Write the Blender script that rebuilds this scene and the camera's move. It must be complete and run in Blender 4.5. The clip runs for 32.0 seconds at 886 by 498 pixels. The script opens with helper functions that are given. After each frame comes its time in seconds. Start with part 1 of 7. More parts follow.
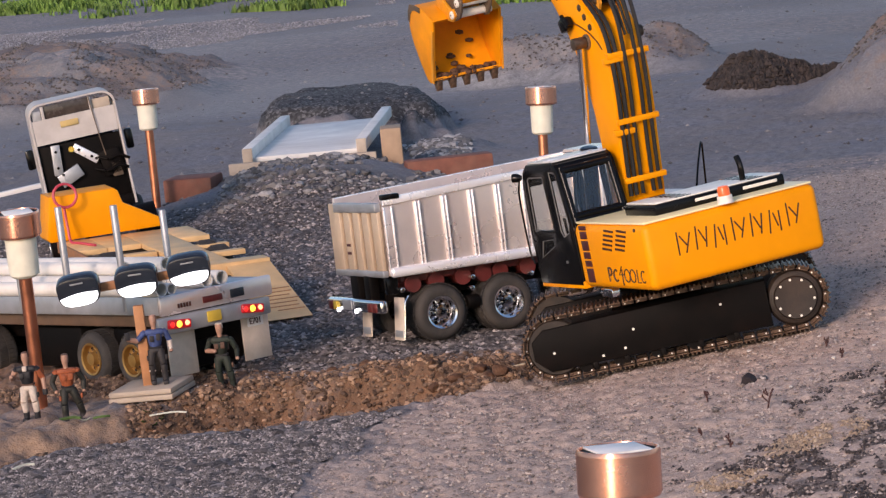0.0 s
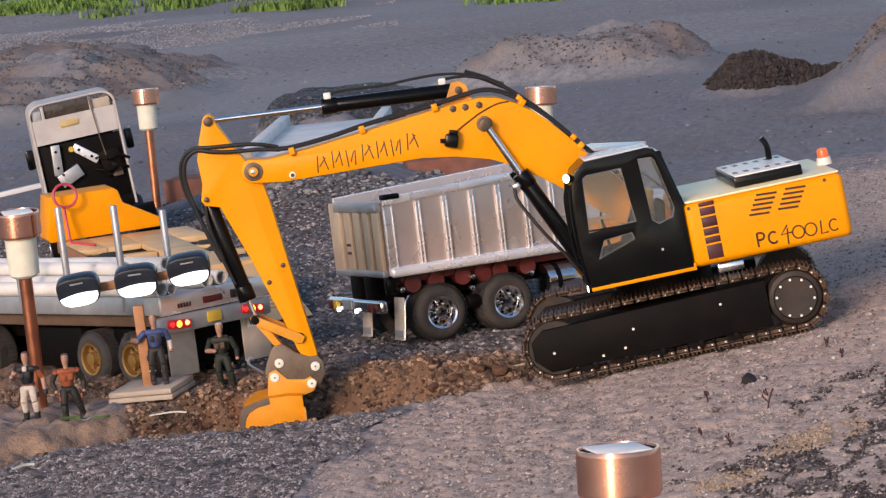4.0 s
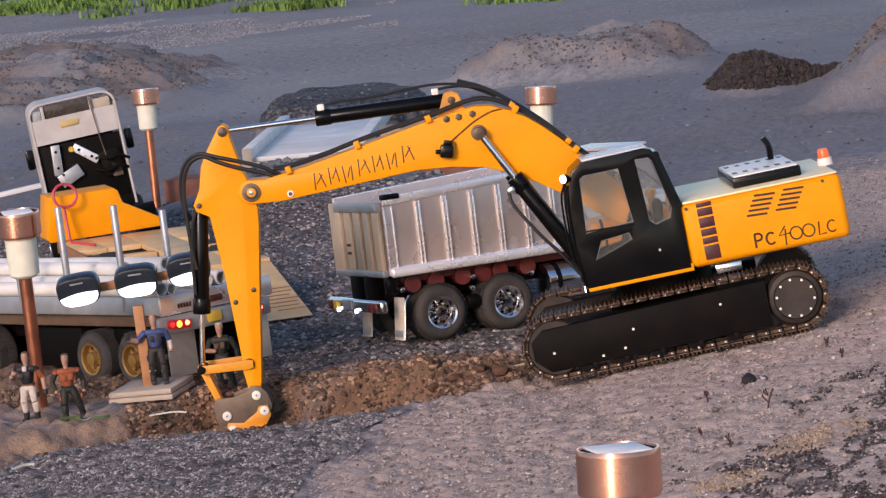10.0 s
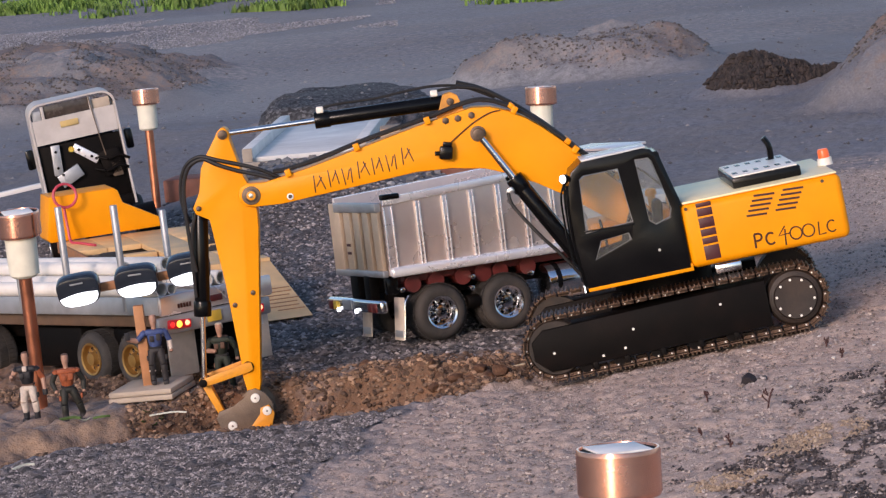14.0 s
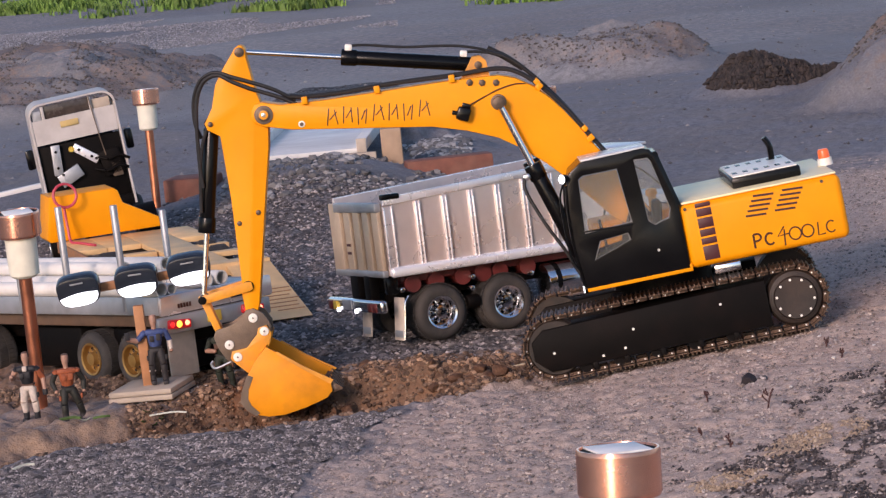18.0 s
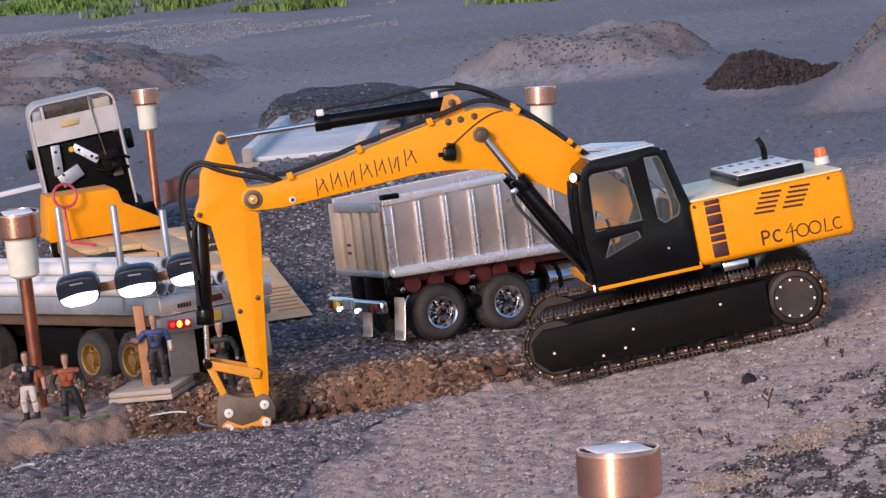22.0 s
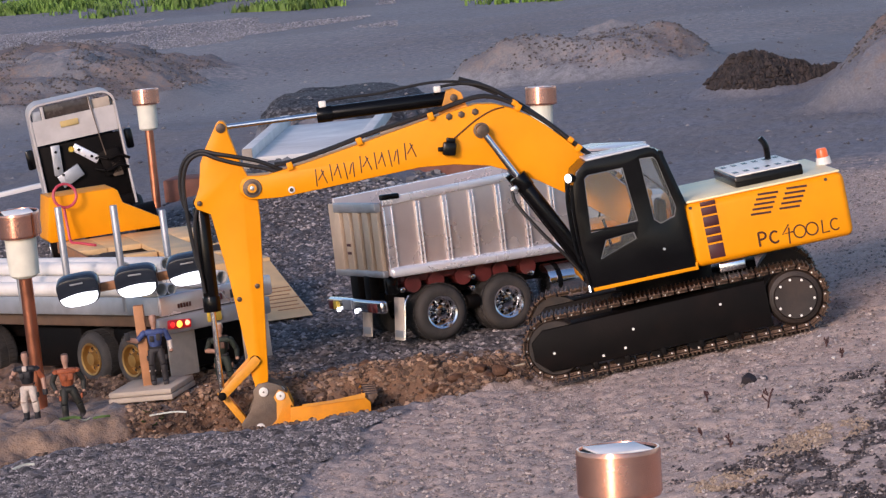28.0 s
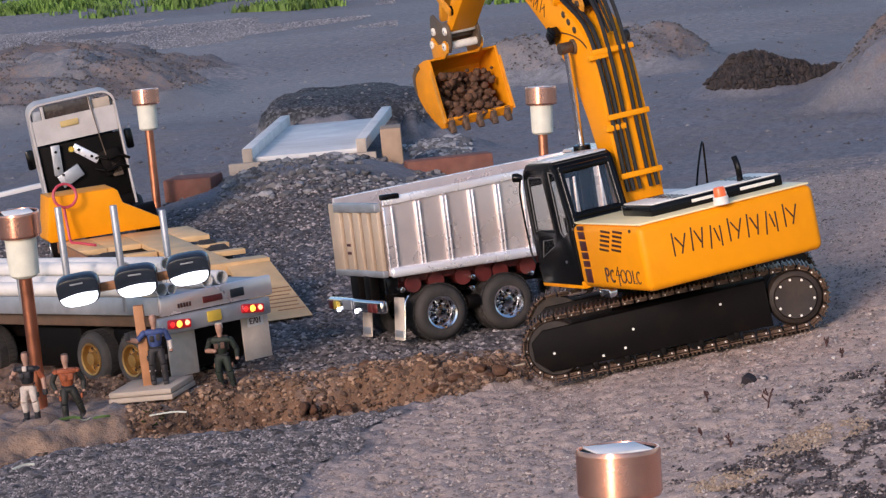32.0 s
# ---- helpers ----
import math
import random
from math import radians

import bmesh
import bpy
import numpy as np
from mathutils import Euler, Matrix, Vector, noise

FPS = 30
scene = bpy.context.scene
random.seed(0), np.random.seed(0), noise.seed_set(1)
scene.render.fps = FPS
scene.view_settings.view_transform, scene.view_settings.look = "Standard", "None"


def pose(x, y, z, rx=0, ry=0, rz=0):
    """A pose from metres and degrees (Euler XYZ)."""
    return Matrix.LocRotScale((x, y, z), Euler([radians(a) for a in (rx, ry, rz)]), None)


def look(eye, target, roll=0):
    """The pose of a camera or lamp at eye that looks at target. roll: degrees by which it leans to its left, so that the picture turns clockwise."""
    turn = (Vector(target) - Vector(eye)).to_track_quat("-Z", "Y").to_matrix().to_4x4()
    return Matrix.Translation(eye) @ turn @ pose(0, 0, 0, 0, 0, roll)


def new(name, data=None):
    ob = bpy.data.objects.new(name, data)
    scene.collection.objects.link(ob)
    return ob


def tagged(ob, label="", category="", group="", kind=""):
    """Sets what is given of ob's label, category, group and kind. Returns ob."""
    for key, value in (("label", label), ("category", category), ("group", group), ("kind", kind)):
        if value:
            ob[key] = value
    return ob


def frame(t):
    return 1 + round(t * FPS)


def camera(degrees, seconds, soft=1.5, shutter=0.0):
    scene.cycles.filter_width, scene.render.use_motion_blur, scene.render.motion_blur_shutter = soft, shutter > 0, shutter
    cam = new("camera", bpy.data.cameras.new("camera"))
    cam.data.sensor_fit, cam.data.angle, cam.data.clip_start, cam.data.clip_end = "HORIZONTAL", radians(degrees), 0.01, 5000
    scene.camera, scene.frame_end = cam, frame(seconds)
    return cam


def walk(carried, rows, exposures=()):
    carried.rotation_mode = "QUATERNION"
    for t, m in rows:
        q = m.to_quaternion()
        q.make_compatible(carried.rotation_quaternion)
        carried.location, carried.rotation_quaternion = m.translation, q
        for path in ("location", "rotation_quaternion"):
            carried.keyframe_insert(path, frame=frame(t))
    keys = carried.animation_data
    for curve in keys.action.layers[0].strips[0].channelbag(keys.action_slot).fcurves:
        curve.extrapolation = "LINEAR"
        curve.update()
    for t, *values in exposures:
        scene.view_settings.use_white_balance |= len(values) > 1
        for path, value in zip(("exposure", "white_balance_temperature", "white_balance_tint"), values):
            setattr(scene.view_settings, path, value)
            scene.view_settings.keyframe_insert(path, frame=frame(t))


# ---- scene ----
# ---- camera: a telephoto view on a still tripod ----
cam = camera(17.0, 32.0, soft=1.3)
EYE = Vector((0, 0, 0.68))
PITCH = radians(7.34)
CAM = look(EYE, EYE + Vector((0, math.cos(PITCH), -math.sin(PITCH))), -5.5)
# the camera's own white balance drifts: warm at first, cooler from 20 s on
BALANCE = [(0, 0.35, 6750, 15), (2, 0.36, 6950, 15), (3, 0.36, 6900, 12), (6, 0.30, 6500, 16), (10, 0.30, 6500, 16), (14, 0.31, 6450, 15), (17, 0.31, 6500, 16), (18, 0.31, 6500, 18), (20, 0.30, 6050, 16), (21, 0.29, 5950, 17), (22, 0.30, 6050, 17), (23, 0.30, 6250, 18), (25, 0.32, 6300, 18), (28, 0.32, 6300, 17), (30, 0.31, 6350, 18), (31, 0.29, 6250, 20), (32, 0.29, 6200, 14)]
walk(cam, [(0, CAM), (32, CAM)], BALANCE)

# ---- light: evening under a thin overcast, the low sun behind the camera ----
world = bpy.data.worlds.new("evening_sky")
scene.world = world
world.use_nodes = True
wn, wl = world.node_tree.nodes, world.node_tree.links
sky = wn.new("ShaderNodeTexSky")
sky.sky_type = "NISHITA"
sky.sun_disc = False
sky.sun_elevation = radians(19)
sky.sun_rotation = radians(206)
sky.air_density, sky.dust_density, sky.ozone_density = 1.0, 1.0, 2.5
wl.new(sky.outputs[0], wn["Background"].inputs[0])
wn["Background"].inputs[1].default_value = 0.15
sun = new("sun", bpy.data.lights.new("sun", "SUN"))
sun.data.energy = 2.15
sun.data.angle = radians(16)
sun.data.color = (1.0, 0.77, 0.66)
sun.matrix_world = look((-0.438, -0.899, 0.344), (0, 0, 0))


# ---- materials ----
def nodes_of(m):
    m.use_nodes = True
    return m.node_tree.nodes, m.node_tree.links, m.node_tree.nodes["Principled BSDF"]


def math_node(n, l, op, a, b):
    k = n.new("ShaderNodeMath")
    k.operation = op
    for i, v in enumerate((a, b)):
        if isinstance(v, (int, float)):
            k.inputs[i].default_value = v
        else:
            l.new(v, k.inputs[i])
    return k.outputs[0]


def mix_node(n, l, fac, a, b):
    k = n.new("ShaderNodeMix")
    k.data_type = "RGBA"
    for i, v in ((0, fac), (6, a), (7, b)):
        if isinstance(v, (int, float)):
            k.inputs[i].default_value = v
        elif isinstance(v, tuple):
            k.inputs[i].default_value = (*v, 1)
        else:
            l.new(v, k.inputs[i])
    return k.outputs[2]


def noise_node(n, l, co, scale, detail=4, rough=0.55):
    k = n.new("ShaderNodeTexNoise")
    k.inputs["Scale"].default_value = scale
    k.inputs["Detail"].default_value = detail
    k.inputs["Roughness"].default_value = rough
    l.new(co, k.inputs["Vector"])
    return k.outputs["Fac"]


def ramp_node(n, l, fac, lo, hi):
    k = n.new("ShaderNodeMapRange")
    k.inputs[1].default_value, k.inputs[2].default_value = lo, hi
    l.new(fac, k.inputs[0])
    return k.outputs[0]


def mat(name, base, rough=0.5, metal=0.0, vary=0.15, scale=60, dirt=None, dirt_amount=0.3, bump=0.15, grain=400, spread=0.0, spec=0.5):
    """A surface with fine grain and large blotches, and dust or grime of another colour in patches."""
    m = bpy.data.materials.new(name)
    n, l, p = nodes_of(m)
    co = n.new("ShaderNodeTexCoord").outputs["Object"]
    big, fine = noise_node(n, l, co, scale, 5), noise_node(n, l, co, grain, 3)
    dark = tuple(c * (1 - vary) for c in base)
    light = tuple(min(1, c * (1 + vary)) for c in base)
    col = mix_node(n, l, ramp_node(n, l, big, 0.3, 0.7), dark, light)
    if spread:
        info = n.new("ShaderNodeObjectInfo").outputs["Random"]
        col = mix_node(n, l, math_node(n, l, "MULTIPLY", info, spread), col, tuple(c * 0.35 for c in base))
    if dirt:
        patch = ramp_node(n, l, noise_node(n, l, co, scale * 0.45, 6, 0.65), 0.62 - dirt_amount * 0.5, 0.8)
        col = mix_node(n, l, math_node(n, l, "MULTIPLY", patch, min(1, dirt_amount * 1.6)), col, dirt)
    l.new(col, p.inputs["Base Color"])
    l.new(math_node(n, l, "ADD", math_node(n, l, "MULTIPLY", big, 0.25), rough - 0.12), p.inputs["Roughness"])
    p.inputs["Metallic"].default_value = metal
    p.inputs["Specular IOR Level"].default_value = spec
    if bump:
        b = n.new("ShaderNodeBump")
        b.inputs["Strength"].default_value = bump
        b.inputs["Distance"].default_value = 0.002
        l.new(fine, b.inputs["Height"])
        l.new(b.outputs[0], p.inputs["Normal"])
    return m


def glow(name, base, colour, strength):
    m = bpy.data.materials.new(name)
    n, l, p = nodes_of(m)
    co = n.new("ShaderNodeTexCoord").outputs["Object"]
    f = ramp_node(n, l, noise_node(n, l, co, 120, 2), 0.3, 0.7)
    l.new(mix_node(n, l, f, base, tuple(c * 0.8 for c in base)), p.inputs["Base Color"])
    p.inputs["Emission Color"].default_value = (*colour, 1)
    p.inputs["Emission Strength"].default_value = strength
    p.inputs["Roughness"].default_value = 0.3
    return m


def clear(name, tint, rough=0.03):
    """A thin pane: mostly let through, a little mirrored."""
    m = bpy.data.materials.new(name)
    n, l, p = nodes_of(m)
    t = n.new("ShaderNodeBsdfTransparent")
    t.inputs[0].default_value = (*tint, 1)
    g = n.new("ShaderNodeBsdfGlossy")
    g.inputs["Roughness"].default_value = rough
    co = n.new("ShaderNodeTexCoord").outputs["Object"]
    l.new(ramp_node(n, l, noise_node(n, l, co, 90, 4), -1.0, 4.0), g.inputs["Roughness"])
    x = n.new("ShaderNodeMixShader")
    x.inputs[0].default_value = 0.07
    l.new(t.outputs[0], x.inputs[1])
    l.new(g.outputs[0], x.inputs[2])
    l.new(x.outputs[0], n["Material Output"].inputs[0])
    return m


DUST = (0.30, 0.22, 0.15)
YELLOW = mat("yellow_paint", (0.87, 0.315, 0.0), 0.42, vary=0.06, scale=14, dirt=(0.55, 0.24, 0.03), dirt_amount=0.12, bump=0.04, grain=250, spec=0.20)
WORN_YELLOW = mat("worn_yellow_paint", (0.80, 0.32, 0.008), 0.5, vary=0.12, scale=40, dirt=(0.22, 0.12, 0.06), dirt_amount=0.45, bump=0.12, grain=300)
CREAM = mat("faded_cream_roof", (0.95, 0.80, 0.46), 0.4, vary=0.07, scale=20, dirt=(0.6, 0.5, 0.3), dirt_amount=0.2, bump=0.04)
BLACK = mat("black_paint", (0.004, 0.004, 0.0045), 0.22, vary=0.25, scale=30, dirt=(0.014, 0.012, 0.011), dirt_amount=0.12, bump=0.03, spec=0.20)
SOOT = mat("black_steel", (0.0038, 0.003, 0.0028), 0.6, vary=0.3, scale=45, dirt=(0.016, 0.008, 0.006), dirt_amount=0.28, bump=0.12, spec=0.10)
HOSE = mat("black_rubber_hose", (0.010, 0.009, 0.009), 0.62, vary=0.2, scale=80, bump=0.05)
TYRE = mat("tyre_rubber", (0.034, 0.031, 0.029), 0.75, vary=0.25, scale=60, dirt=(0.10, 0.078, 0.062), dirt_amount=0.35, bump=0.25)
CHROME = mat("chrome", (0.78, 0.78, 0.80), 0.17, 1.0, vary=0.08, scale=40, bump=0.03)
STEEL = mat("bright_steel", (0.62, 0.61, 0.60), 0.3, 1.0, vary=0.15, scale=60, dirt=(0.3, 0.24, 0.2), dirt_amount=0.2, bump=0.05)
BROWN_STEEL = mat("muddy_steel", (0.16, 0.12, 0.09), 0.55, 0.4, vary=0.3, scale=50, dirt=(0.14, 0.09, 0.05), dirt_amount=0.5, bump=0.3)
TREAD = mat("rusty_track_steel", (0.072, 0.043, 0.031), 0.42, 0.7, vary=0.4, scale=120, dirt=(0.15, 0.095, 0.06), dirt_amount=0.5, bump=0.4, spread=0.5)
PIN_WHITE = mat("white_pin_washer", (0.78, 0.74, 0.66), 0.4, vary=0.1, scale=200, bump=0.02)
PIN_DARK = mat("worn_pin", (0.10, 0.07, 0.05), 0.45, 0.6, vary=0.3, scale=200, bump=0.1)
MAROON = mat("maroon_decal", (0.065, 0.012, 0.014), 0.5, vary=0.15, scale=60, bump=0.02)
INK = mat("dark_marker_ink", (0.055, 0.016, 0.008), 0.5, vary=0.2, scale=150, bump=0.0)
GLASS = clear("window_glass", (0.95, 0.96, 0.96))
COPPER = mat("brushed_copper", (0.86, 0.42, 0.29), 0.24, 0.95, vary=0.06, scale=40, bump=0.015, grain=500)
COPPER_POLE = mat("copper_tube", (0.62, 0.24, 0.14), 0.34, 1.0, vary=0.15, scale=40, bump=0.05)
FROST = mat("frosted_glass", (0.74, 0.71, 0.58), 0.45, vary=0.06, scale=60, bump=0.03)
# The panel's pale base colour stands in for reflected sky.
SOLAR = mat("solar_panel", (0.90, 0.87, 0.82), 0.6, vary=0.1, scale=30, bump=0.0)
ALU = mat("aluminium_sheet", (0.80, 0.71, 0.68), 0.28, 0.58, vary=0.14, scale=11, dirt=(0.42, 0.37, 0.34), dirt_amount=0.22, bump=0.04, grain=180)
ALU_TRIM = mat("polished_aluminium", (0.95, 0.93, 0.95), 0.27, 0.45, vary=0.06, scale=30, bump=0.02)
# Tan of the tailgate ribs: warm low sunlight put into the base colour.
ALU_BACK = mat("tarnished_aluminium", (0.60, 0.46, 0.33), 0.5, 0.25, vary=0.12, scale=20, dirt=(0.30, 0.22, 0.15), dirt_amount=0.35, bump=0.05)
ALU_DULL = mat("dull_aluminium", (0.42, 0.43, 0.45), 0.45, 0.6, vary=0.15, scale=30, dirt=(0.25, 0.22, 0.2), dirt_amount=0.3, bump=0.06)
RED = mat("dark_red_paint", (0.11, 0.014, 0.012), 0.45, vary=0.2, scale=50, dirt=(0.08, 0.04, 0.03), dirt_amount=0.3, bump=0.06)
OFF_WHITE = mat("grimy_white_paint", (0.50, 0.465, 0.445), 0.45, vary=0.10, scale=24, dirt=(0.33, 0.27, 0.23), dirt_amount=0.4, bump=0.05)
WHITE = mat("white_paint", (0.72, 0.70, 0.68), 0.45, vary=0.06, scale=20, dirt=(0.5, 0.45, 0.4), dirt_amount=0.3, bump=0.03)
PIPE = mat("white_plastic_pipe", (0.74, 0.71, 0.66), 0.4, vary=0.06, scale=30, dirt=(0.5, 0.42, 0.33), dirt_amount=0.25, bump=0.02)
PLY = mat("light_plywood", (0.84, 0.54, 0.25), 0.6, vary=0.14, scale=24, dirt=(0.42, 0.26, 0.13), dirt_amount=0.3, bump=0.1, spread=0.25)
TIMBER = mat("orange_brown_timber", (0.38, 0.17, 0.07), 0.65, vary=0.2, scale=50, bump=0.2)
OLD_BOARD = mat("weathered_board", (0.44, 0.37, 0.30), 0.7, vary=0.15, scale=30, dirt=(0.35, 0.27, 0.2), dirt_amount=0.4, bump=0.15)
PALE_BOARD = mat("whitewashed_board", (0.80, 0.78, 0.74), 0.55, vary=0.10, scale=12, dirt=(0.40, 0.38, 0.36), dirt_amount=0.45, bump=0.1)
RUST_BRICK = mat("red_brown_brick", (0.20, 0.075, 0.05), 0.8, vary=0.2, scale=40, dirt=(0.25, 0.16, 0.11), dirt_amount=0.3, bump=0.3)
AMBER = glow("amber_lamp", (0.8, 0.3, 0.02), (1.0, 0.5, 0.05), 2.2)
REDLAMP = glow("red_lamp", (0.6, 0.03, 0.02), (1.0, 0.03, 0.03), 0.7)
RED_LENS = glow("red_lamp_lens", (0.30, 0.01, 0.015), (0.8, 0.02, 0.03), 0.22)
HOT_RED = glow("lit_stop_lamp", (0.8, 0.2, 0.1), (1.0, 0.25, 0.12), 3.0)
LAMP_WHITE = glow("lit_white_lens", (0.9, 0.9, 0.9), (0.95, 0.97, 1.0), 3.0)
ORANGE_DOME = glow("orange_beacon_dome", (0.75, 0.12, 0.03), (1.0, 0.2, 0.05), 0.25)
n, l, p = nodes_of(COPPER)
tn = n.new("ShaderNodeTangent")
tn.direction_type, tn.axis = "RADIAL", "Z"
l.new(tn.outputs[0], p.inputs["Tangent"])
p.inputs["Anisotropic"].default_value = 0.9
p.inputs["Anisotropic Rotation"].default_value = 0.25
DARK_GLASS = mat("dark_tinted_plastic", (0.02, 0.025, 0.035), 0.22, vary=0.15, scale=60, bump=0.02)
PINK = mat("pink_rubber_hose", (0.50, 0.055, 0.085), 0.45, vary=0.1, scale=60, bump=0.03)
PLATE_YELLOW = mat("yellow_plate", (0.62, 0.42, 0.05), 0.5, vary=0.08, scale=60, bump=0.02)
TAN_FLAP = mat("pale_mud_flap", (0.64, 0.55, 0.46), 0.65, vary=0.12, scale=40, dirt=(0.3, 0.23, 0.17), dirt_amount=0.35, bump=0.06)
LEAF = mat("green_leaf", (0.07, 0.12, 0.03), 0.6, vary=0.3, scale=60, bump=0.1)


# ---- mesh helpers ----
def link(name, bm, material, parent=None, label="", sharp=34):
    me = bpy.data.meshes.new(name)
    bmesh.ops.recalc_face_normals(bm, faces=bm.faces)
    bm.to_mesh(me)
    bm.free()
    me.shade_smooth()
    me.set_sharp_from_angle(angle=radians(sharp))
    me.materials.append(material)
    ob = new(name, me)
    ob.parent = parent
    if label:
        ob["label"] = label
    return ob


def part(name, bm, material, parent, label="", sharp=34):
    return link(name, bm, material, parent, label, sharp)


def twin(ob, m, parent=None):
    """Another piece on the same mesh."""
    o = new(ob.name.split(".")[0], ob.data)
    o.parent = parent or ob.parent
    o.matrix_basis = m
    if "label" in ob:
        o["label"] = ob["label"]
    return o


def place(ob, m, parent):
    """Sets a loose piece on its thing; every further call adds one more on the same mesh."""
    if ob.parent:
        return twin(ob, m, parent)
    ob.parent, ob.matrix_basis = parent, m
    return ob


def box(c, s, bev=0.0, rot=None, bm=None, seg=2):
    bm = bm or bmesh.new()
    m = Matrix.Translation(c) @ (rot or Matrix.Identity(4)) @ Matrix.Diagonal((*s, 1))
    v = bmesh.ops.create_cube(bm, size=1, matrix=m)["verts"]
    if bev:
        bmesh.ops.bevel(bm, geom=list({e for k in v for e in k.link_edges}), offset=bev, segments=seg, affect="EDGES", profile=0.5)
    return bm


def rod(p0, p1, r, r2=None, seg=18, bm=None, bev=0.0):
    bm = bm or bmesh.new()
    p0, p1 = Vector(p0), Vector(p1)
    d = p1 - p0
    m = Matrix.Translation((p0 + p1) / 2) @ d.to_track_quat("Z", "Y").to_matrix().to_4x4()
    v = bmesh.ops.create_cone(bm, cap_ends=True, segments=seg, radius1=r, radius2=r if r2 is None else r2, depth=d.length, matrix=m)["verts"]
    if bev:
        es = {e for k in v for e in k.link_edges if any(len(f.verts) > 4 for f in e.link_faces)}
        bmesh.ops.bevel(bm, geom=list(es), offset=bev, segments=2, affect="EDGES", profile=0.5)
    return bm


def lathe(profile, seg=32, m=None, bm=None):
    """Turns (radius, height) points round the z axis."""
    bm = bm or bmesh.new()
    m = m or Matrix.Identity(4)
    rings = []
    for r, z in profile:
        if r < 1e-6:
            rings.append([bm.verts.new(m @ Vector((0, 0, z)))])
        else:
            rings.append([bm.verts.new(m @ Vector((r * math.cos(2 * math.pi * i / seg), r * math.sin(2 * math.pi * i / seg), z))) for i in range(seg)])
    for a, b in zip(rings, rings[1:]):
        for i in range(seg):
            j = (i + 1) % seg
            if len(a) == 1 and len(b) > 1:
                bm.faces.new((a[0], b[i], b[j]))
            elif len(b) == 1 and len(a) > 1:
                bm.faces.new((a[i], a[j], b[0]))
            elif len(a) > 1:
                bm.faces.new((a[i], a[j], b[j], b[i]))
    return bm


def plate(outline, y0, y1, holes=(), bev=0.0, bm=None, m=None):
    """A plate cut along an outline in x and z, from y0 to y1, with openings cut through it."""
    t = bmesh.new()
    loops = []
    for pts in (outline, *holes):
        v = [t.verts.new((x, y0, z)) for x, z in pts]
        loops += [t.edges.new((v[i], v[(i + 1) % len(v)])) for i in range(len(v))]
    if holes:
        bmesh.ops.triangle_fill(t, use_beauty=True, edges=loops)
    else:
        t.faces.new([e.verts[0] for e in loops])
    r = bmesh.ops.extrude_face_region(t, geom=list(t.faces))
    bmesh.ops.translate(t, verts=[k for k in r["geom"] if isinstance(k, bmesh.types.BMVert)], vec=(0, y1 - y0, 0))
    if bev:
        es = [e for e in t.edges if len(e.link_faces) == 2 and abs(e.verts[0].co.y - e.verts[1].co.y) < 1e-7 and e.calc_face_angle(0) > 0.8]
        bmesh.ops.bevel(t, geom=es, offset=bev, segments=2, affect="EDGES", profile=0.5, clamp_overlap=True)
    if m:
        bmesh.ops.transform(t, matrix=m, verts=t.verts)
    if bm is None:
        return t
    me = bpy.data.meshes.new("t")
    t.to_mesh(me)
    t.free()
    bm.from_mesh(me)
    bpy.data.meshes.remove(me)
    return bm


def curve_points(pts, n=6):
    """A smooth line through the points."""
    p = [Vector(k) for k in pts]
    p = [2 * p[0] - p[1]] + p + [2 * p[-1] - p[-2]]
    out = []
    for i in range(1, len(p) - 2):
        for k in range(n):
            t = k / n
            a, b, c, d = p[i - 1], p[i], p[i + 1], p[i + 2]
            out.append(0.5 * (2 * b + (c - a) * t + (2 * a - 5 * b + 4 * c - d) * t * t + (3 * b - a - 3 * c + d) * t ** 3))
    return out + [p[-2]]


def hose(pts, r, n=6, seg=8, bm=None):
    bm = bm or bmesh.new()
    line = curve_points(pts, n) if n > 1 else [Vector(k) for k in pts]
    rings = []
    for i, c in enumerate(line):
        d = (line[min(i + 1, len(line) - 1)] - line[max(i - 1, 0)]).normalized()
        s = d.cross(Vector((0.13, 0.97, 0.21))).normalized()
        u = d.cross(s)
        rings.append([bm.verts.new(c + r * (math.cos(2 * math.pi * k / seg) * s + math.sin(2 * math.pi * k / seg) * u)) for k in range(seg)])
    for a, b in zip(rings, rings[1:]):
        for k in range(seg):
            bm.faces.new((a[k], a[(k + 1) % seg], b[(k + 1) % seg], b[k]))
    bm.faces.new(rings[0]), bm.faces.new(rings[-1])
    return bm


def writing(name, text, size, m, material, parent, thick=0.0004, wide=1.0):
    cu = bpy.data.curves.new("t", "FONT")
    cu.body, cu.size, cu.extrude, cu.align_x, cu.align_y = text, size, thick, "CENTER", "CENTER"
    cu.resolution_u = 3
    t = bpy.data.objects.new("t", cu)
    me = bpy.data.meshes.new_from_object(t)
    bpy.data.objects.remove(t)
    bpy.data.curves.remove(cu)
    me.materials.clear()
    me.materials.append(material)
    ob = new(name, me)
    ob.parent = parent
    ob.matrix_basis = m @ Matrix.Diagonal((wide, 1, 1, 1))
    return ob


def thing(name, m, label, category, group="", kind=""):
    ob = new(name)
    ob.empty_display_size = 0.05
    ob.matrix_basis = m
    return tagged(ob, label, category, group, kind)


def turn(deg, axis):
    return Matrix.Rotation(radians(deg), 4, axis)


def shift(x, y, z):
    return Matrix.Translation((x, y, z))


# ---- ground ----
def lattice(ix, iy, seed):
    h = (ix.astype(np.int64) * 374761393 + iy.astype(np.int64) * 668265263 + seed * 974711) & 0x7FFFFFFF
    h = ((h ^ (h >> 13)) * 1274126177) & 0x7FFFFFFF
    return ((h ^ (h >> 16)) & 0xFFFF) / 65535.0


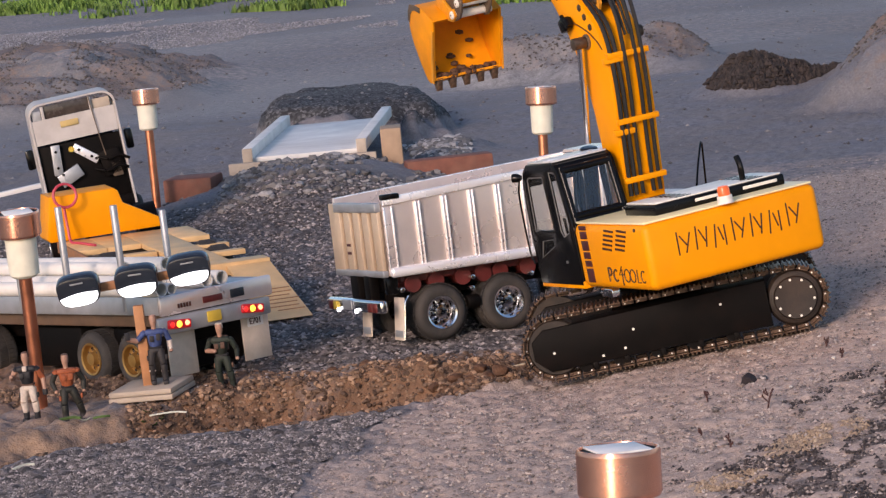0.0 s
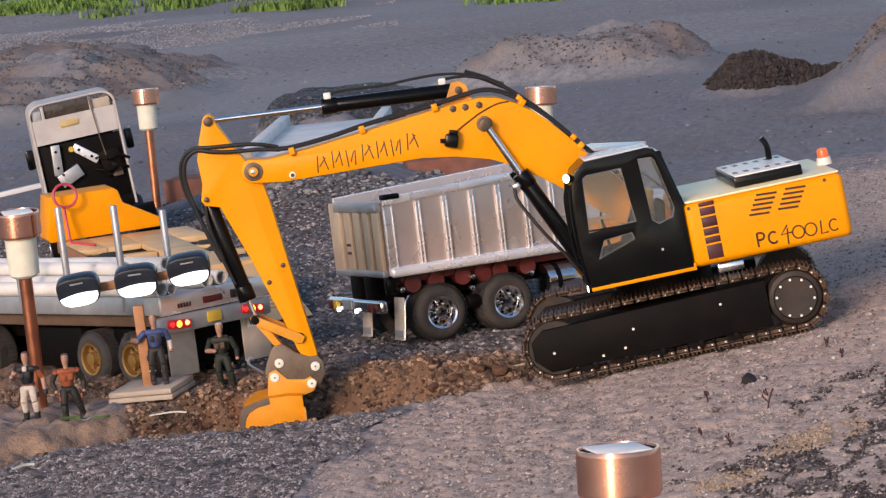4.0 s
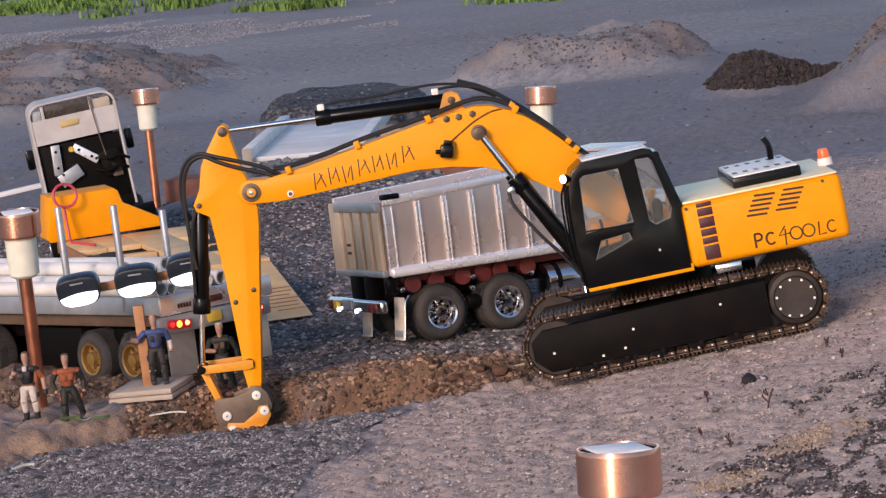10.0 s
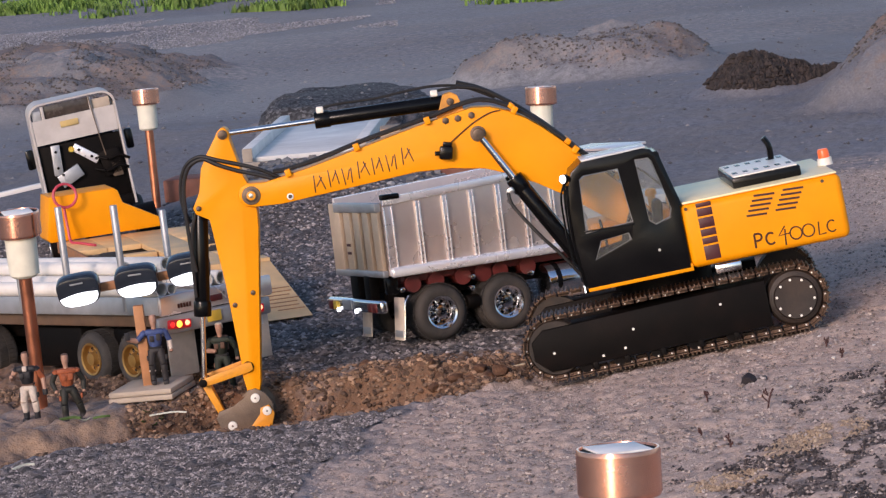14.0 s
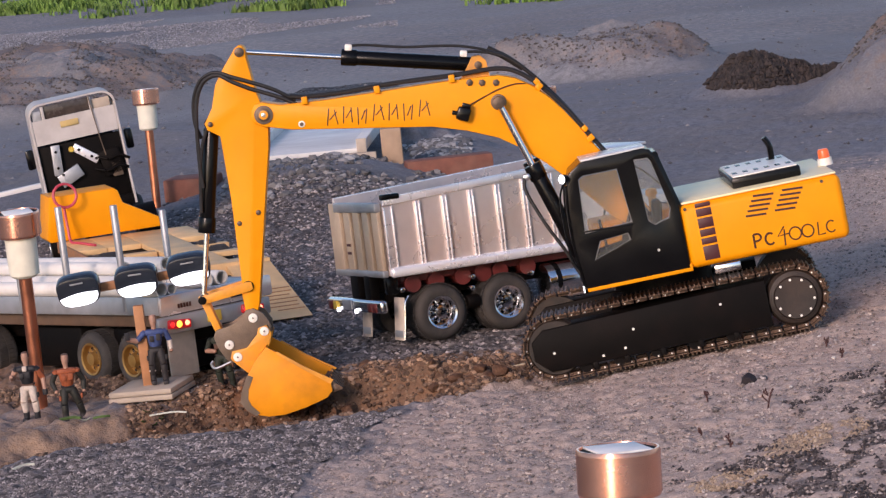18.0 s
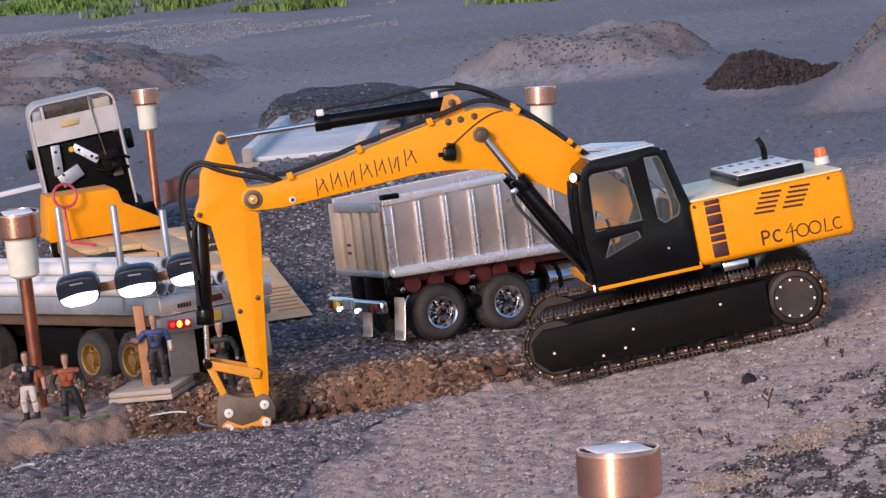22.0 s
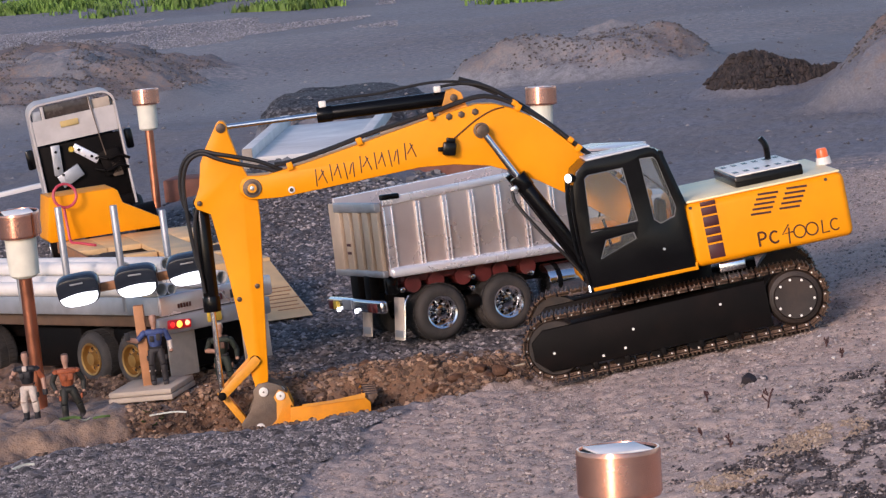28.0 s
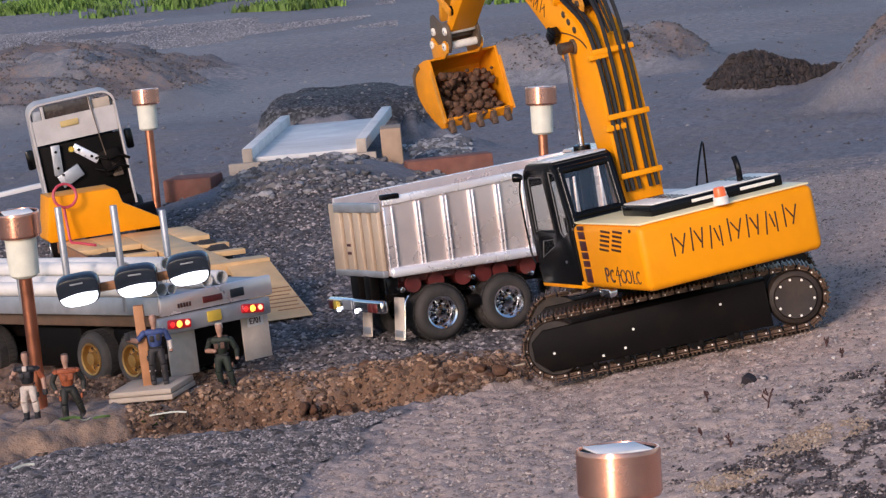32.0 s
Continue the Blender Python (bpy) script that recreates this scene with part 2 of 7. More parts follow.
def rough_field(x, y, size, seed):
    """Smooth random heights from -1 to 1 with bumps of that size."""
    u, v = x / size, y / size
    iu, iv = np.floor(u), np.floor(v)
    fu, fv = u - iu, v - iv
    fu, fv = fu * fu * (3 - 2 * fu), fv * fv * (3 - 2 * fv)
    a, b = lattice(iu, iv, seed), lattice(iu + 1, iv, seed)
    c, d = lattice(iu, iv + 1, seed), lattice(iu + 1, iv + 1, seed)
    return 2 * ((a * (1 - fu) + b * fu) * (1 - fv) + (c * (1 - fu) + d * fu) * fv) - 1


def step(x, a, b):
    t = np.clip((x - a) / (b - a), 0, 1)
    return t * t * (3 - 2 * t)


def heap(x, y, cx, cy, rx, ry, h, lumps, seed):
    d = np.sqrt(((x - cx) / rx) ** 2 + ((y - cy) / ry) ** 2)
    d = d + lumps * rough_field(x, y, min(rx, ry) * 0.6, seed)
    return h * (1 - step(d, 0.15, 1.1))


def trench_near(x):
    return np.interp(x, [-0.9, -0.57, -0.50, -0.40, -0.26, -0.07, 0.065, 0.12], [3.48, 3.585, 3.66, 3.695, 3.69, 3.75, 3.853, 3.93])


def trench_far(x):
    return np.interp(x, [-0.9, -0.6, -0.45, -0.3, 0.0, 0.1], [3.74, 3.80, 3.88, 3.985, 3.98, 4.0])


def verge(x):
    return np.interp(x, [-4, -2.1, -1.25, -0.38, 0.6], [17.0, 15.9, 14.9, 13.8, 13.0])


def land(x, y):
    """Height, share of brown soil (with shade painted under the flatbed), share of dark chippings, share of tan sand,
    of grass, of peat, of bank, of litter and of clay.
    """
    x, y = np.asarray(x, float), np.asarray(y, float)
    edge = 0.012 * rough_field(x, y, 0.06, 3) + 0.006 * rough_field(x, y, 0.02, 4)
    z = (0.118 * np.maximum(0, x - 0.172) - 0.008 * np.exp(-((x - 0.11) / 0.07) ** 2) * step(y, 3.6, 3.8) * (1 - step(y, 4.1, 4.25))) * (1 - step(y, 4.5, 5.6) * 0.75) * step(y, 1.0, 3.3) * (1 - step(x, 0.8, 1.6) * 0.7)
    z = z + 0.005 * rough_field(x, y, 0.35, 5) + 0.0018 * rough_field(x, y, 0.12, 6)
    a, b = trench_near(x) + edge, trench_far(x) + edge
    depth = np.interp(x, [-0.9, -0.62, -0.46, -0.4, -0.12, -0.02, 0.07, 0.12], [0.015, 0.03, 0.055, 0.12, 0.12, 0.035, 0.01, 0.0])
    dug = step(x + 0.1 * rough_field(x, y, 0.2, 51), -1.25, -0.95)
    inside = step(y, a, a + 0.035) * (1 - step(y, b - 0.075, b)) * dug
    z = z - depth * inside
    spoil = np.exp(-((y - b - 0.03) / 0.05) ** 2) * np.interp(x, [-0.5, -0.33, -0.2, 0.0, 0.1], [0.0, 0.003, 0.009, 0.008, 0.0])
    z = z + spoil * (0.7 + 0.6 * rough_field(x, y, 0.05, 7))
    clods = heap(x, y, 0.03, 3.90, 0.09, 0.06, 0.020, 0.35, 8) + heap(x, y, -0.09, 3.97, 0.09, 0.05, 0.009, 0.4, 9)
    z = z + clods
    soil = np.clip(step(y, a - 0.012, a + 0.01) * (1 - 0.5 * step(y + 0.05 * rough_field(x, y, 0.05, 46), b - 0.01, b + 0.05)) * (1 - step(y + 0.06 * rough_field(x, y, 0.07, 48), b + 0.06, b + 0.18)) * (1 - step(x, 0.05, 0.14)) + step(clods, 0.004, 0.02), 0, 1)
    soil = soil * dug * (1 - 0.2 * step(y, b - 0.11, b - 0.03) * (1 - step(x, -0.2, -0.05)))
    dusty = dug * 0.5 * (1 - step(x + 0.06 * rough_field(x, y, 0.09, 57), -0.50, -0.36)) * step(y, a + 0.03, a + 0.10) * (1 - step(y, 4.0, 4.12))
    dusty = dusty * (0.8 + 0.4 * rough_field(x, y, 0.05, 58))
    mud = 0.46 * step(y, b, b + 0.03) * (1 - step(y + 0.15 * rough_field(x, y, 0.2, 59), b + 0.12, b + 0.5)) * (0.75 + 0.6 * rough_field(x, y, 0.11, 60)) * (1 - step(x, 0.1, 0.3))
    # Dark brown painted under the flatbed, for the shade there.
    mud = np.maximum(mud, 0.62 * (1 - step(x + 0.08 * rough_field(x, y, 0.1, 63), -0.38, -0.26)) * step(y, 3.94, 4.04) * (1 - step(y, 4.5, 4.9)))
    soil = np.maximum(soil * (1 - 0.25 * step(dusty, 0.1, 0.35)), mud * dug)
    lumps = 0.011 * rough_field(x, y, 0.035, 10) + 0.008 * rough_field(x, y, 0.016, 11) + 0.003 * rough_field(x, y, 0.009, 50)
    z = z + np.maximum(soil, 1.2 * dusty) * lumps * step(y, a + 0.01, a + 0.05)
    # far ground: the embankment by the model bridge, heaps and a rising yard
    far_bank = np.sqrt(((x + 0.215) / 0.245) ** 2 + ((y - 7.95 + 0.6 * (x + 0.215)) / 0.62) ** 2) + 0.20 * rough_field(x, y, 0.13, 12) + 0.12 * rough_field(x, y, 0.05, 61)
    bank = 0.094 * (1 - step(far_bank, 0.72, 1.15))
    ramp_bed = heap(x, y, -0.28, 6.42, 0.40, 0.62, 0.066, 0.25, 13) * (1 - step(y, 6.55, 6.63))
    z = z + np.maximum(bank, ramp_bed)
    z = z + heap(x, y, 0.03, 7.0, 0.16, 0.30, 0.03, 0.3, 14)
    m1 = heap(x, y, -1.30, 10.4, 0.75, 1.1, 0.165, 0.3, 15) + heap(x, y, -0.85, 8.6, 0.5, 0.7, 0.02, 0.3, 25)
    m2 = heap(x, y, 0.26, 9.35, 0.22, 0.40, 0.10, 0.4, 16)
    m3 = heap(x, y, 0.58, 9.2, 0.34, 0.42, 0.115, 0.4, 17)
    dark = heap(x, y, 0.872, 7.78, 0.205, 0.24, 0.070, 0.3, 18)
    m5 = heap(x, y, 1.37, 7.35, 0.42, 0.80, 0.20, 0.3, 19)
    z = z + m1 + m2 + m3 + dark * (1 + 0.25 * rough_field(x, y, 0.05, 35)) + m5
    hills = step(m1 + m2 + m3 + m5, 0.015, 0.06)
    z = z + hills * (0.016 * rough_field(x, y, 0.13, 36) + 0.014 * rough_field(x, y, 0.06, 37) + 0.006 * rough_field(x, y, 0.03, 38))
    z = z + 0.02 * step(y, 6, 12) * rough_field(x, y, 1.1, 20)
    z = z + np.clip(y - 11, 0, 40) * 0.012 + 0.05 * step(y, 14, 30) * rough_field(x, y, 4.0, 21)
    chips = np.clip(step(rough_field(x, y, 0.5, 22) + 0.5 * (1 - step(y, 3.55 + 0.12 * x, 3.9)) * 0, -0.2, 0.5), 0, 1)
    left_front = (1 - step(y, trench_near(x) - 0.04, trench_near(x))) * (1 - step(x - 0.28 * (y - 3.3) + 0.05 * rough_field(x, y, 0.12, 27), -0.27, -0.13))
    behind = step(y, trench_far(x), trench_far(x) + 0.07) * (1 - step(y, 5.9, 6.6)) * (1 - step(x, 0.25, 0.6))
    berm = step(bank + 0.01 * rough_field(x, y, 0.15, 28), 0.035, 0.055) * step(y, 7.35, 7.5)
    chips = np.clip(np.maximum(0.35 * chips, np.maximum(np.maximum(left_front, behind), 1.3 * berm)), 0, 1)
    chips = chips * (1 - 0.85 * step(dusty, 0.1, 0.35))
    sand = step(x - 0.28 * (y - 3.3) + 0.05 * rough_field(x, y, 0.12, 27), -0.25, -0.10) * (1 - step(y + 0.25 * rough_field(x, y, 0.3, 49) - 1.3 * step(x, 0.3, 0.6), 4.3, 4.75)) * (1 - soil)
    sand = np.maximum(sand, hills * (0.02 + 0.20 * rough_field(x, y, 0.16, 39)))
    sand = np.maximum(sand, 0.28 * step(y, 9.3, 10.0) * (1 - step(y, 12.6, 13.2)))
    soil = np.maximum(soil, hills * (0.36 + 0.16 * rough_field(x, y, 0.2, 40)))
    grass = step(y - verge(x), 0.2, 0.6) * step(rough_field(x, y, 0.7, 41) + 0.5 * rough_field(x, y, 0.25, 42), 0.0, 0.5) * (1 - step(x + 0.35 * rough_field(x, y, 0.8, 24), 0.0, 0.5)) * step(x, -2.9, -1.6) * step(rough_field(x, y, 0.6, 26), -0.5, 0.0)
    rise = y - 3.10 - 1.1 * (x - 0.25)
    blot = rough_field(x * 2.2, y * 0.9, 0.05, 43) + 0.6 * rough_field(x * 2, y, 0.025, 44)
    near = step(y + 0.1 * rough_field(x, y, 0.2, 52), 2.55, 2.8) * (1 - step(x + 0.1 * rough_field(x, y, 0.2, 53), 0.62, 0.85))
    clay = np.exp(-(((x - 0.385) / 0.062) ** 2 + ((y - 3.165 - 0.5 * (x - 0.385)) / 0.055) ** 2) ** 2) * step(blot, -0.75, -0.2)
    clay = near * np.maximum(clay, 0.45 * np.exp(-(((x - 0.275) / 0.06) ** 2 + ((y - 3.05) / 0.05) ** 2) ** 2))
    litter = np.exp(-((rise - 0.02) / 0.11) ** 2) * step(x, 0.16, 0.30) * 0.5 * step(blot, 0.1, 0.5) * step(3.6 - y, 0, 0.1)
    litter = near * np.maximum(litter, step(-rise, -0.03, 0.07) * step(x, 0.22, 0.36) * 0.62 * step(blot, -0.30, 0.25)) * (1 - 0.9 * clay)
    clay = np.maximum(clay, 0.44 * step(dusty, 0.14, 0.4))
    here = step(y + 0.5 * rough_field(x, y, 0.6, 54), 1.2, 2.5) * (1 - step(np.abs(x) + 0.4 * rough_field(x, y, 0.5, 55), 1.1, 2.0))
    worn = 0.5 + 0.5 * rough_field(x, y, 1.3, 56)
    chips = chips * here + (1 - here) * 0.5 * worn
    sand = sand * here + (1 - here) * 0.35 * (1 - worn)
    return z, soil, chips, sand, grass, step(dark, 0.012, 0.03), np.clip(berm, 0, 1), litter, clay


def ground_height(x, y):
    return float(land(np.array([x]), np.array([y]))[0][0])


GROUND = bpy.data.materials.new("stony_ground")
n, l, p = nodes_of(GROUND)
co = n.new("ShaderNodeTexCoord").outputs["Object"]


def zone(name, channel):
    k = n.new("ShaderNodeAttribute")
    k.attribute_name = name
    s = n.new("ShaderNodeSeparateColor")
    l.new(k.outputs["Color"], s.inputs[0])
    return s.outputs[channel]


f1, f2, f3, f4 = noise_node(n, l, co, 6, 6, 0.6), noise_node(n, l, co, 45, 5, 0.65), noise_node(n, l, co, 190, 4, 0.7), noise_node(n, l, co, 420, 2)
vor = n.new("ShaderNodeTexVoronoi")
vor.inputs["Scale"].default_value = 150
l.new(co, vor.inputs["Vector"])
stone = n.new("ShaderNodeSeparateColor")
l.new(vor.outputs["Color"], stone.inputs[0])
tone = math_node(n, l, "ADD", math_node(n, l, "MULTIPLY", f3, 0.55), math_node(n, l, "MULTIPLY", f2, 0.45))
tone = ramp_node(n, l, tone, 0.32, 0.68)
grey = mix_node(n, l, tone, (0.080, 0.083, 0.098), (0.275, 0.275, 0.31))
grey = mix_node(n, l, ramp_node(n, l, f1, 0.35, 0.65), grey, mix_node(n, l, tone, (0.115, 0.106, 0.108), (0.27, 0.25, 0.25)))
chip = mix_node(n, l, math_node(n, l, "POWER", stone.outputs[0], 2.2), (0.034, 0.030, 0.030), (0.31, 0.27, 0.262))
chip = mix_node(n, l, ramp_node(n, l, f2, 0.4, 0.75), chip, (0.11, 0.095, 0.09))
sandy = mix_node(n, l, tone, (0.28, 0.20, 0.163), (0.66, 0.51, 0.425))
brown = mix_node(n, l, ramp_node(n, l, f2, 0.3, 0.7), (0.055, 0.025, 0.012), (0.29, 0.145, 0.075))
brown = mix_node(n, l, ramp_node(n, l, f3, 0.3, 0.75), brown, (0.19, 0.118, 0.075))
green = mix_node(n, l, ramp_node(n, l, f2, 0.3, 0.7), (0.05, 0.09, 0.02), (0.14, 0.19, 0.06))
fray = math_node(n, l, "MULTIPLY", math_node(n, l, "SUBTRACT", f2, 0.5), 1.6)


def frayed(z):
    return ramp_node(n, l, math_node(n, l, "ADD", z, math_node(n, l, "MULTIPLY", fray, 0.5)), 0.25, 0.75)


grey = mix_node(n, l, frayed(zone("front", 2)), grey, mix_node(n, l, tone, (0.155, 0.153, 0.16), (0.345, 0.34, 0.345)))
col = mix_node(n, l, frayed(zone("zones", 1)), grey, chip)
col = mix_node(n, l, frayed(zone("zones", 2)), col, sandy)
col = mix_node(n, l, frayed(zone("zones", 0)), col, brown)
col = mix_node(n, l, frayed(zone("more", 0)), col, green)
col = mix_node(n, l, frayed(zone("more", 1)), col, mix_node(n, l, tone, (0.030, 0.022, 0.018), (0.085, 0.060, 0.048)))
col = mix_node(n, l, frayed(zone("more", 2)), col, mix_node(n, l, math_node(n, l, "POWER", stone.outputs[1], 3.0), (0.022, 0.023, 0.027), (0.15, 0.15, 0.16)))
col = mix_node(n, l, frayed(zone("front", 1)), col, mix_node(n, l, tone, (0.24, 0.155, 0.10), (0.50, 0.35, 0.235)))
col = mix_node(n, l, frayed(zone("front", 0)), col, mix_node(n, l, tone, (0.020, 0.016, 0.016), (0.085, 0.070, 0.068)))
l.new(col, p.inputs["Base Color"])
p.inputs["Roughness"].default_value = 0.88
bp = n.new("ShaderNodeBump")
bp.inputs["Strength"].default_value = 0.55
bp.inputs["Distance"].default_value = 0.006
l.new(math_node(n, l, "ADD", math_node(n, l, "MULTIPLY", f3, 0.7), math_node(n, l, "MULTIPLY", f4, 0.4)), bp.inputs["Height"])
l.new(bp.outputs[0], p.inputs["Normal"])

rows_y = np.concatenate([np.linspace(-300, -6, 8), np.linspace(-5, 2.4, 30), np.arange(2.5, 4.35, 0.005), np.arange(4.35, 7.2, 0.011), np.arange(7.2, 11.4, 0.018), np.arange(11.4, 18, 0.06), np.geomspace(18, 1500, 60)])
inner = np.linspace(-1, 1, 381)
outer = 1 + np.geomspace(0.01, 60, 40)
cols_u = np.concatenate([-outer[::-1], inner, outer])
wide = 0.08 + 0.19 * np.maximum(rows_y, 2.4)
gx = cols_u[None, :] * wide[:, None]
gy = np.repeat(rows_y[:, None], len(cols_u), 1)
gz, soil, chips, sand, grass, peat, berm, litter, clay = land(gx, gy)
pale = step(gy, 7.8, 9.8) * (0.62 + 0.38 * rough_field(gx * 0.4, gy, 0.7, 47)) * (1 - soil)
fine = (gy < 8) * (np.abs(cols_u) <= 1.02)[None, :]
gz = gz + fine * (0.0022 * rough_field(gx, gy, 0.014, 31) + 0.0016 * rough_field(gx, gy, 0.008, 32)) * (1 + chips)
far = np.abs(gx) + np.maximum(gy - 40, 0) + np.maximum(-gy, 0)
gz = gz * (1 - step(far, 60, 160))
nr, nc = gx.shape
verts = np.stack([gx, gy, gz], -1).reshape(-1, 3)
idx = np.arange(nr * nc).reshape(nr, nc)
quads = np.stack([idx[:-1, :-1], idx[:-1, 1:], idx[1:, 1:], idx[1:, :-1]], -1).reshape(-1, 4)
me = bpy.data.meshes.new("ground")
me.vertices.add(len(verts))
me.vertices.foreach_set("co", verts.ravel())
me.loops.add(quads.size)
me.loops.foreach_set("vertex_index", quads.ravel())
me.polygons.add(len(quads))
me.polygons.foreach_set("loop_start", np.arange(0, quads.size, 4))
me.polygons.foreach_set("loop_total", np.full(len(quads), 4))
me.update(calc_edges=True)
one = np.ones(nr * nc)
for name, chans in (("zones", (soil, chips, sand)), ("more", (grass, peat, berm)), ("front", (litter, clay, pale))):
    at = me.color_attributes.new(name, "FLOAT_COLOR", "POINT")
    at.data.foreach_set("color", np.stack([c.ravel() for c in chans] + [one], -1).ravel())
me.shade_smooth()
me.materials.append(GROUND)
ground = tagged(new("ground", me), "grey gravel yard with a brown dug trench and soil heaps", "ground", kind="structure")

# ---- the model excavator ----
EX_TURN = Matrix.Rotation(-0.1094, 4, "Y") @ Matrix.Rotation(-0.0304, 4, "X")
BASE = 0.105
EX_HOUSE = Matrix.Translation((0.284, 3.95, 0.1213)) @ EX_TURN
excavator = thing("excavator", EX_HOUSE @ shift(0, 0, -BASE), "orange-yellow model crawler excavator with black cab on gravel", "excavator")
FOOT, BOOM_LEN, TIP_LEN, TIP_ANG = (0.0138, 0.0743), 0.515, 0.2726, -0.0237

# undercarriage: its own heading and a little rake
CRAWL = shift(0, 0, BASE) @ turn(176.5, "Z") @ turn(0.75, "Y") @ shift(-0.009, 0, -0.0625)
R_END, HALF = 0.0405, 0.159
chassis = part("undercarriage_frame", box((0, 0, 0.012), (0.16, 0.18, 0.03), 0.004, bm=rod((0, 0, 0.0), (0, 0, 0.052), 0.062, seg=32)), SOOT, excavator)
chassis.matrix_basis = CRAWL
shoe_bm = box((0, 0, 0.0010), (0.0166, 0.05, 0.0026), 0.0005, seg=1)
for gx in (-0.0058, 0.0, 0.0058):
    box((gx, 0, 0.0034), (0.0017, 0.05, 0.0026), bm=shoe_bm)
box((0, 0.0145, -0.0020), (0.0150, 0.006, 0.0044), bm=shoe_bm)
box((0, -0.0145, -0.0020), (0.0150, 0.006, 0.0044), bm=shoe_bm)


def track(side):
    y = 0.119 * side
    frame_pts = [(-0.124, -0.030), (0.170, -0.030), (0.189, -0.012), (0.189, 0.012), (0.172, 0.026), (-0.124, 0.031)]
    bm = plate(frame_pts, y - 0.0225, y + 0.0225, bev=0.002)
    for x in (-0.07, -0.02, 0.03, 0.08, 0.125):
        rod((x, y - 0.018, -0.031), (x, y + 0.018, -0.031), 0.009, bm=bm)
    t = part("track_frame", bm, SOOT, excavator, "black steel side frame of the crawler track")
    t.matrix_basis = CRAWL
    for x in (-0.075, -0.028, 0.022, 0.07, 0.112):
        part("roller_bracket", box((x, y + side * 0.0226, -0.033), (0.007, 0.004, 0.010), 0.001), SOOT, t)
    s = part("sprocket", lathe([(0, 0.021), (0.027, 0.0225), (0.0285, 0.019), (0.034, 0.017), (0.0375, 0.012), (0.0375, -0.02), (0, -0.02)], 36, Matrix.Translation((-HALF, y, 0)) @ turn(-90 * side, "X")), mat_hub, t)
    b = part("sprocket_bolt", rod((0, 0, 0), (0, 0, 0.002), 0.0017, seg=8), PIN_WHITE, t)
    for i in range(10):
        a = 2 * math.pi * i / 10 + 0.2
        m = shift(-HALF + 0.0243 * math.cos(a), y + side * 0.0222, 0.0243 * math.sin(a)) @ turn(-90 * side, "X")
        if i == 0:
            b.matrix_basis = m
        else:
            twin(b, m)
    part("idler_wheel", lathe([(0, 0.019), (0.022, 0.02), (0.024, 0.0165), (0.035, 0.0165), (0.0375, 0.013), (0.0375, -0.018), (0, -0.018)], 36, Matrix.Translation((HALF, y, 0)) @ turn(-90 * side, "X")), mat_hub, t)
    for x, z in ((0.162, -0.006), (0.055, 0.004), (-0.062, 0.012), (0.10, -0.022), (0.07, -0.018)):
        part("frame_bolt", rod((x, y + side * 0.021, z), (x, y + side * 0.0245, z), 0.0018, seg=8), PIN_WHITE, t)
    # shoes round the loop
    run, arc = 2 * HALF, math.pi * R_END
    loop = 2 * (run + arc)
    count = 50
    for i in range(count):
        d = loop * i / count
        if d < run:
            m = shift(-HALF + d, y, R_END)
        elif d < run + arc:
            a = (d - run) / R_END
            m = shift(HALF + R_END * math.sin(a), y, R_END * math.cos(a)) @ turn(math.degrees(a), "Y")
        elif d < 2 * run + arc:
            m = shift(HALF - (d - run - arc), y, -R_END) @ turn(180, "Y")
        else:
            a = math.pi + (d - 2 * run - arc) / R_END
            m = shift(-HALF + R_END * math.sin(a), y, R_END * math.cos(a)) @ turn(math.degrees(a), "Y")
        place(shoe, m, t)
        place(pin_mesh, m @ shift(0.004, side * 0.0178, -0.0022), t)


mat_hub = mat("muddy_brown_hub", (0.018, 0.012, 0.009), 0.6, 0.1, vary=0.3, scale=60, dirt=(0.07, 0.042, 0.028), dirt_amount=0.35, bump=0.15)
shoe = link("track_shoe", shoe_bm, TREAD)
pin_mesh = link("shoe_pin", rod((0, -0.0008, 0), (0, 0.0008, 0), 0.0012, seg=8), PIN_WHITE)
track(1)
track(-1)

# house
house = part("house_body", box((-0.1435, 0, 0.0425), (0.213, 0.252, 0.085), 0.010, seg=4), YELLOW, excavator, "orange-yellow machinery housing with slatted grilles and lettering")
part("floor_plate", box((0.03, 0.0, 0.003), (0.14, 0.252, 0.010), 0.001), YELLOW, house)
part("side_box", box((0.02, -0.083, 0.038), (0.113, 0.086, 0.062), 0.005), YELLOW, house)
bm = plate([(-0.02, 0.005), (0.045, 0.005), (0.03, 0.07), (0.02, 0.09), (0.004, 0.09), (-0.02, 0.05)], 0.033, 0.038)
plate([(-0.02, 0.005), (0.045, 0.005), (0.03, 0.07), (0.02, 0.09), (0.004, 0.09), (-0.02, 0.05)], -0.038, -0.033, bm=bm)
part("boom_bracket", bm, SOOT, house)
part("turntable", rod((0, 0, -0.022), (0, 0, -0.002), 0.06, seg=40), SOOT, house)
part("drain_fitting", box((-0.085, 0.112, -0.008), (0.035, 0.012, 0.012), 0.002), CHROME, house, "bright metal fitting under the housing")
part("roof_sheet", box((-0.1435, 0, 0.0863), (0.205, 0.244, 0.0030), 0.0014), CREAM, house, "cream top of the housing, paler than its sides")
for z0, z1 in ((0.078, 0.0835), (0.066, 0.076), (0.0505, 0.0635), (0.0395, 0.0485), (0.029, 0.037), (0.008, 0.0265)):
    part("maroon_stripe", box((-0.0675, 0.1263, (z0 + z1) / 2), (0.020, 0.0012, z1 - z0), 0.0003), MAROON, house, "dark maroon painted stripe block")
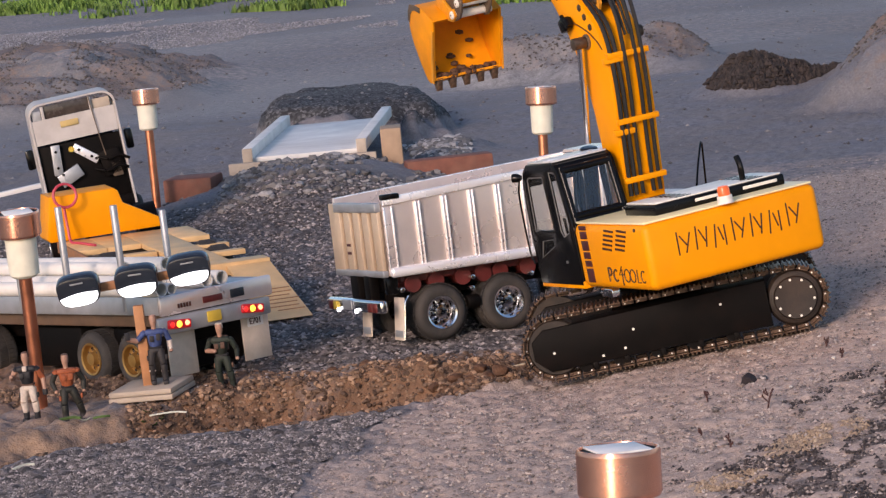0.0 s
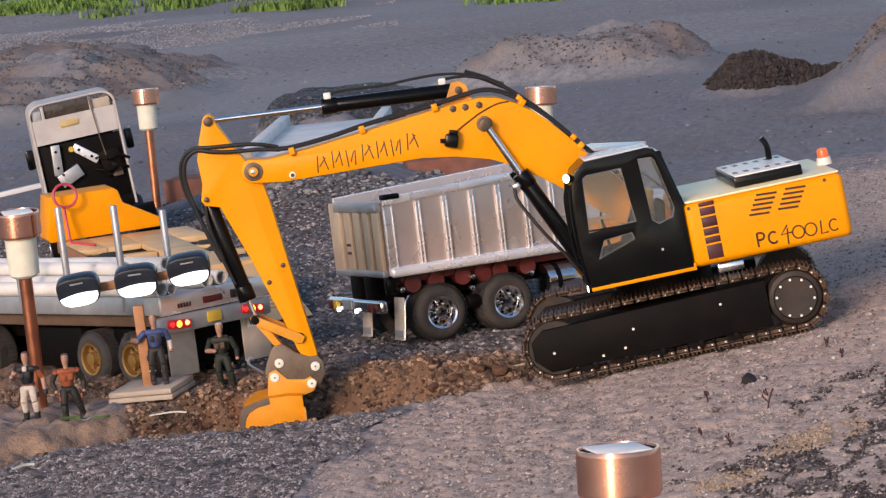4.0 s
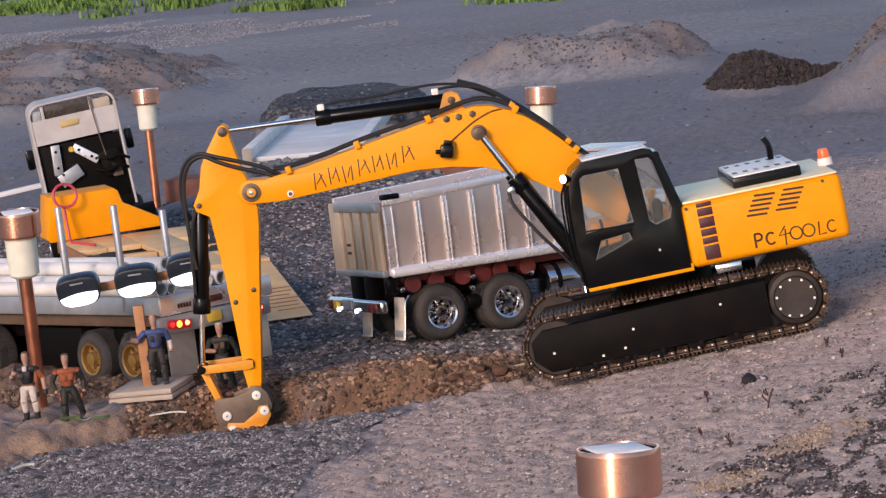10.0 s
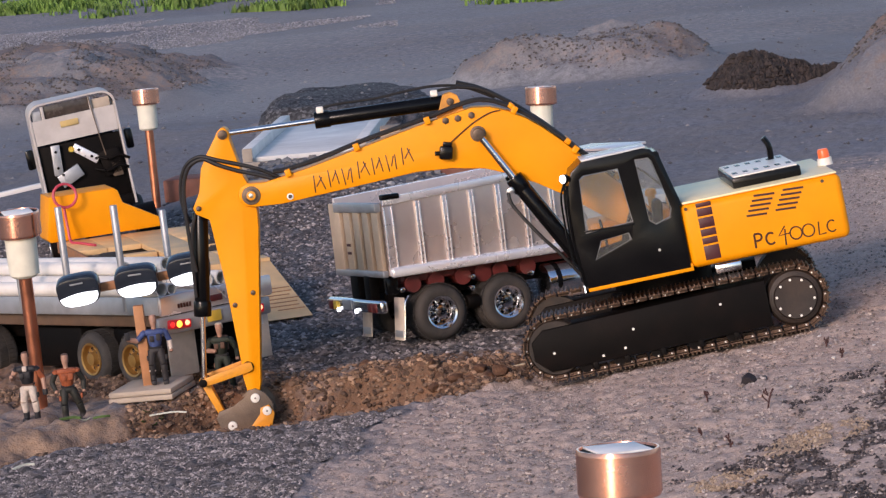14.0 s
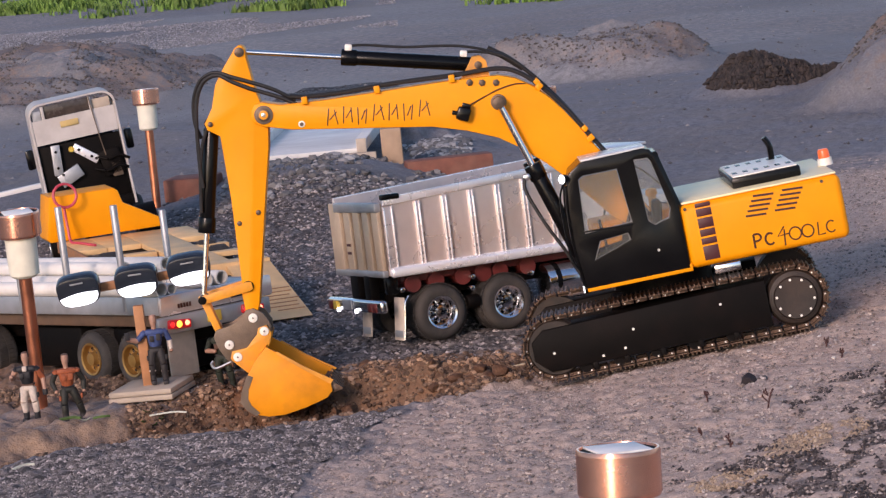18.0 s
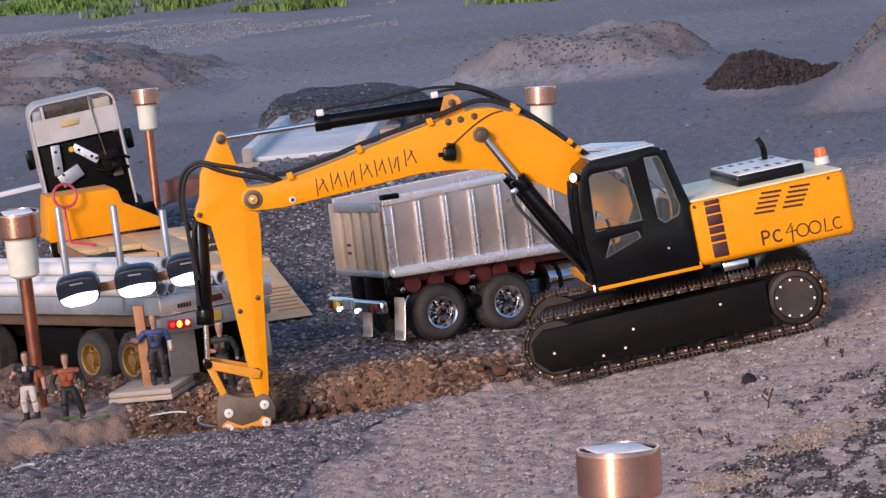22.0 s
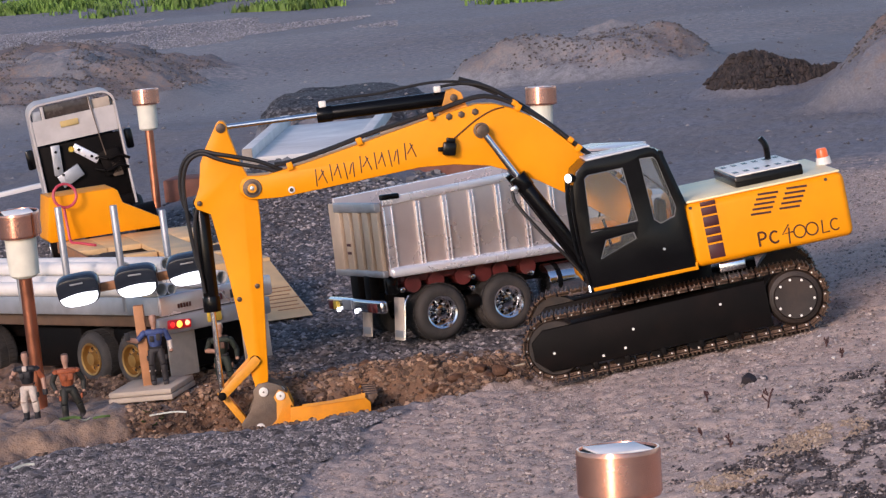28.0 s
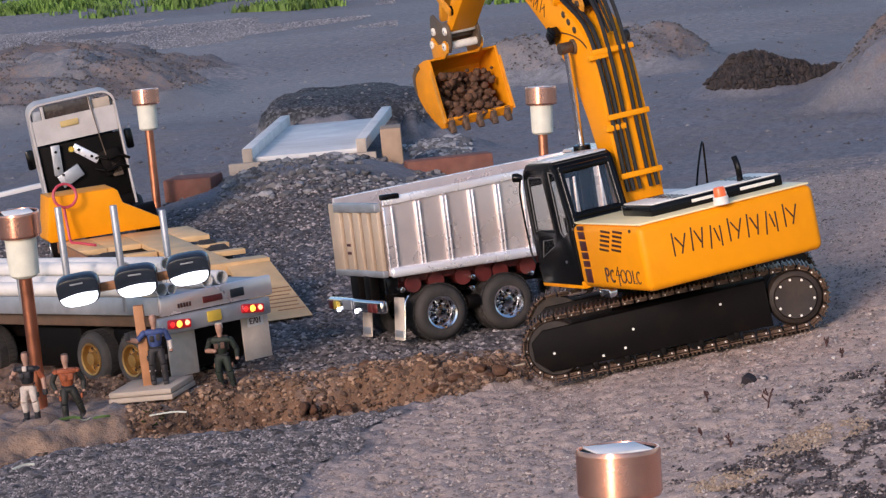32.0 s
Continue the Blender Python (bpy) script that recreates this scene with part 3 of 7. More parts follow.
slat = plate([(-0.0135, -0.0015), (0.0135, 0.0002), (0.0135, 0.0029), (-0.0135, 0.0012)], -0.0006, 0.0006)
slat = part("grille_slot", slat, INK, house, "dark cooling slot")
for k in range(5):
    for gx0 in (0, -0.0385):
        m = shift(-0.1475 + gx0 + 0.0035 * k, 0.1264, 0.0765 - 0.006 * k)
        if k == 0 and gx0 == 0:
            slat.matrix_basis = m
        else:
            twin(slat, m)


def arc(cx, cz, rx, rz, a0, a1, n=10):
    return [(cx + rx * math.cos(radians(a0 + (a1 - a0) * k / n)), cz + rz * math.sin(radians(a0 + (a1 - a0) * k / n))) for k in range(n + 1)]


def hand_letter(lines, x, z, r, host):
    """One character drawn with a marker, as round strokes 0.4 mm proud of the panel; x runs along the text."""
    bm = bmesh.new()
    for pts in lines:
        hose([(-(x + u), 0.1262, z + v) for u, v in pts], r, 1, 8, bm=bm)
    return part("model_lettering", bm, INK, host, "hand-drawn dark brown marker lettering")


P_SHAPE = [[(0, 0), (0.0003, 0.018)], [(0, 0.018)] + arc(0.004, 0.0135, 0.0055, 0.0046, 80, -90) + [(0.0005, 0.0088)]]
C_SHAPE = [arc(0.006, 0.0085, 0.0062, 0.0075, 50, 315, 14)]
FOUR = [[(0.010, 0.021), (0.0, 0.0095), (0.0145, 0.0105)], [(0.0095, 0.017), (0.0075, -0.004)]]
ZERO = [arc(0.0075, 0.009, 0.0078, 0.0082, 95, 455, 18)]
L_SHAPE = [[(0.0015, 0.0175), (0, 0.0005), (0.0095, 0.001)]]
for lines, x, r in ((P_SHAPE, 0.1245, 0.0014), (C_SHAPE, 0.1395, 0.0014), (FOUR, 0.1560, 0.0010), (ZERO, 0.1715, 0.0010), (ZERO, 0.1880, 0.0010), (L_SHAPE, 0.2085, 0.0010), (C_SHAPE, 0.2205, 0.0010)):
    hand_letter(lines, x, 0.0105, r, house)


def strokes(x0, x1, z, h, face, host, n=7):
    """A maker's mark as plain thin marker strokes."""
    w = (x1 - x0) / n
    for i in range(n):
        a = 9 * ((i * 37) % 3 - 1)
        for off, hh, lean, up in ((-0.27, h, 4 + a * 0.4, 0.0), (0.05, h * 0.62, -24 + a, 0.05 * h), (0.27, h * 0.88, 10 - a, -0.04 * h)):
            bm = box((0, 0, 0), (abs(w) * 0.075, 0.0008, hh), 0.0003, rot=turn(lean, "Y"))
            s = part("mark_stroke", bm, INK, host)
            s.matrix_basis = face @ shift(x0 + (i + 0.5 + off) * w, 0, z + up + 0.002 * math.sin(i * 2.3))


strokes(-0.088, 0.098, 0.052, 0.030, shift(-0.2502, 0, 0) @ turn(-90, "Z"), house)
# roof fittings
vent = part("air_vent_box", box((-0.160, -0.012, 0.0945), (0.092, 0.19, 0.015), 0.003), BLACK, house, "black vent box with pale perforated lid")
part("vent_lid", box((-0.160, -0.012, 0.1025), (0.086, 0.184, 0.0022), 0.0008), mat("perforated_lid", (0.84, 0.80, 0.72), 0.4, vary=0.1, scale=60, bump=0.05), vent)
hole = link("vent_hole", box((0, 0, 0.0002), (0.0066, 0.022, 0.0006), 0.0001), BLACK)
for i in range(6):
    for y in (-0.070, 0.036):
        place(hole, shift(-0.196 + 0.0145 * i, y, 0.1036), vent)
for y in (-0.05, 0.02):
    part("vent_slot", box((-0.2064, y - 0.02, 0.0955), (0.001, 0.05, 0.004), 0.0003), PIN_WHITE, vent)
part("exhaust_pipe", hose([(-0.183, -0.058, 0.085), (-0.185, -0.058, 0.115), (-0.184, -0.058, 0.125), (-0.179, -0.058, 0.135)], 0.0042), BLACK, house, "black exhaust stack")
part("grab_rail", hose([(-0.042, -0.059, 0.086), (-0.015, -0.082, 0.118), (0.014, -0.106, 0.143), (0.022, -0.112, 0.145), (0.030, -0.116, 0.136), (0.052, -0.120, 0.068)], 0.0015), BLACK, house, "thin bent black grab rail")
filler = part("filler_neck", lathe([(0, 0.068), (0.0062, 0.068), (0.0055, 0.084), (0, 0.084)], 20, shift(-0.018, -0.112, 0)), WORN_YELLOW, house, "yellow filler neck on the side box")
part("filler_cap", lathe([(0.0078, 0.084), (0.0082, 0.0865), (0.0078, 0.0915), (0.004, 0.0935), (0, 0.0938)], 20, shift(-0.018, -0.112, 0)), YELLOW, filler)
beacon = part("beacon_base", lathe([(0, 0.087), (0.0105, 0.087), (0.0096, 0.097), (0, 0.097)], 24, shift(-0.2480, 0.004, 0)), PIN_WHITE, house, "white base of the warning beacon")
part("beacon_dome", lathe([(0.0078, 0.097), (0.0076, 0.106), (0.0062, 0.1090), (0, 0.1098)], 24, shift(-0.2480, 0.004, 0)), ORANGE_DOME, beacon, "orange-red beacon dome")
front_lamp = part("front_lamp", lathe([(0.0088, 0.010), (0.009, 0.0), (0.005, -0.008), (0, -0.008)], 20, shift(0.101, 0.131, 0.150) @ turn(48, "Z") @ turn(84, "Y") @ Matrix.Scale(0.68, 4)), BLACK, house, "work lamp beside the cab")
part("lamp_lens", lathe([(0, 0.0108), (0.0075, 0.0100), (0.0086, 0.0085), (0, 0.0085)], 20, shift(0.101, 0.131, 0.150) @ turn(48, "Z") @ turn(84, "Y") @ Matrix.Scale(0.68, 4)), LAMP_WHITE, front_lamp, "lit white lens")
foot_lamp = part("foot_lamp", rod((0.098, 0.119, 0.002), (0.104, 0.119, 0.002), 0.0055, seg=16, bev=0.001), BLACK, house)
part("lamp_lens", rod((0.104, 0.119, 0.002), (0.1052, 0.119, 0.002), 0.0046, seg=16), LAMP_WHITE, foot_lamp, "lit white lens")
for x, z in ((-0.225, 0.079), (-0.044, 0.079)):
    part("body_screw", rod((x, 0.1255, z), (x, 0.1272, z), 0.0022, seg=10), PIN_DARK, house)

# cab
CAB = [(0.100, 0.002), (0.105, 0.06), (0.104, 0.105), (0.100, 0.138), (0.093, 0.156), (0.078, 0.166), (-0.004, 0.1685), (-0.014, 0.165), (-0.020, 0.156), (-0.0375, 0.085), (-0.0375, 0.002)]
W1 = [(0.084, 0.145), (0.078, 0.149), (0.032, 0.149), (0.026, 0.077), (0.089, 0.074)]
W2 = [(0.0085, 0.156), (-0.009, 0.155), (-0.013, 0.150), (-0.0265, 0.084), (-0.022, 0.073), (-0.003, 0.067), (0.005, 0.074)]
W3 = [(0.072, 0.061), (0.034, 0.064), (0.032, 0.055), (0.083, 0.038)]
cab = part("cab_shell", plate(CAB, 0.1215, 0.1262, (W1, W2, W3), bev=0.0014), BLACK, house, "black cab frame with large side windows")
W1_FAR = [(0.090, 0.148), (0.078, 0.155), (0.026, 0.156), (0.019, 0.050), (0.094, 0.040)]
W2_FAR = [(0.012, 0.158), (-0.010, 0.157), (-0.015, 0.150), (-0.030, 0.084), (-0.028, 0.055), (0.008, 0.055)]
part("cab_inner_wall", plate(CAB, 0.040, 0.0435, (W1_FAR, W2_FAR)), SOOT, cab)
bm = bmesh.new()
pts = CAB[3:9]
low = [(x * 0.96 + 0.002, z - 0.004) for x, z in pts]
plate(pts + low[::-1], 0.0435, 0.1215, bm=bm)
part("cab_roof", bm, BLACK, cab)
part("roof_panel", box((0.034, 0.083, 0.1685), (0.086, 0.080, 0.0026), 0.001, rot=turn(0.9, "Y")), mat("pale_roof_panel", (0.62, 0.62, 0.62), 0.25, vary=0.08, scale=40, bump=0.02), cab, "shiny pale roof panel")
bm = bmesh.new()
for y in (0.0455, 0.1195):
    hose([(0.1015, y, 0.004), (0.1055, y, 0.06), (0.1045, y, 0.105), (0.100, y, 0.14)], 0.0028, bm=bm)
part("front_pillar", bm, BLACK, cab)
part("front_panel", box((0.1015, 0.083, 0.030), (0.004, 0.076, 0.054), 0.001), BLACK, cab)
part("rear_panel", box((-0.036, 0.083, 0.048), (0.003, 0.076, 0.09), 0.001), BLACK, cab)
bm = bmesh.new()
for y in (0.0475, 0.1185):
    rod((-0.0365, y, 0.085), (-0.0185, y, 0.160), 0.0045, bm=bm)
rod((-0.034, 0.045, 0.094), (-0.034, 0.121, 0.094), 0.005, bm=bm)
rod((-0.0195, 0.045, 0.156), (-0.0195, 0.121, 0.156), 0.005, bm=bm)
part("rear_pillar", bm, BLACK, cab)


def pane(pts, y, host, name="window_pane"):
    bm = plate(pts, y - 0.0004, y + 0.0004)
    g = part(name, bm, GLASS, host)
    g.visible_shadow = False
    return g


for w in (W1, W2, W3):
    pane(w, 0.1235, cab)
for w in (W1_FAR, W2_FAR):
    pane(w, 0.0418, cab)
SEAL = mat("worn_window_seal", (0.16, 0.155, 0.15), 0.5, vary=0.15, scale=80, bump=0.03)


def seal(pts, y, host):
    """A thin worn rubber strip round a pane."""
    c = Vector((sum(x for x, z in pts) / len(pts), sum(z for x, z in pts) / len(pts)))
    inner = [tuple(c + (Vector(q) - c) * (1 - 0.0013 / (Vector(q) - c).length)) for q in pts]
    return part("window_seal", plate(pts, y - 0.0007, y + 0.0007, (inner,)), SEAL, host, "worn grey rubber window seal")


for w in (W1, W2, W3):
    seal(w, 0.1248, cab)
g = part("windscreen", box((0.1025, 0.083, 0.100), (0.0008, 0.072, 0.08), rot=turn(-2.5, "Y")), GLASS, cab)
g.visible_shadow = False
g = part("rear_window", box((-0.0268, 0.083, 0.125), (0.0008, 0.068, 0.062), rot=turn(13.5, "Y")), GLASS, cab)
g.visible_shadow = False
part("window_rail", box((0.058, 0.1268, 0.0755), (0.066, 0.0016, 0.0022), 0.0005, rot=turn(-2.6, "Y")), BLACK, cab)
part("door_lock", rod((-0.0005, 0.126, 0.034), (-0.0005, 0.128, 0.034), 0.0018, seg=10), STEEL, cab)
seat = part("cab_seat", box((0.02, 0.083, 0.035), (0.045, 0.045, 0.02), 0.006), SOOT, cab)
part("seat_back", box((-0.008, 0.083, 0.066), (0.012, 0.045, 0.06), 0.005, rot=turn(-8, "Y")), SOOT, seat)
part("control_lever", hose([(0.062, 0.09, 0.01), (0.064, 0.09, 0.06), (0.067, 0.09, 0.085)], 0.002), SOOT, cab)
part("cab_handrail", hose([(0.106, 0.128, 0.03), (0.113, 0.129, 0.05), (0.1125, 0.129, 0.12), (0.104, 0.128, 0.145)], 0.0014), BLACK, cab)

# boom
BOOM_TOP = [(-0.016, 0.012), (0.03, 0.045), (0.082, 0.078), (0.108, 0.096), (0.133, 0.111), (0.155, 0.122), (0.178, 0.130), (0.205, 0.1345), (0.228, 0.132), (0.254, 0.122), (0.298, 0.104), (0.372, 0.071), (0.445, 0.039), (0.497, 0.019), (0.512, 0.0165)]
BOOM_END = [(0.522, 0.0155), (0.530, 0.010), (0.5325, 0.0), (0.529, -0.009), (0.520, -0.0145)]
BOOM_LOW = [(0.51, -0.015), (0.473, -0.009), (0.384, 0.017), (0.295, 0.043), (0.25, 0.050), (0.205, 0.052), (0.175, 0.047), (0.135, 0.036), (0.098, 0.022), (0.03, -0.010), (0.0, -0.016), (-0.014, -0.006)]
boom = part("boom", plate(BOOM_TOP + BOOM_END + BOOM_LOW, -0.0295, 0.0295, bev=0.0016), YELLOW, excavator, "orange-yellow bent boom with handwritten maker's mark")
for y in (0.0298, -0.0298):
    part("tip_boss", rod((0.515, y - 0.002, 0), (0.515, y + 0.002, 0), 0.0125, seg=28, bev=0.0008), BROWN_STEEL, boom, "grimy steel boss of the boom tip")
    part("tip_ring", rod((0.515, y - 0.003, 0), (0.515, y + 0.003, 0), 0.0092, seg=24, bev=0.0006), PIN_DARK, boom)
    part("tip_pin", rod((0.515, y - 0.0036, 0), (0.515, y + 0.0036, 0), 0.0062, seg=20, bev=0.0006), WORN_YELLOW, boom)
    part("pin_core", rod((0.515, y - 0.0042, 0), (0.515, y + 0.0042, 0), 0.0030, seg=14, bev=0.0004), STEEL, boom)
    part("cylinder_boss", rod((0.218, y * 1.02 - 0.0025, 0.098), (0.218, y * 1.02 + 0.0025, 0.098), 0.0105, seg=24, bev=0.0008), BROWN_STEEL, boom)
    part("cylinder_ring", rod((0.218, y * 1.02 - 0.0032, 0.098), (0.218, y * 1.02 + 0.0032, 0.098), 0.0070, seg=20, bev=0.0006), PIN_DARK, boom)
    part("boom_bolt", rod((0.463, y - 0.0015, 0.0015), (0.463, y + 0.0015, 0.0015), 0.0046, seg=16, bev=0.0005), PIN_WHITE, boom)
    part("bolt_core", rod((0.463, y - 0.0022, 0.0015), (0.463, y + 0.0022, 0.0015), 0.0026, seg=12), PIN_DARK, boom)
part("cross_shaft", rod((0.218, -0.048, 0.098), (0.218, 0.048, 0.098), 0.0045, seg=16), PIN_DARK, boom)
for y in (0.0125, -0.0165):
    part("cylinder_bracket", plate([(0.236, 0.124), (0.248, 0.146), (0.258, 0.150), (0.268, 0.146), (0.274, 0.112)], y, y + 0.004), WORN_YELLOW, boom, "scuffed bracket of the arm cylinder")
part("bracket_pin", rod((0.257, -0.019, 0.138), (0.257, 0.019, 0.138), 0.005, seg=16, bev=0.0005), PIN_DARK, boom)
for x, z in ((0.262, 0.113), (0.246, 0.117), (0.228, 0.122)):
    part("bracket_bolt", rod((x, 0.0288, z), (x, 0.0316, z), 0.0048, seg=6, bev=0.0006), PIN_DARK, boom, "grimy bracket bolt")
plug = part("work_lamp", box((0.259, 0.038, 0.071), (0.018, 0.014, 0.018), 0.003), BLACK, boom, "black square work lamp on the boom")
part("lamp_hood", box((0.258, 0.038, 0.0825), (0.012, 0.011, 0.006), 0.001), BLACK, plug)
part("lamp_knob", rod((0.267, 0.038, 0.070), (0.274, 0.038, 0.069), 0.0030, seg=12, bev=0.0006), BLACK, plug)
part("lamp_stalk", rod((0.259, 0.028, 0.073), (0.259, 0.034, 0.073), 0.0035, seg=12), SOOT, plug)
part("lamp_wire", hose([(0.254, 0.032, 0.084), (0.24, 0.0305, 0.098), (0.224, 0.0305, 0.113), (0.205, 0.0305, 0.126), (0.19, 0.030, 0.131)], 0.0009), INK, boom)
strokes(0.436, 0.302, 0.0, 0.023, shift(0, 0.0298, 0) @ Matrix(((1, 0, 0, 0), (0, 1, 0, 0), (-0.36, 0, 1, 0.175), (0, 0, 0, 1))), boom)
clip = box((0, 0, 0.001), (0.008, 0.030, 0.010), 0.0012)
clip = part("hose_clip", clip, YELLOW, boom)
for i, (x, z, a) in enumerate(((0.467, 0.032, 24), (0.378, 0.071, 25), (0.286, 0.111, 24), (0.172, 0.131, -22), (0.088, 0.083, -34))):
    m = shift(x, 0.021, z) @ turn(a, "Y")
    if i == 0:
        clip.matrix_basis = m
    else:
        twin(clip, m)
for y in (0.024, 0.016):
    part("boom_hose", hose([(0.012, y, 0.040), (0.03, y, 0.050), (0.088, y, 0.087), (0.13, y, 0.114), (0.172, y, 0.134), (0.206, y, 0.143), (0.235, y, 0.139), (0.286, y, 0.116), (0.332, y, 0.097), (0.378, y, 0.077), (0.42, y, 0.057), (0.467, y, 0.038), (0.488, y, 0.033)], 0.0031), HOSE, boom)
for y in (-0.010, -0.02, 0.006):
    part("back_hose", hose([(0.012, y, 0.040), (0.03, y, 0.050), (0.088, y, 0.087), (0.13, y, 0.115), (0.172, y, 0.138), (0.215, y, 0.156), (0.25, y, 0.163 if y < 0 else 0.158)], 0.0028), HOSE, boom)
for x, z in ((0.176, 0.137), (0.098, 0.094), (0.030, 0.051)):
    part("hose_band", box((x, 0, z), (0.008, 0.062, 0.0075), 0.0015, rot=turn(-32, "Y")), YELLOW, boom, "yellow hose band across the boom")

# stick
STICK = [(-0.0885, 0.036), (-0.083, 0.0315), (-0.073, 0.030), (-0.03, 0.0135), (-0.012, 0.004), (0.02, -0.0075), (0.042, -0.0095), (0.117, -0.0105), (0.254, -0.0135), (0.276, -0.010), (0.281, -0.004), (0.277, 0.003), (0.262, 0.005), (0.243, 0.011), (0.224, 0.013), (0.117, 0.035), (0.034, 0.056), (0.030, 0.066), (0.027, 0.074), (0.019, 0.078), (0.011, 0.075), (-0.003, 0.070), (-0.034, 0.068), (-0.055, 0.060), (-0.076, 0.050), (-0.085, 0.046), (-0.0895, 0.041)]
stick = part("dipper_arm", plate(STICK, -0.0205, 0.0205, bev=0.0014), YELLOW, excavator, "orange-yellow dipper arm with pivot pins")
for x, z, r, k in ((-0.080, 0.0395, 0.0065, PIN_DARK), (0.019, 0.0705, 0.0035, PIN_DARK), (0.2312, 0.0035, 0.0075, SOOT)):
    part("pivot_pin", rod((x, -0.0235, z), (x, 0.0235, z), r, seg=20, bev=0.0008), k, stick)
part("pin_cap", rod((0.2312, 0.0235, 0.0035), (0.2312, 0.025, 0.0035), 0.0036, seg=14), PIN_WHITE, stick)
for x, z in ((0.131, -0.0025), (0.148, 0.0215)):
    part("arm_bolt", rod((x, 0.0195, z), (x, 0.0222, z), 0.0034, seg=12, bev=0.0005), PIN_DARK, stick)
part("arm_hose", hose([(-0.018, 0.0245, -0.042), (-0.026, 0.025, -0.015), (-0.033, 0.025, 0.02), (-0.04, 0.0245, 0.045), (-0.047, 0.022, 0.066), (-0.036, 0.018, 0.084), (-0.01, 0.015, 0.091), (0.03, 0.014, 0.088), (0.08, 0.013, 0.080), (0.105, 0.012, 0.074)], 0.0028), HOSE, stick)
part("arm_hose", hose([(-0.022, 0.0175, -0.040), (-0.034, 0.0215, -0.012), (-0.041, 0.0225, 0.018), (-0.046, 0.0225, 0.045), (-0.050, 0.018, 0.070), (-0.037, 0.011, 0.089), (-0.01, 0.006, 0.096), (0.02, 0.005, 0.092), (0.04, 0.004, 0.082)], 0.0028), HOSE, stick)

# coupler and bucket, in the frame of the arm's end pin
PIN1, PIN2, PIN3, LINK_PIN = (0.0105, -0.0205), (0.0455, 0.0165), (0.0561, 0.0), (0.0385, 0.0335)
CPL = [(-0.012, 0.004), (-0.011, -0.010), (-0.002, -0.024), (0.012, -0.031), (0.022, -0.022), (0.045, -0.010), (0.066, -0.004), (0.066, 0.012), (0.056, 0.028), (0.044, 0.040), (0.034, 0.040), (0.020, 0.024), (0.004, 0.014), (-0.006, 0.013)]
bm = plate(CPL, 0.0215, 0.0255, bev=0.0008)
plate(CPL, -0.0255, -0.0215, bm=bm, bev=0.0008)
box((0.03, 0, -0.002), (0.03, 0.045, 0.012), 0.002, bm=bm)
coupler = part("quick_coupler", bm, BROWN_STEEL, excavator, "muddy steel quick coupler with white pins")
for (px, pz), half in (((0, 0), 0.0285), (PIN1, 0.0325), (PIN2, 0.0285), (PIN3, 0.0325)):
    pin = part("coupler_pin", rod((px, -half, pz), (px, half, pz), 0.0062, seg=20, bev=0.0008), PIN_WHITE, coupler, "worn white pin head")
    part("pin_dimple", rod((px, -half - 0.0005, pz), (px, half + 0.0005, pz), 0.0013, seg=10), BROWN_STEEL, pin)
part("coupler_hook", hose([(0.07, 0.0, 0.006), (0.086, 0.0, 0.022), (0.083, 0.0, 0.030), (0.078, 0.0, 0.029)], 0.002), STEEL, coupler)
BKT = [(0.026, -0.030), (0.028, -0.046), (0.033, -0.085), (0.036, -0.126), (0.049, -0.134), (0.060, -0.131), (0.082, -0.110), (0.101, -0.088), (0.112, -0.068), (0.1155, -0.052), (0.113, -0.038), (0.105, -0.027), (0.092, -0.0225), (0.070, -0.0215), (0.045, -0.0245)]
SHELL = BKT[3:] + BKT[:1]
bm = plate(BKT[:], 0.0525, 0.0565, bev=0.0007)
plate(BKT[:], -0.0565, -0.0525, bm=bm, bev=0.0007)
skin_in = []
mid = Vector((0.062, -0.075))
for x, z in SHELL:
    v = Vector((x, z)) - mid
    v = mid + v * (1 - 0.0035 / v.length)
    skin_in.append((v.x, v.y))
plate(SHELL + skin_in[::-1], -0.0525, 0.0525, bm=bm)
BUCKET_PAINT = mat("scuffed_bucket_paint", (0.80, 0.29, 0.004), 0.5, vary=0.12, scale=26, dirt=(0.17, 0.075, 0.03), dirt_amount=0.26, bump=0.10, grain=220, spec=0.25)
MUD = mat("caked_mud", (0.085, 0.040, 0.021), 0.85, vary=0.45, scale=110, dirt=(0.16, 0.085, 0.05), dirt_amount=0.35, bump=0.8, grain=260)
bucket = part("bucket", bm, BUCKET_PAINT, excavator, "orange-yellow digging bucket with scuffed lip")
part("side_cutter", plate([(0.026, -0.046), (0.030, -0.045), (0.041, -0.128), (0.034, -0.130), (0.0315, -0.085)], 0.0563, 0.0585), WORN_YELLOW, bucket)
part("side_cutter", plate([(0.026, -0.046), (0.030, -0.045), (0.041, -0.128), (0.034, -0.130), (0.0315, -0.085)], -0.0585, -0.0563), WORN_YELLOW, bucket)
part("worn_edge", plate([(0.070, -0.0205), (0.092, -0.0215), (0.108, -0.0255), (0.1150, -0.038), (0.1172, -0.052), (0.1115, -0.055), (0.1065, -0.041), (0.100, -0.0335), (0.088, -0.0295), (0.070, -0.029)], 0.0567, 0.0574), BROWN_STEEL, bucket, "scraped grey edge of the bucket back")
EAR = [(0.002, -0.020), (0.010, -0.011), (0.018, -0.013), (0.040, -0.007), (0.052, 0.010), (0.062, 0.008), (0.066, -0.002), (0.072, -0.023), (0.030, -0.034), (0.010, -0.031)]
for y in (0.0262, -0.0302):
    part("bucket_ear", plate(EAR, y, y + 0.004, bev=0.0006), WORN_YELLOW, bucket)
crust = bmesh.new()
crust_rnd = random.Random(21)
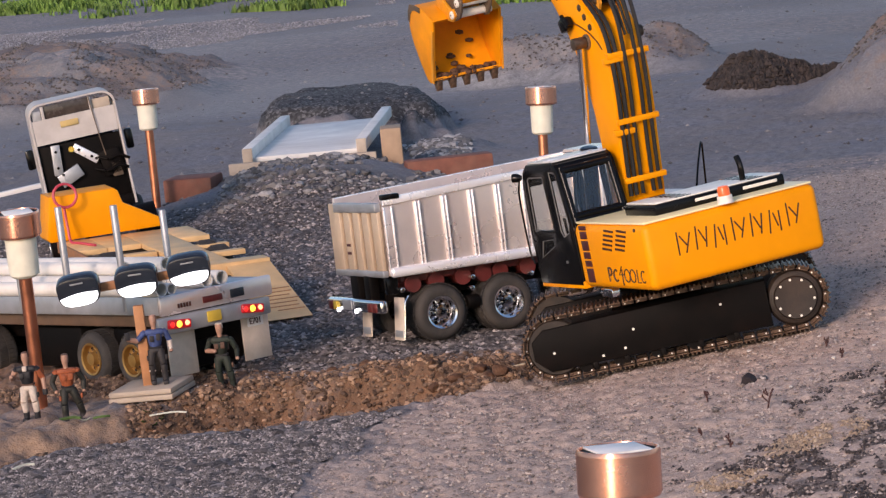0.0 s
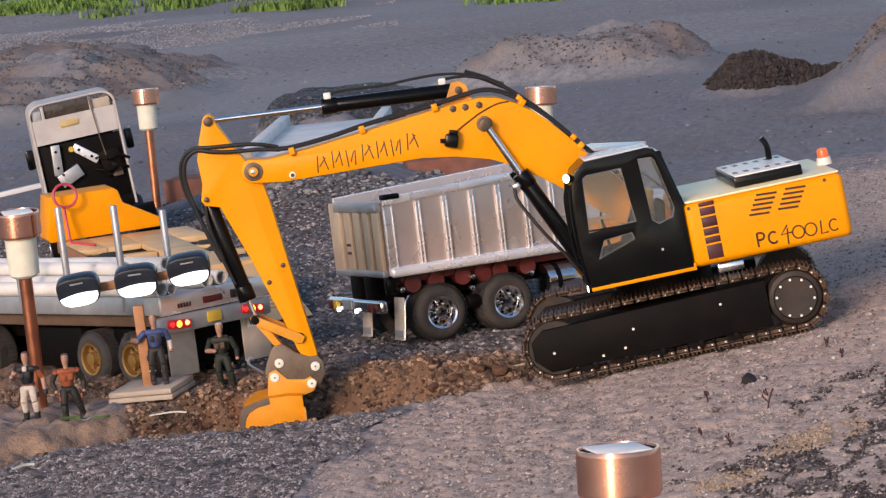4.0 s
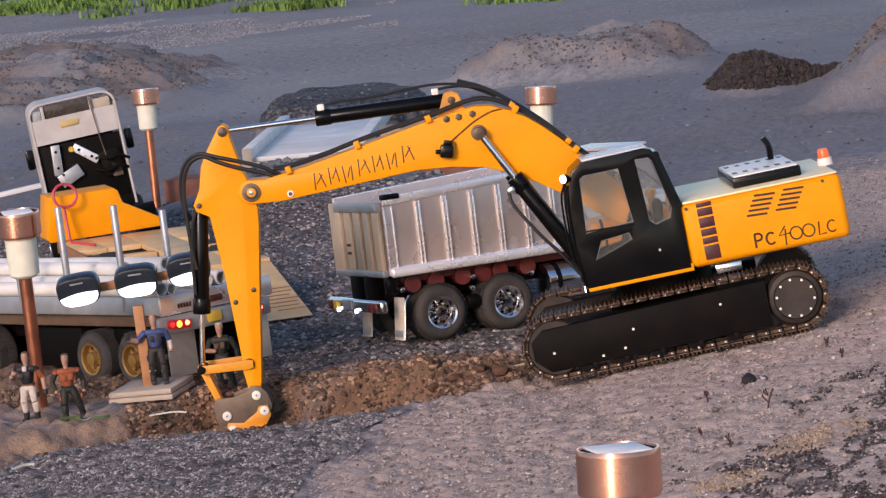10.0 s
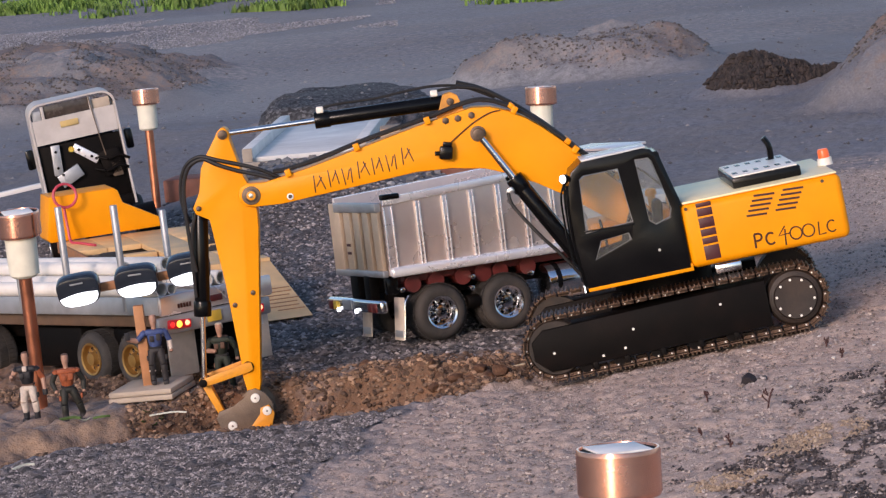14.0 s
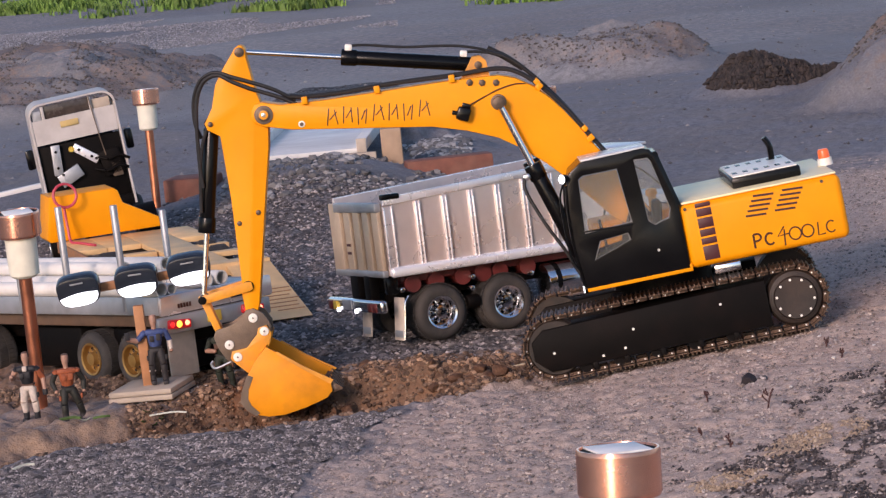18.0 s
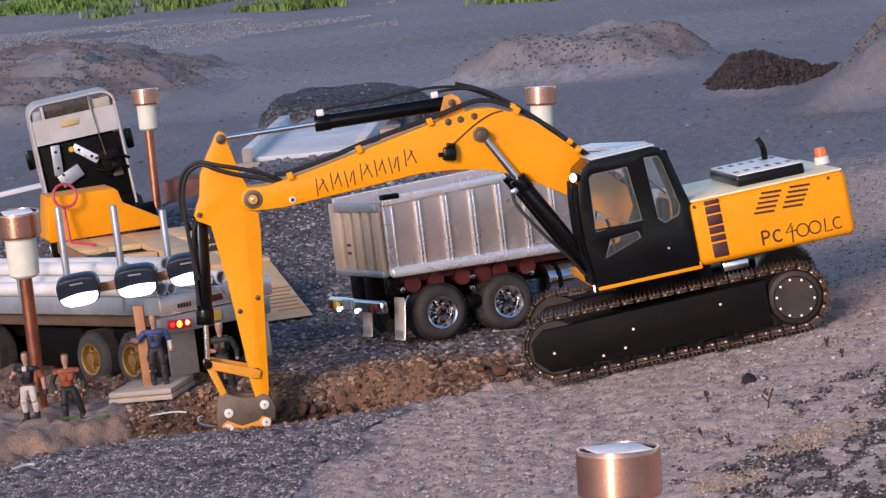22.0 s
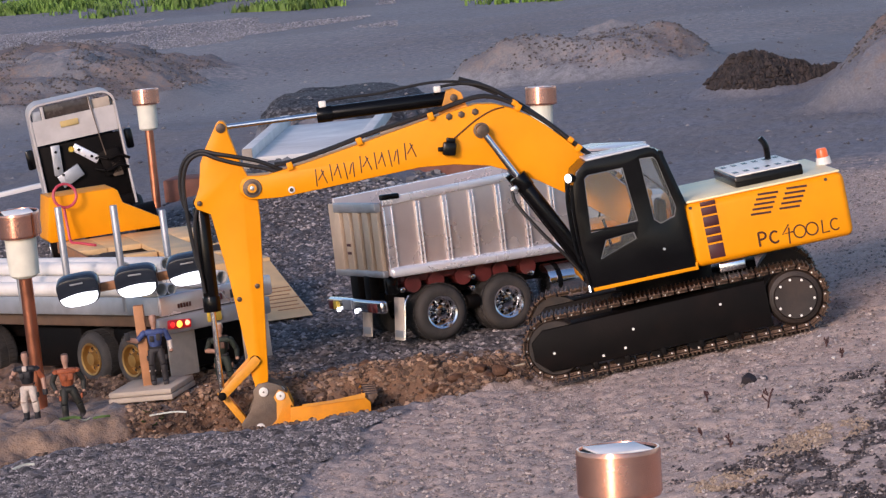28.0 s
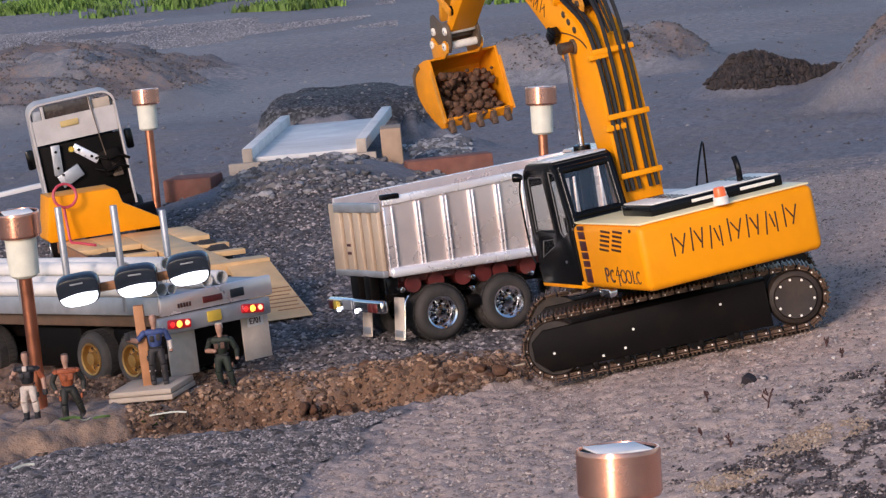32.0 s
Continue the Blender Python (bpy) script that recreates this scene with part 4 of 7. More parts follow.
for i in range(44):
    if i < 34:
        c = Vector((0.040 + 0.010 * crust_rnd.random(), crust_rnd.uniform(-0.049, 0.049), -0.127 + 0.006 * crust_rnd.random()))
    else:
        c = Vector((0.056 + 0.044 * crust_rnd.random(), crust_rnd.uniform(-0.047, 0.047), 0))
        c.z = -0.1245 + 1.05 * max(0, c.x - 0.060) + 0.003
    bmesh.ops.create_icosphere(crust, subdivisions=1, radius=1.0, matrix=Matrix.Translation(c) @ Matrix.Rotation(crust_rnd.random() * 3, 4, "Z") @ Matrix.Diagonal((0.0045 + 0.004 * crust_rnd.random(), 0.004 + 0.005 * crust_rnd.random(), 0.0022 + 0.003 * crust_rnd.random(), 1)))
part("mud_crust", crust, MUD, bucket, "brown mud caked along the bucket lip", sharp=60)
tooth = plate([(0.036, -0.124), (0.040, -0.145), (0.043, -0.146), (0.053, -0.134), (0.049, -0.128)], -0.0045, 0.0045, bev=0.0006)
tooth = part("bucket_tooth", tooth, mat("muddy_tooth", (0.12, 0.070, 0.042), 0.6, 0.3, vary=0.5, scale=160, dirt=(0.30, 0.27, 0.25), dirt_amount=0.2, bump=0.3), bucket, "muddy steel tooth")
for i in range(5):
    m = shift(0, -0.046 + 0.023 * i, 0)
    if i == 0:
        tooth.matrix_basis = m
    else:
        twin(tooth, m)


def cylinder(name, length, r, rod_len, rr, label, head=0.3):
    """A hydraulic ram: barrel from its pin, and a rod from the other end's pin, both along +x."""
    bm = rod((0.006, 0, 0), (length, 0, 0), r, seg=24, bev=0.001)
    rod((length - 0.02, 0, 0), (length + 0.001, 0, 0), r * 1.14, seg=24, bm=bm, bev=0.001)
    rod((0, -r, 0), (0, r, 0), r * 0.85, seg=18, bm=bm)
    barrel = part(name + "_barrel", bm, BLACK, excavator, label)
    bm = rod((0.002, 0, 0), (rod_len, 0, 0), rr, seg=16)
    piston = part(name + "_rod", bm, CHROME, excavator, "bare chrome piston rod")
    part("rod_eye", rod((0, -rr * 2.2, 0), (0, rr * 2.2, 0), rr * 1.7, seg=16, bev=0.0005), PIN_DARK, piston)
    return barrel, piston


arm_ram = cylinder("arm_cylinder", 0.182, 0.0098, 0.16, 0.0036, "black hydraulic cylinder above the boom")
for x in (0.02, 0.174):
    f = part("hose_fitting", box((x, 0.004, 0.0135), (0.010, 0.009, 0.009), 0.002), PIN_WHITE, arm_ram[0], "pale metal hose fitting")
part("ram_hose", hose([(0.172, 0.004, 0.016), (0.15, 0.003, 0.018), (0.10, 0.001, 0.018), (0.06, 0.0, 0.0215), (0.02, -0.002, 0.023), (-0.02, -0.004, 0.017), (-0.062, -0.006, 0.0)], 0.0019), HOSE, arm_ram[0])
part("ram_hose", hose([(0.018, 0.004, 0.016), (0.0, 0.003, 0.017), (-0.025, 0.001, 0.014), (-0.06, -0.002, -0.004)], 0.0019), HOSE, arm_ram[0])
bucket_ram = cylinder("bucket_cylinder", 0.146, 0.0105, 0.13, 0.0036, "black hydraulic cylinder along the dipper arm")
part("ram_hose", hose([(0.005, 0.011, 0.004), (0.03, 0.0125, 0.010), (0.07, 0.0125, 0.011), (0.12, 0.0125, 0.007)], 0.0024), HOSE, bucket_ram[0])
lift_ram = cylinder("boom_cylinder", 0.158, 0.0105, 0.14, 0.0048, "black hydraulic cylinder lifting the boom")
part("hose_fitting", box((0.148, 0.006, -0.014), (0.008, 0.008, 0.010), 0.002), STEEL, lift_ram[0])
part("ram_hose", hose([(0.148, 0.008, -0.018), (0.13, 0.012, -0.024), (0.08, 0.016, -0.021), (0.04, 0.016, -0.015), (0.0, 0.014, -0.012)], 0.0024), HOSE, lift_ram[0])
lift_ram2 = cylinder("boom_cylinder", 0.158, 0.0105, 0.14, 0.0048, "black hydraulic cylinder lifting the boom")
ROCK, LINKLEN = 0.064, 0.052
LEVER = [(-0.006, -0.005), (0.0, -0.0065), (ROCK, -0.0055), (ROCK + 0.005, 0), (ROCK, 0.0055), (0, 0.0065), (-0.006, 0.005)]
rocker = part("rocker_lever", plate(LEVER, 0.0235, 0.0265, bev=0.0005), WORN_YELLOW, excavator, "yellow rocker lever of the bucket linkage")
part("far_lever", plate(LEVER, -0.0265, -0.0235, bev=0.0005), WORN_YELLOW, rocker)
part("rocker_pin", rod((ROCK, -0.028, 0), (ROCK, 0.028, 0), 0.0056, seg=16, bev=0.0006), SOOT, rocker)
link_bm = plate([(-0.005, -0.005), (LINKLEN + 0.004, -0.0045), (LINKLEN + 0.004, 0.0045), (-0.005, 0.005)], -0.012, 0.012, bev=0.001)
pushlink = part("push_link", link_bm, WORN_YELLOW, excavator, "yellow push link between rocker and coupler")

# ---- model dump truck ----
TRUCK = shift(-0.009, 4.24, 0.0) @ turn(23.5, "Z") @ turn(-3.6, "X")
truck = thing("dump_truck", TRUCK, "model dump truck with bright aluminium tipper bed", "truck")


def bed_top(x):
    return 0.217 + 0.055 * (x + 0.076)


BX0, BX1, BY0, BY1, BZ = -0.076, 0.312, -0.006, 0.178, 0.106
for y, name, skin in ((BY0, "side_panel", ALU), (BY1 - 0.003, "side_panel", ALU)):
    part(name, plate([(BX0, BZ), (BX1, BZ), (BX1, bed_top(BX1)), (BX0, bed_top(BX0))], y, y + 0.003), skin, truck, "aluminium side of the tipper bed")
part("bed_floor", box((0.118, 0.086, 0.110), (0.38, 0.176, 0.006), 0.001), ALU_DULL, truck)
part("front_wall", box((BX1 - 0.002, 0.086, 0.170), (0.004, 0.182, 0.134), 0.001), ALU, truck)
part("cab_guard", box((BX1 + 0.022, 0.086, 0.2425), (0.052, 0.18, 0.004), 0.001, rot=turn(-4, "Y")), ALU, truck, "aluminium cab guard")
for y in (BY0 - 0.003, BY1 + 0.001):
    part("top_rail", plate([(BX0, bed_top(BX0) - 0.010), (BX1, bed_top(BX1) - 0.010), (BX1, bed_top(BX1) + 0.001), (BX0, bed_top(BX0) + 0.001)], y - 0.002, y + 0.007, bev=0.0015), ALU_TRIM, truck)
    part("bottom_rail", box(((BX0 + BX1) / 2, y, BZ + 0.004), (BX1 - BX0, 0.013, 0.015), 0.0058, seg=4), ALU_TRIM, truck)
for y in (BY0 - 0.002, BY1 + 0.002):
    for k, x in enumerate([BX0 + 0.0065] + [BX0 + 0.0535 + 0.0428 * i for i in range(8)]):
        h = bed_top(x) - 0.012 - BZ - 0.010
        wide_post = 0.015 if k == 0 else 0.0082
        post = part("bed_stake", box((0, 0, h / 2), (wide_post, 0.004, h), 0.0008), ALU, truck, "folded aluminium stiffener of the bed side")
        post.matrix_basis = shift(x, y, BZ + 0.010)
        for e in (-1, 1):
            part("stake_edge", box((e * (wide_post / 2 - 0.0014), 0, h / 2), (0.0020, 0.0078, h), 0.0008), ALU_TRIM, post)
# The sheet is coloured dark for the shade in the gaps between ribs.
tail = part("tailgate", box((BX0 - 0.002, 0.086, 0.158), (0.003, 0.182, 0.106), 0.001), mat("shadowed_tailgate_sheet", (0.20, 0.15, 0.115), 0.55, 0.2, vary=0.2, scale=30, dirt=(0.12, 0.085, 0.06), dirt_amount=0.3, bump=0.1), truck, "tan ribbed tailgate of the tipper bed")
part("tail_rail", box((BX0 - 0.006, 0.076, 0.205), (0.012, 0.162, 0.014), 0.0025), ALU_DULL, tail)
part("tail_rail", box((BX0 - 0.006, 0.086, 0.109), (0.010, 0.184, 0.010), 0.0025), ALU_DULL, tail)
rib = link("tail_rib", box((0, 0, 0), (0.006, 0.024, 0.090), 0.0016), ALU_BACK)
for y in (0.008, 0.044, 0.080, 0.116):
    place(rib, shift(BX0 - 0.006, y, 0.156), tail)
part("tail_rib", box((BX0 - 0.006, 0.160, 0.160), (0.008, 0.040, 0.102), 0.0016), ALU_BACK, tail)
for k in range(2):
    part("print_bar", box((BX0 - 0.0095, 0.116, 0.150 - 0.012 * k), (0.0008, 0.014, 0.004), 0.0002), MAROON, tail)
part("rail_clamp", box((BX0 + 0.012, BY0 - 0.002, bed_top(BX0) + 0.002), (0.028, 0.012, 0.008), 0.002), BLACK, truck, "black rubber clamp on the bed corner")
chassis_bm = box((0.20, 0.06, 0.079), (0.52, 0.014, 0.03), 0.002)
box((0.20, 0.13, 0.079), (0.52, 0.014, 0.03), 0.002, bm=chassis_bm)
for x in (-0.055, 0.05, 0.16, 0.3, 0.45):
    box((x, 0.095, 0.078), (0.014, 0.07, 0.022), bm=chassis_bm)
part("chassis", chassis_bm, SOOT, truck)
bm = bmesh.new()
for x in (-0.035, 0.002, 0.045, 0.078, 0.105, 0.15):
    rod((x, 0.012, 0.088), (x + 0.02, 0.17, 0.088), 0.0125, seg=16, bm=bm)
part("red_body_frame", box((0.14, 0.095, 0.096), (0.38, 0.15, 0.012), 0.003, bm=bm), RED, truck, "dark red tipper subframe")
bm = box((-0.094, 0.089, 0.0635), (0.012, 0.205, 0.019), 0.0045, seg=4)
bumper = part("rear_bumper", bm, CHROME, truck, "chrome rear bumper with lamps")
for y, m in ((0.176, RED), (0.158, PLATE_YELLOW), (0.025, RED), (0.008, RED)):
    part("tail_lamp", box((-0.101, y, 0.062), (0.003, 0.014, 0.013), 0.001), m, bumper)
for y in (0.145, 0.075):
    part("reversing_lamp", rod((-0.100, y, 0.056), (-0.104, y, 0.056), 0.0032, seg=14), LAMP_WHITE, bumper, "lit white reversing lamp")
part("number_plate", box((-0.1015, 0.11, 0.064), (0.002, 0.034, 0.015), 0.0005), ALU_DULL, bumper)
hitch = box((-0.075, 0.115, 0.082), (0.02, 0.03, 0.05), 0.003)
box((-0.08, 0.06, 0.086), (0.016, 0.022, 0.04), 0.003, bm=hitch)
part("tow_hitch", hitch, SOOT, truck)
for y in (0.012, 0.135):
    f = part("mud_flap", box((-0.062, y, 0.041), (0.0025, 0.034, 0.062), 0.0008, rot=turn(6, "Y")), TAN_FLAP, truck, "pale dusty mud flap with a dark printed strip")
    part("flap_strip", box((-0.0652, y, 0.0195), (0.001, 0.03, 0.010), 0.0003, rot=turn(6, "Y")), ALU_DULL, f)
part("fender_stay", hose([(-0.052, -0.007, 0.074), (-0.059, -0.008, 0.064), (-0.062, -0.008, 0.040), (-0.066, -0.008, 0.012)], 0.0013), CHROME, truck)
for y in (0.010, 0.062, 0.128):
    part("hinge_block", box((-0.070, y, 0.091), (0.018, 0.014, 0.026), 0.002), BLACK, truck)
for x, y, z in ((-0.058, -0.004, 0.083), (0.052, -0.002, 0.070), (0.055, -0.002, 0.086), (0.150, 0.000, 0.078)):
    part("chrome_fitting", rod((x, y, z), (x, y + 0.012, z), 0.0038, seg=12, bev=0.0008), CHROME, truck)
part("air_tank", rod((0.044, 0.01, 0.050), (0.064, 0.01, 0.050), 0.010, seg=18, bev=0.002), SOOT, truck)


def wheel(name, x, y, z, side, host, r=0.042, w=0.046, rim_r=0.0232, rim=CHROME, dish=0.012):
    """A tyre with lugs and a dished rim; side 1 faces +y."""
    m = shift(x, y, z) @ turn(-90 * side, "X")
    tp = [(rim_r, -0.001), (r * 0.62, 0.0008), (r * 0.74, 0.0018), (r * 0.85, 0.0006), (r * 0.925, -0.0028), (r * 0.975, -0.0075), (r, -0.013), (r, -w + 0.008), (r * 0.95, -w + 0.001), (rim_r, -w)]
    t = part("tyre", lathe(tp, 44, m), TYRE, host, "dusty black tyre")
    t.name = name
    lug = bmesh.new()
    for i in range(40):
        a = 2 * math.pi * i / 40
        for k, zz in ((0, -0.008), (0.5, -w + 0.012)):
            b = a + k * 2 * math.pi / 40
            box((0, 0, 0), (0.0013, r * 0.11, 0.013), bm=lug, rot=m @ turn(math.degrees(b), "Z") @ shift(r + 0.0001, 0, zz - 0.004 * (k == 0)))
    part("tread", lug, TYRE, t)
    rp = [(rim_r + 0.0012, 0.0005), (rim_r + 0.0005, 0.0022), (rim_r - 0.002, 0.0012), (rim_r - 0.0035, -dish), (rim_r * 0.55, -dish - 0.001), (rim_r * 0.42, -dish + 0.004), (rim_r * 0.40, -dish + 0.009), (0, -dish + 0.0105)]
    q = part("rim", lathe(rp, 36, m), rim, t)
    nut = bmesh.new()
    for i in range(8):
        a = 2 * math.pi * i / 8
        c = m @ Vector((rim_r * 0.58 * math.cos(a), rim_r * 0.58 * math.sin(a), -dish))
        rod(c, c + m.to_3x3() @ Vector((0, 0, 0.004)), 0.0016, seg=8, bm=nut)
    part("wheel_nuts", nut, CHROME, q)
    hl = bmesh.new()
    for i in range(8):
        a = 2 * math.pi * (i + 0.5) / 8
        c = m @ Vector((rim_r * 0.70 * math.cos(a), rim_r * 0.70 * math.sin(a), -dish - 0.0012))
        rod(c, c + m.to_3x3() @ Vector((0, 0, 0.001)), 0.0026, seg=10, bm=hl)
    part("hand_hole", hl, SOOT, q)
    return t


for x in (0.0, 0.107):
    wheel("rear_wheel", x, 0.0, 0.042, -1, truck)
    wheel("rear_wheel", x, 0.19, 0.042, 1, truck)
    part("axle", rod((x, 0.03, 0.042), (x, 0.16, 0.042), 0.012, bm=rod((x, 0.075, 0.042), (x, 0.115, 0.042), 0.022)), SOOT, truck)
for y, s in ((0.004, -1), (0.186, 1)):
    wheel("front_wheel", 0.44, y, 0.042, s, truck, w=0.028)
tank = part("fuel_tank", rod((0.175, 0.022, 0.060), (0.262, 0.022, 0.060), 0.027, seg=28, bev=0.003), CHROME, truck, "polished round fuel tank")
for x in (0.192, 0.244):
    part("tank_strap", rod((x - 0.004, 0.022, 0.060), (x + 0.004, 0.022, 0.060), 0.0278, seg=28), BLACK, tank)
tcab = part("cab_body", plate([(0.36, 0.06), (0.47, 0.06), (0.47, 0.10), (0.458, 0.115), (0.445, 0.158), (0.435, 0.165), (0.365, 0.165), (0.36, 0.15)], 0.008, 0.182, bev=0.004), WHITE, truck, "white truck cab")
part("bonnet", box((0.515, 0.095, 0.085), (0.09, 0.13, 0.05), 0.012), WHITE, tcab)
part("side_window", plate([(0.376, 0.118), (0.442, 0.118), (0.434, 0.152), (0.376, 0.152)], 0.006, 0.0085), DARK_GLASS, tcab)
part("front_bumper", box((0.565, 0.095, 0.055), (0.012, 0.18, 0.035), 0.004), CHROME, truck)

# ---- flatbed log trailer with plastic pipes ----
FLAT = shift(-0.380, 4.033, -0.002) @ turn(131.0, "Z") @ turn(2.4, "Y")
flat = thing("flatbed_trailer", FLAT, "grey model flatbed trailer with steel stakes and lit tail lamps", "trailer")
part("deck", box((0.43, -0.088, 0.126), (0.86, 0.172, 0.010), 0.001), ALU_DULL, flat)
for y in (0.0, -0.176):
    part("side_rail", box((0.43, y, 0.119), (0.86, 0.006, 0.026), 0.002), ALU_DULL, flat, "grey aluminium side rail")
# Brown of the under rail: a reflection put into the base colour.
part("under_rail", box((0.43, -0.02, 0.096), (0.82, 0.006, 0.020), 0.002), mat("rusty_brown_frame", (0.11, 0.065, 0.04), 0.6, 0.1, vary=0.3, scale=40, dirt=(0.16, 0.11, 0.08), dirt_amount=0.4, bump=0.1), flat, "brown frame rail")
part("frame_beam", box((0.43, -0.088, 0.085), (0.8, 0.06, 0.05), 0.004), SOOT, flat)
# Added black blocks that darken the space between the wheels.
for x, w in ((0.060, 0.05), (0.160, 0.05), (0.33, 0.13), (0.62, 0.16)):
    part("under_box", box((x, -0.088, 0.052), (w, 0.120, 0.060), 0.006), SOOT, flat, "black block darkening the space under the trailer")
rear = part("rear_beam", box((-0.002, -0.080, 0.121), (0.008, 0.196, 0.028), 0.003), ALU, flat, "bright rear beam with reflectors")
part("reflector", box((-0.0068, -0.071, 0.119), (0.002, 0.034, 0.009), 0.001), RED, rear)
part("reflector", box((-0.0068, -0.1145, 0.120), (0.002, 0.024, 0.012), 0.001), DARK_GLASS, rear)
for k in range(5):
    part("print_bar", box((-0.0068, -0.012 - 0.005 * k, 0.118), (0.001, 0.0032, 0.006), 0.0003), INK, rear)
bar = part("lamp_bar", box((-0.006, -0.068, 0.094), (0.014, 0.196, 0.024), 0.003), ALU_DULL, flat, "grey lamp bar")
for y0, a in ((-0.004, 5), (-0.132, 7)):
    cluster = part("tail_lamp", box((0, 0, 0), (0.006, 0.039, 0.0125), 0.0028, seg=3), RED_LENS, bar, "red lamp cluster with lit amber lamp")
    cluster.matrix_basis = shift(-0.0145, y0, 0.0945) @ turn(a, "X")
    part("indicator", lathe([(0, 0.004), (0.003, 0.0035), (0.0050, 0.0), (0, 0.0)], 20, shift(-0.0025, 0.002, 0) @ turn(-90, "Y")), AMBER, cluster, "lit amber lamp")
    part("stop_lamp", lathe([(0, 0.0035), (0.0025, 0.003), (0.0040, 0.0), (0, 0.0)], 18, shift(-0.0025, -0.0115, 0.001) @ turn(-90, "Y")), HOT_RED, cluster, "lit orange-red lamp")
    part("side_lamp", lathe([(0, 0.0025), (0.0025, 0.002), (0.0045, 0.0), (0, 0.0)], 18, shift(-0.0025, 0.0135, -0.0005) @ turn(-90, "Y")), REDLAMP, cluster)
part("number_plate", box((-0.0142, -0.065, 0.0955), (0.002, 0.024, 0.015), 0.0006), PLATE_YELLOW, bar, "yellow rear plate")
for y in (-0.022, -0.152):
    f = part("mud_flap", box((0.012, y, 0.052), (0.0025, 0.048, 0.066), 0.0008), TAN_FLAP, flat, "pale mud flap")
    if y < -0.1:
        part("flap_label", box((0.0103, y, 0.073), (0.001, 0.028, 0.014), 0.0003), WHITE, f)
        writing("flap_lettering", "E701", 0.012, shift(0.0094, y, 0.073) @ turn(-90, "Z") @ turn(90, "X"), INK, f, wide=0.9)
GOLD = mat("gold_wheel_rim", (0.42, 0.24, 0.07), 0.42, 0.7, vary=0.15, scale=50, dirt=(0.22, 0.15, 0.09), dirt_amount=0.3, bump=0.08)
for x in (0.108, 0.210, 0.50):
    for y, s in ((-0.004, 1), (-0.172, -1)):
        wheel("trailer_wheel", x, y, 0.0405, s, flat, r=0.0405, w=0.04, rim_r=0.0225, rim=GOLD, dish=0.007)
    part("axle", rod((x, -0.03, 0.038), (x, -0.15, 0.038), 0.009), SOOT, flat)
stake = link("stake", rod((0, 0, 0), (0, 0, 0.150), 0.0052, seg=14, bev=0.001), ALU_DULL)
for x, y in ((0.10, 0.0), (0.238, 0.0), (0.362, 0.0), (0.232, -0.176), (0.50, 0.0)):
    place(stake, shift(x, y, 0.112 - (0.03 if y < -0.1 else 0)), flat)
pipe_profile = [(0.0085, 0), (0.0105, 0), (0.0105, 0.78), (0.0085, 0.78), (0.0085, 0)]
for i, (y, z, off) in enumerate(((-0.006, 0.1418, 0.02), (-0.062, 0.1418, 0.10), (-0.085, 0.1418, 0.02), (-0.110, 0.1418, 0.018), (-0.132, 0.1418, 0.12), (-0.154, 0.1418, 0.20), (-0.075, 0.1602, 0.20), (-0.120, 0.1602, 0.16))):
    pm = FLAT @ shift(off, y, z) @ turn(90, "Y")
    o = link("plastic_pipe", lathe(pipe_profile, 24), PIPE)
    o.matrix_basis = pm
    tagged(o, "long white plastic pipe lying on the flatbed trailer", "pipe", "pipes on the trailer")
thin = link("plastic_pipe", lathe([(0.0062, 0), (0.0082, 0), (0.0082, 0.7), (0.0062, 0.7), (0.0062, 0)], 20), PIPE)
thin.matrix_basis = FLAT @ shift(0.022, -0.0250, 0.1395) @ turn(90, "Y")
tagged(thin, "thin white plastic pipe lying on the flatbed trailer", "pipe", "pipes on the trailer")

# ---- low loader with plywood deck and its tractor ----
LOW = shift(-0.288, 4.85, 0.0) @ turn(106.8, "Z")
low = thing("low_loader_trailer", LOW, "model low loader with plywood deck, ramp and yellow gooseneck", "trailer")
for y, w, x0 in ((0.0275, 0.054, 0.43), (0.0900, 0.069, 0.0), (0.1555, 0.060, 0.43), (0.2130, 0.053, 0.43)):
    part("deck_plank", box(((x0 + 0.61) / 2, y, 0.064), (0.61 - x0, w, 0.010), 0.001), PLY, low)
slatm = link("tail_slat", box((0, 0, 0), (0.024, 0.056, 0.009), 0.001), PLY)
for x in (0.295, 0.175):
    for y in (0.0275, 0.1555):
        place(slatm, shift(x, y, 0.0642), low)
part("tail_beam", box((0.017, 0.12, 0.0595), (0.046, 0.242, 0.021), 0.001), PLY, low)
part("edge_strip", box((0.30, 0.2425, 0.060), (0.62, 0.005, 0.020), 0.001), TIMBER, low)
part("under_frame", box((0.33, 0.12, 0.045), (0.56, 0.10, 0.026), 0.002), SOOT, low)
for y in (0.036, 0.197):
    r = plate([(0.0, 0.066), (0.0, 0.058), (-0.252, 0.001), (-0.258, 0.003)], y - 0.037, y + 0.037, bev=0.0008)
    ramp = part("loading_ramp", r, PLY, low, "plywood loading ramp let down to the ground")
    # Dark strips laid on the ramp stand in for its shallow grooves.
    for k in range(7):
        t = 0.50 + 0.06 * k
        part("ramp_cleat", box((-0.258 * t, y - 0.012 + 0.004 * (k % 3), 0.0660 - 0.063 * t), (0.0022, 0.044 + 0.006 * (k % 2), 0.0016), rot=turn(-14, "Y")), TIMBER, ramp)
for x in (0.22, 0.31):
    for y, s in ((0.224, 1), (0.016, -1)):
        wheel("loader_wheel", x, y, 0.037, s, low, r=0.037, w=0.034, rim_r=0.02, rim=GOLD, dish=0.006)
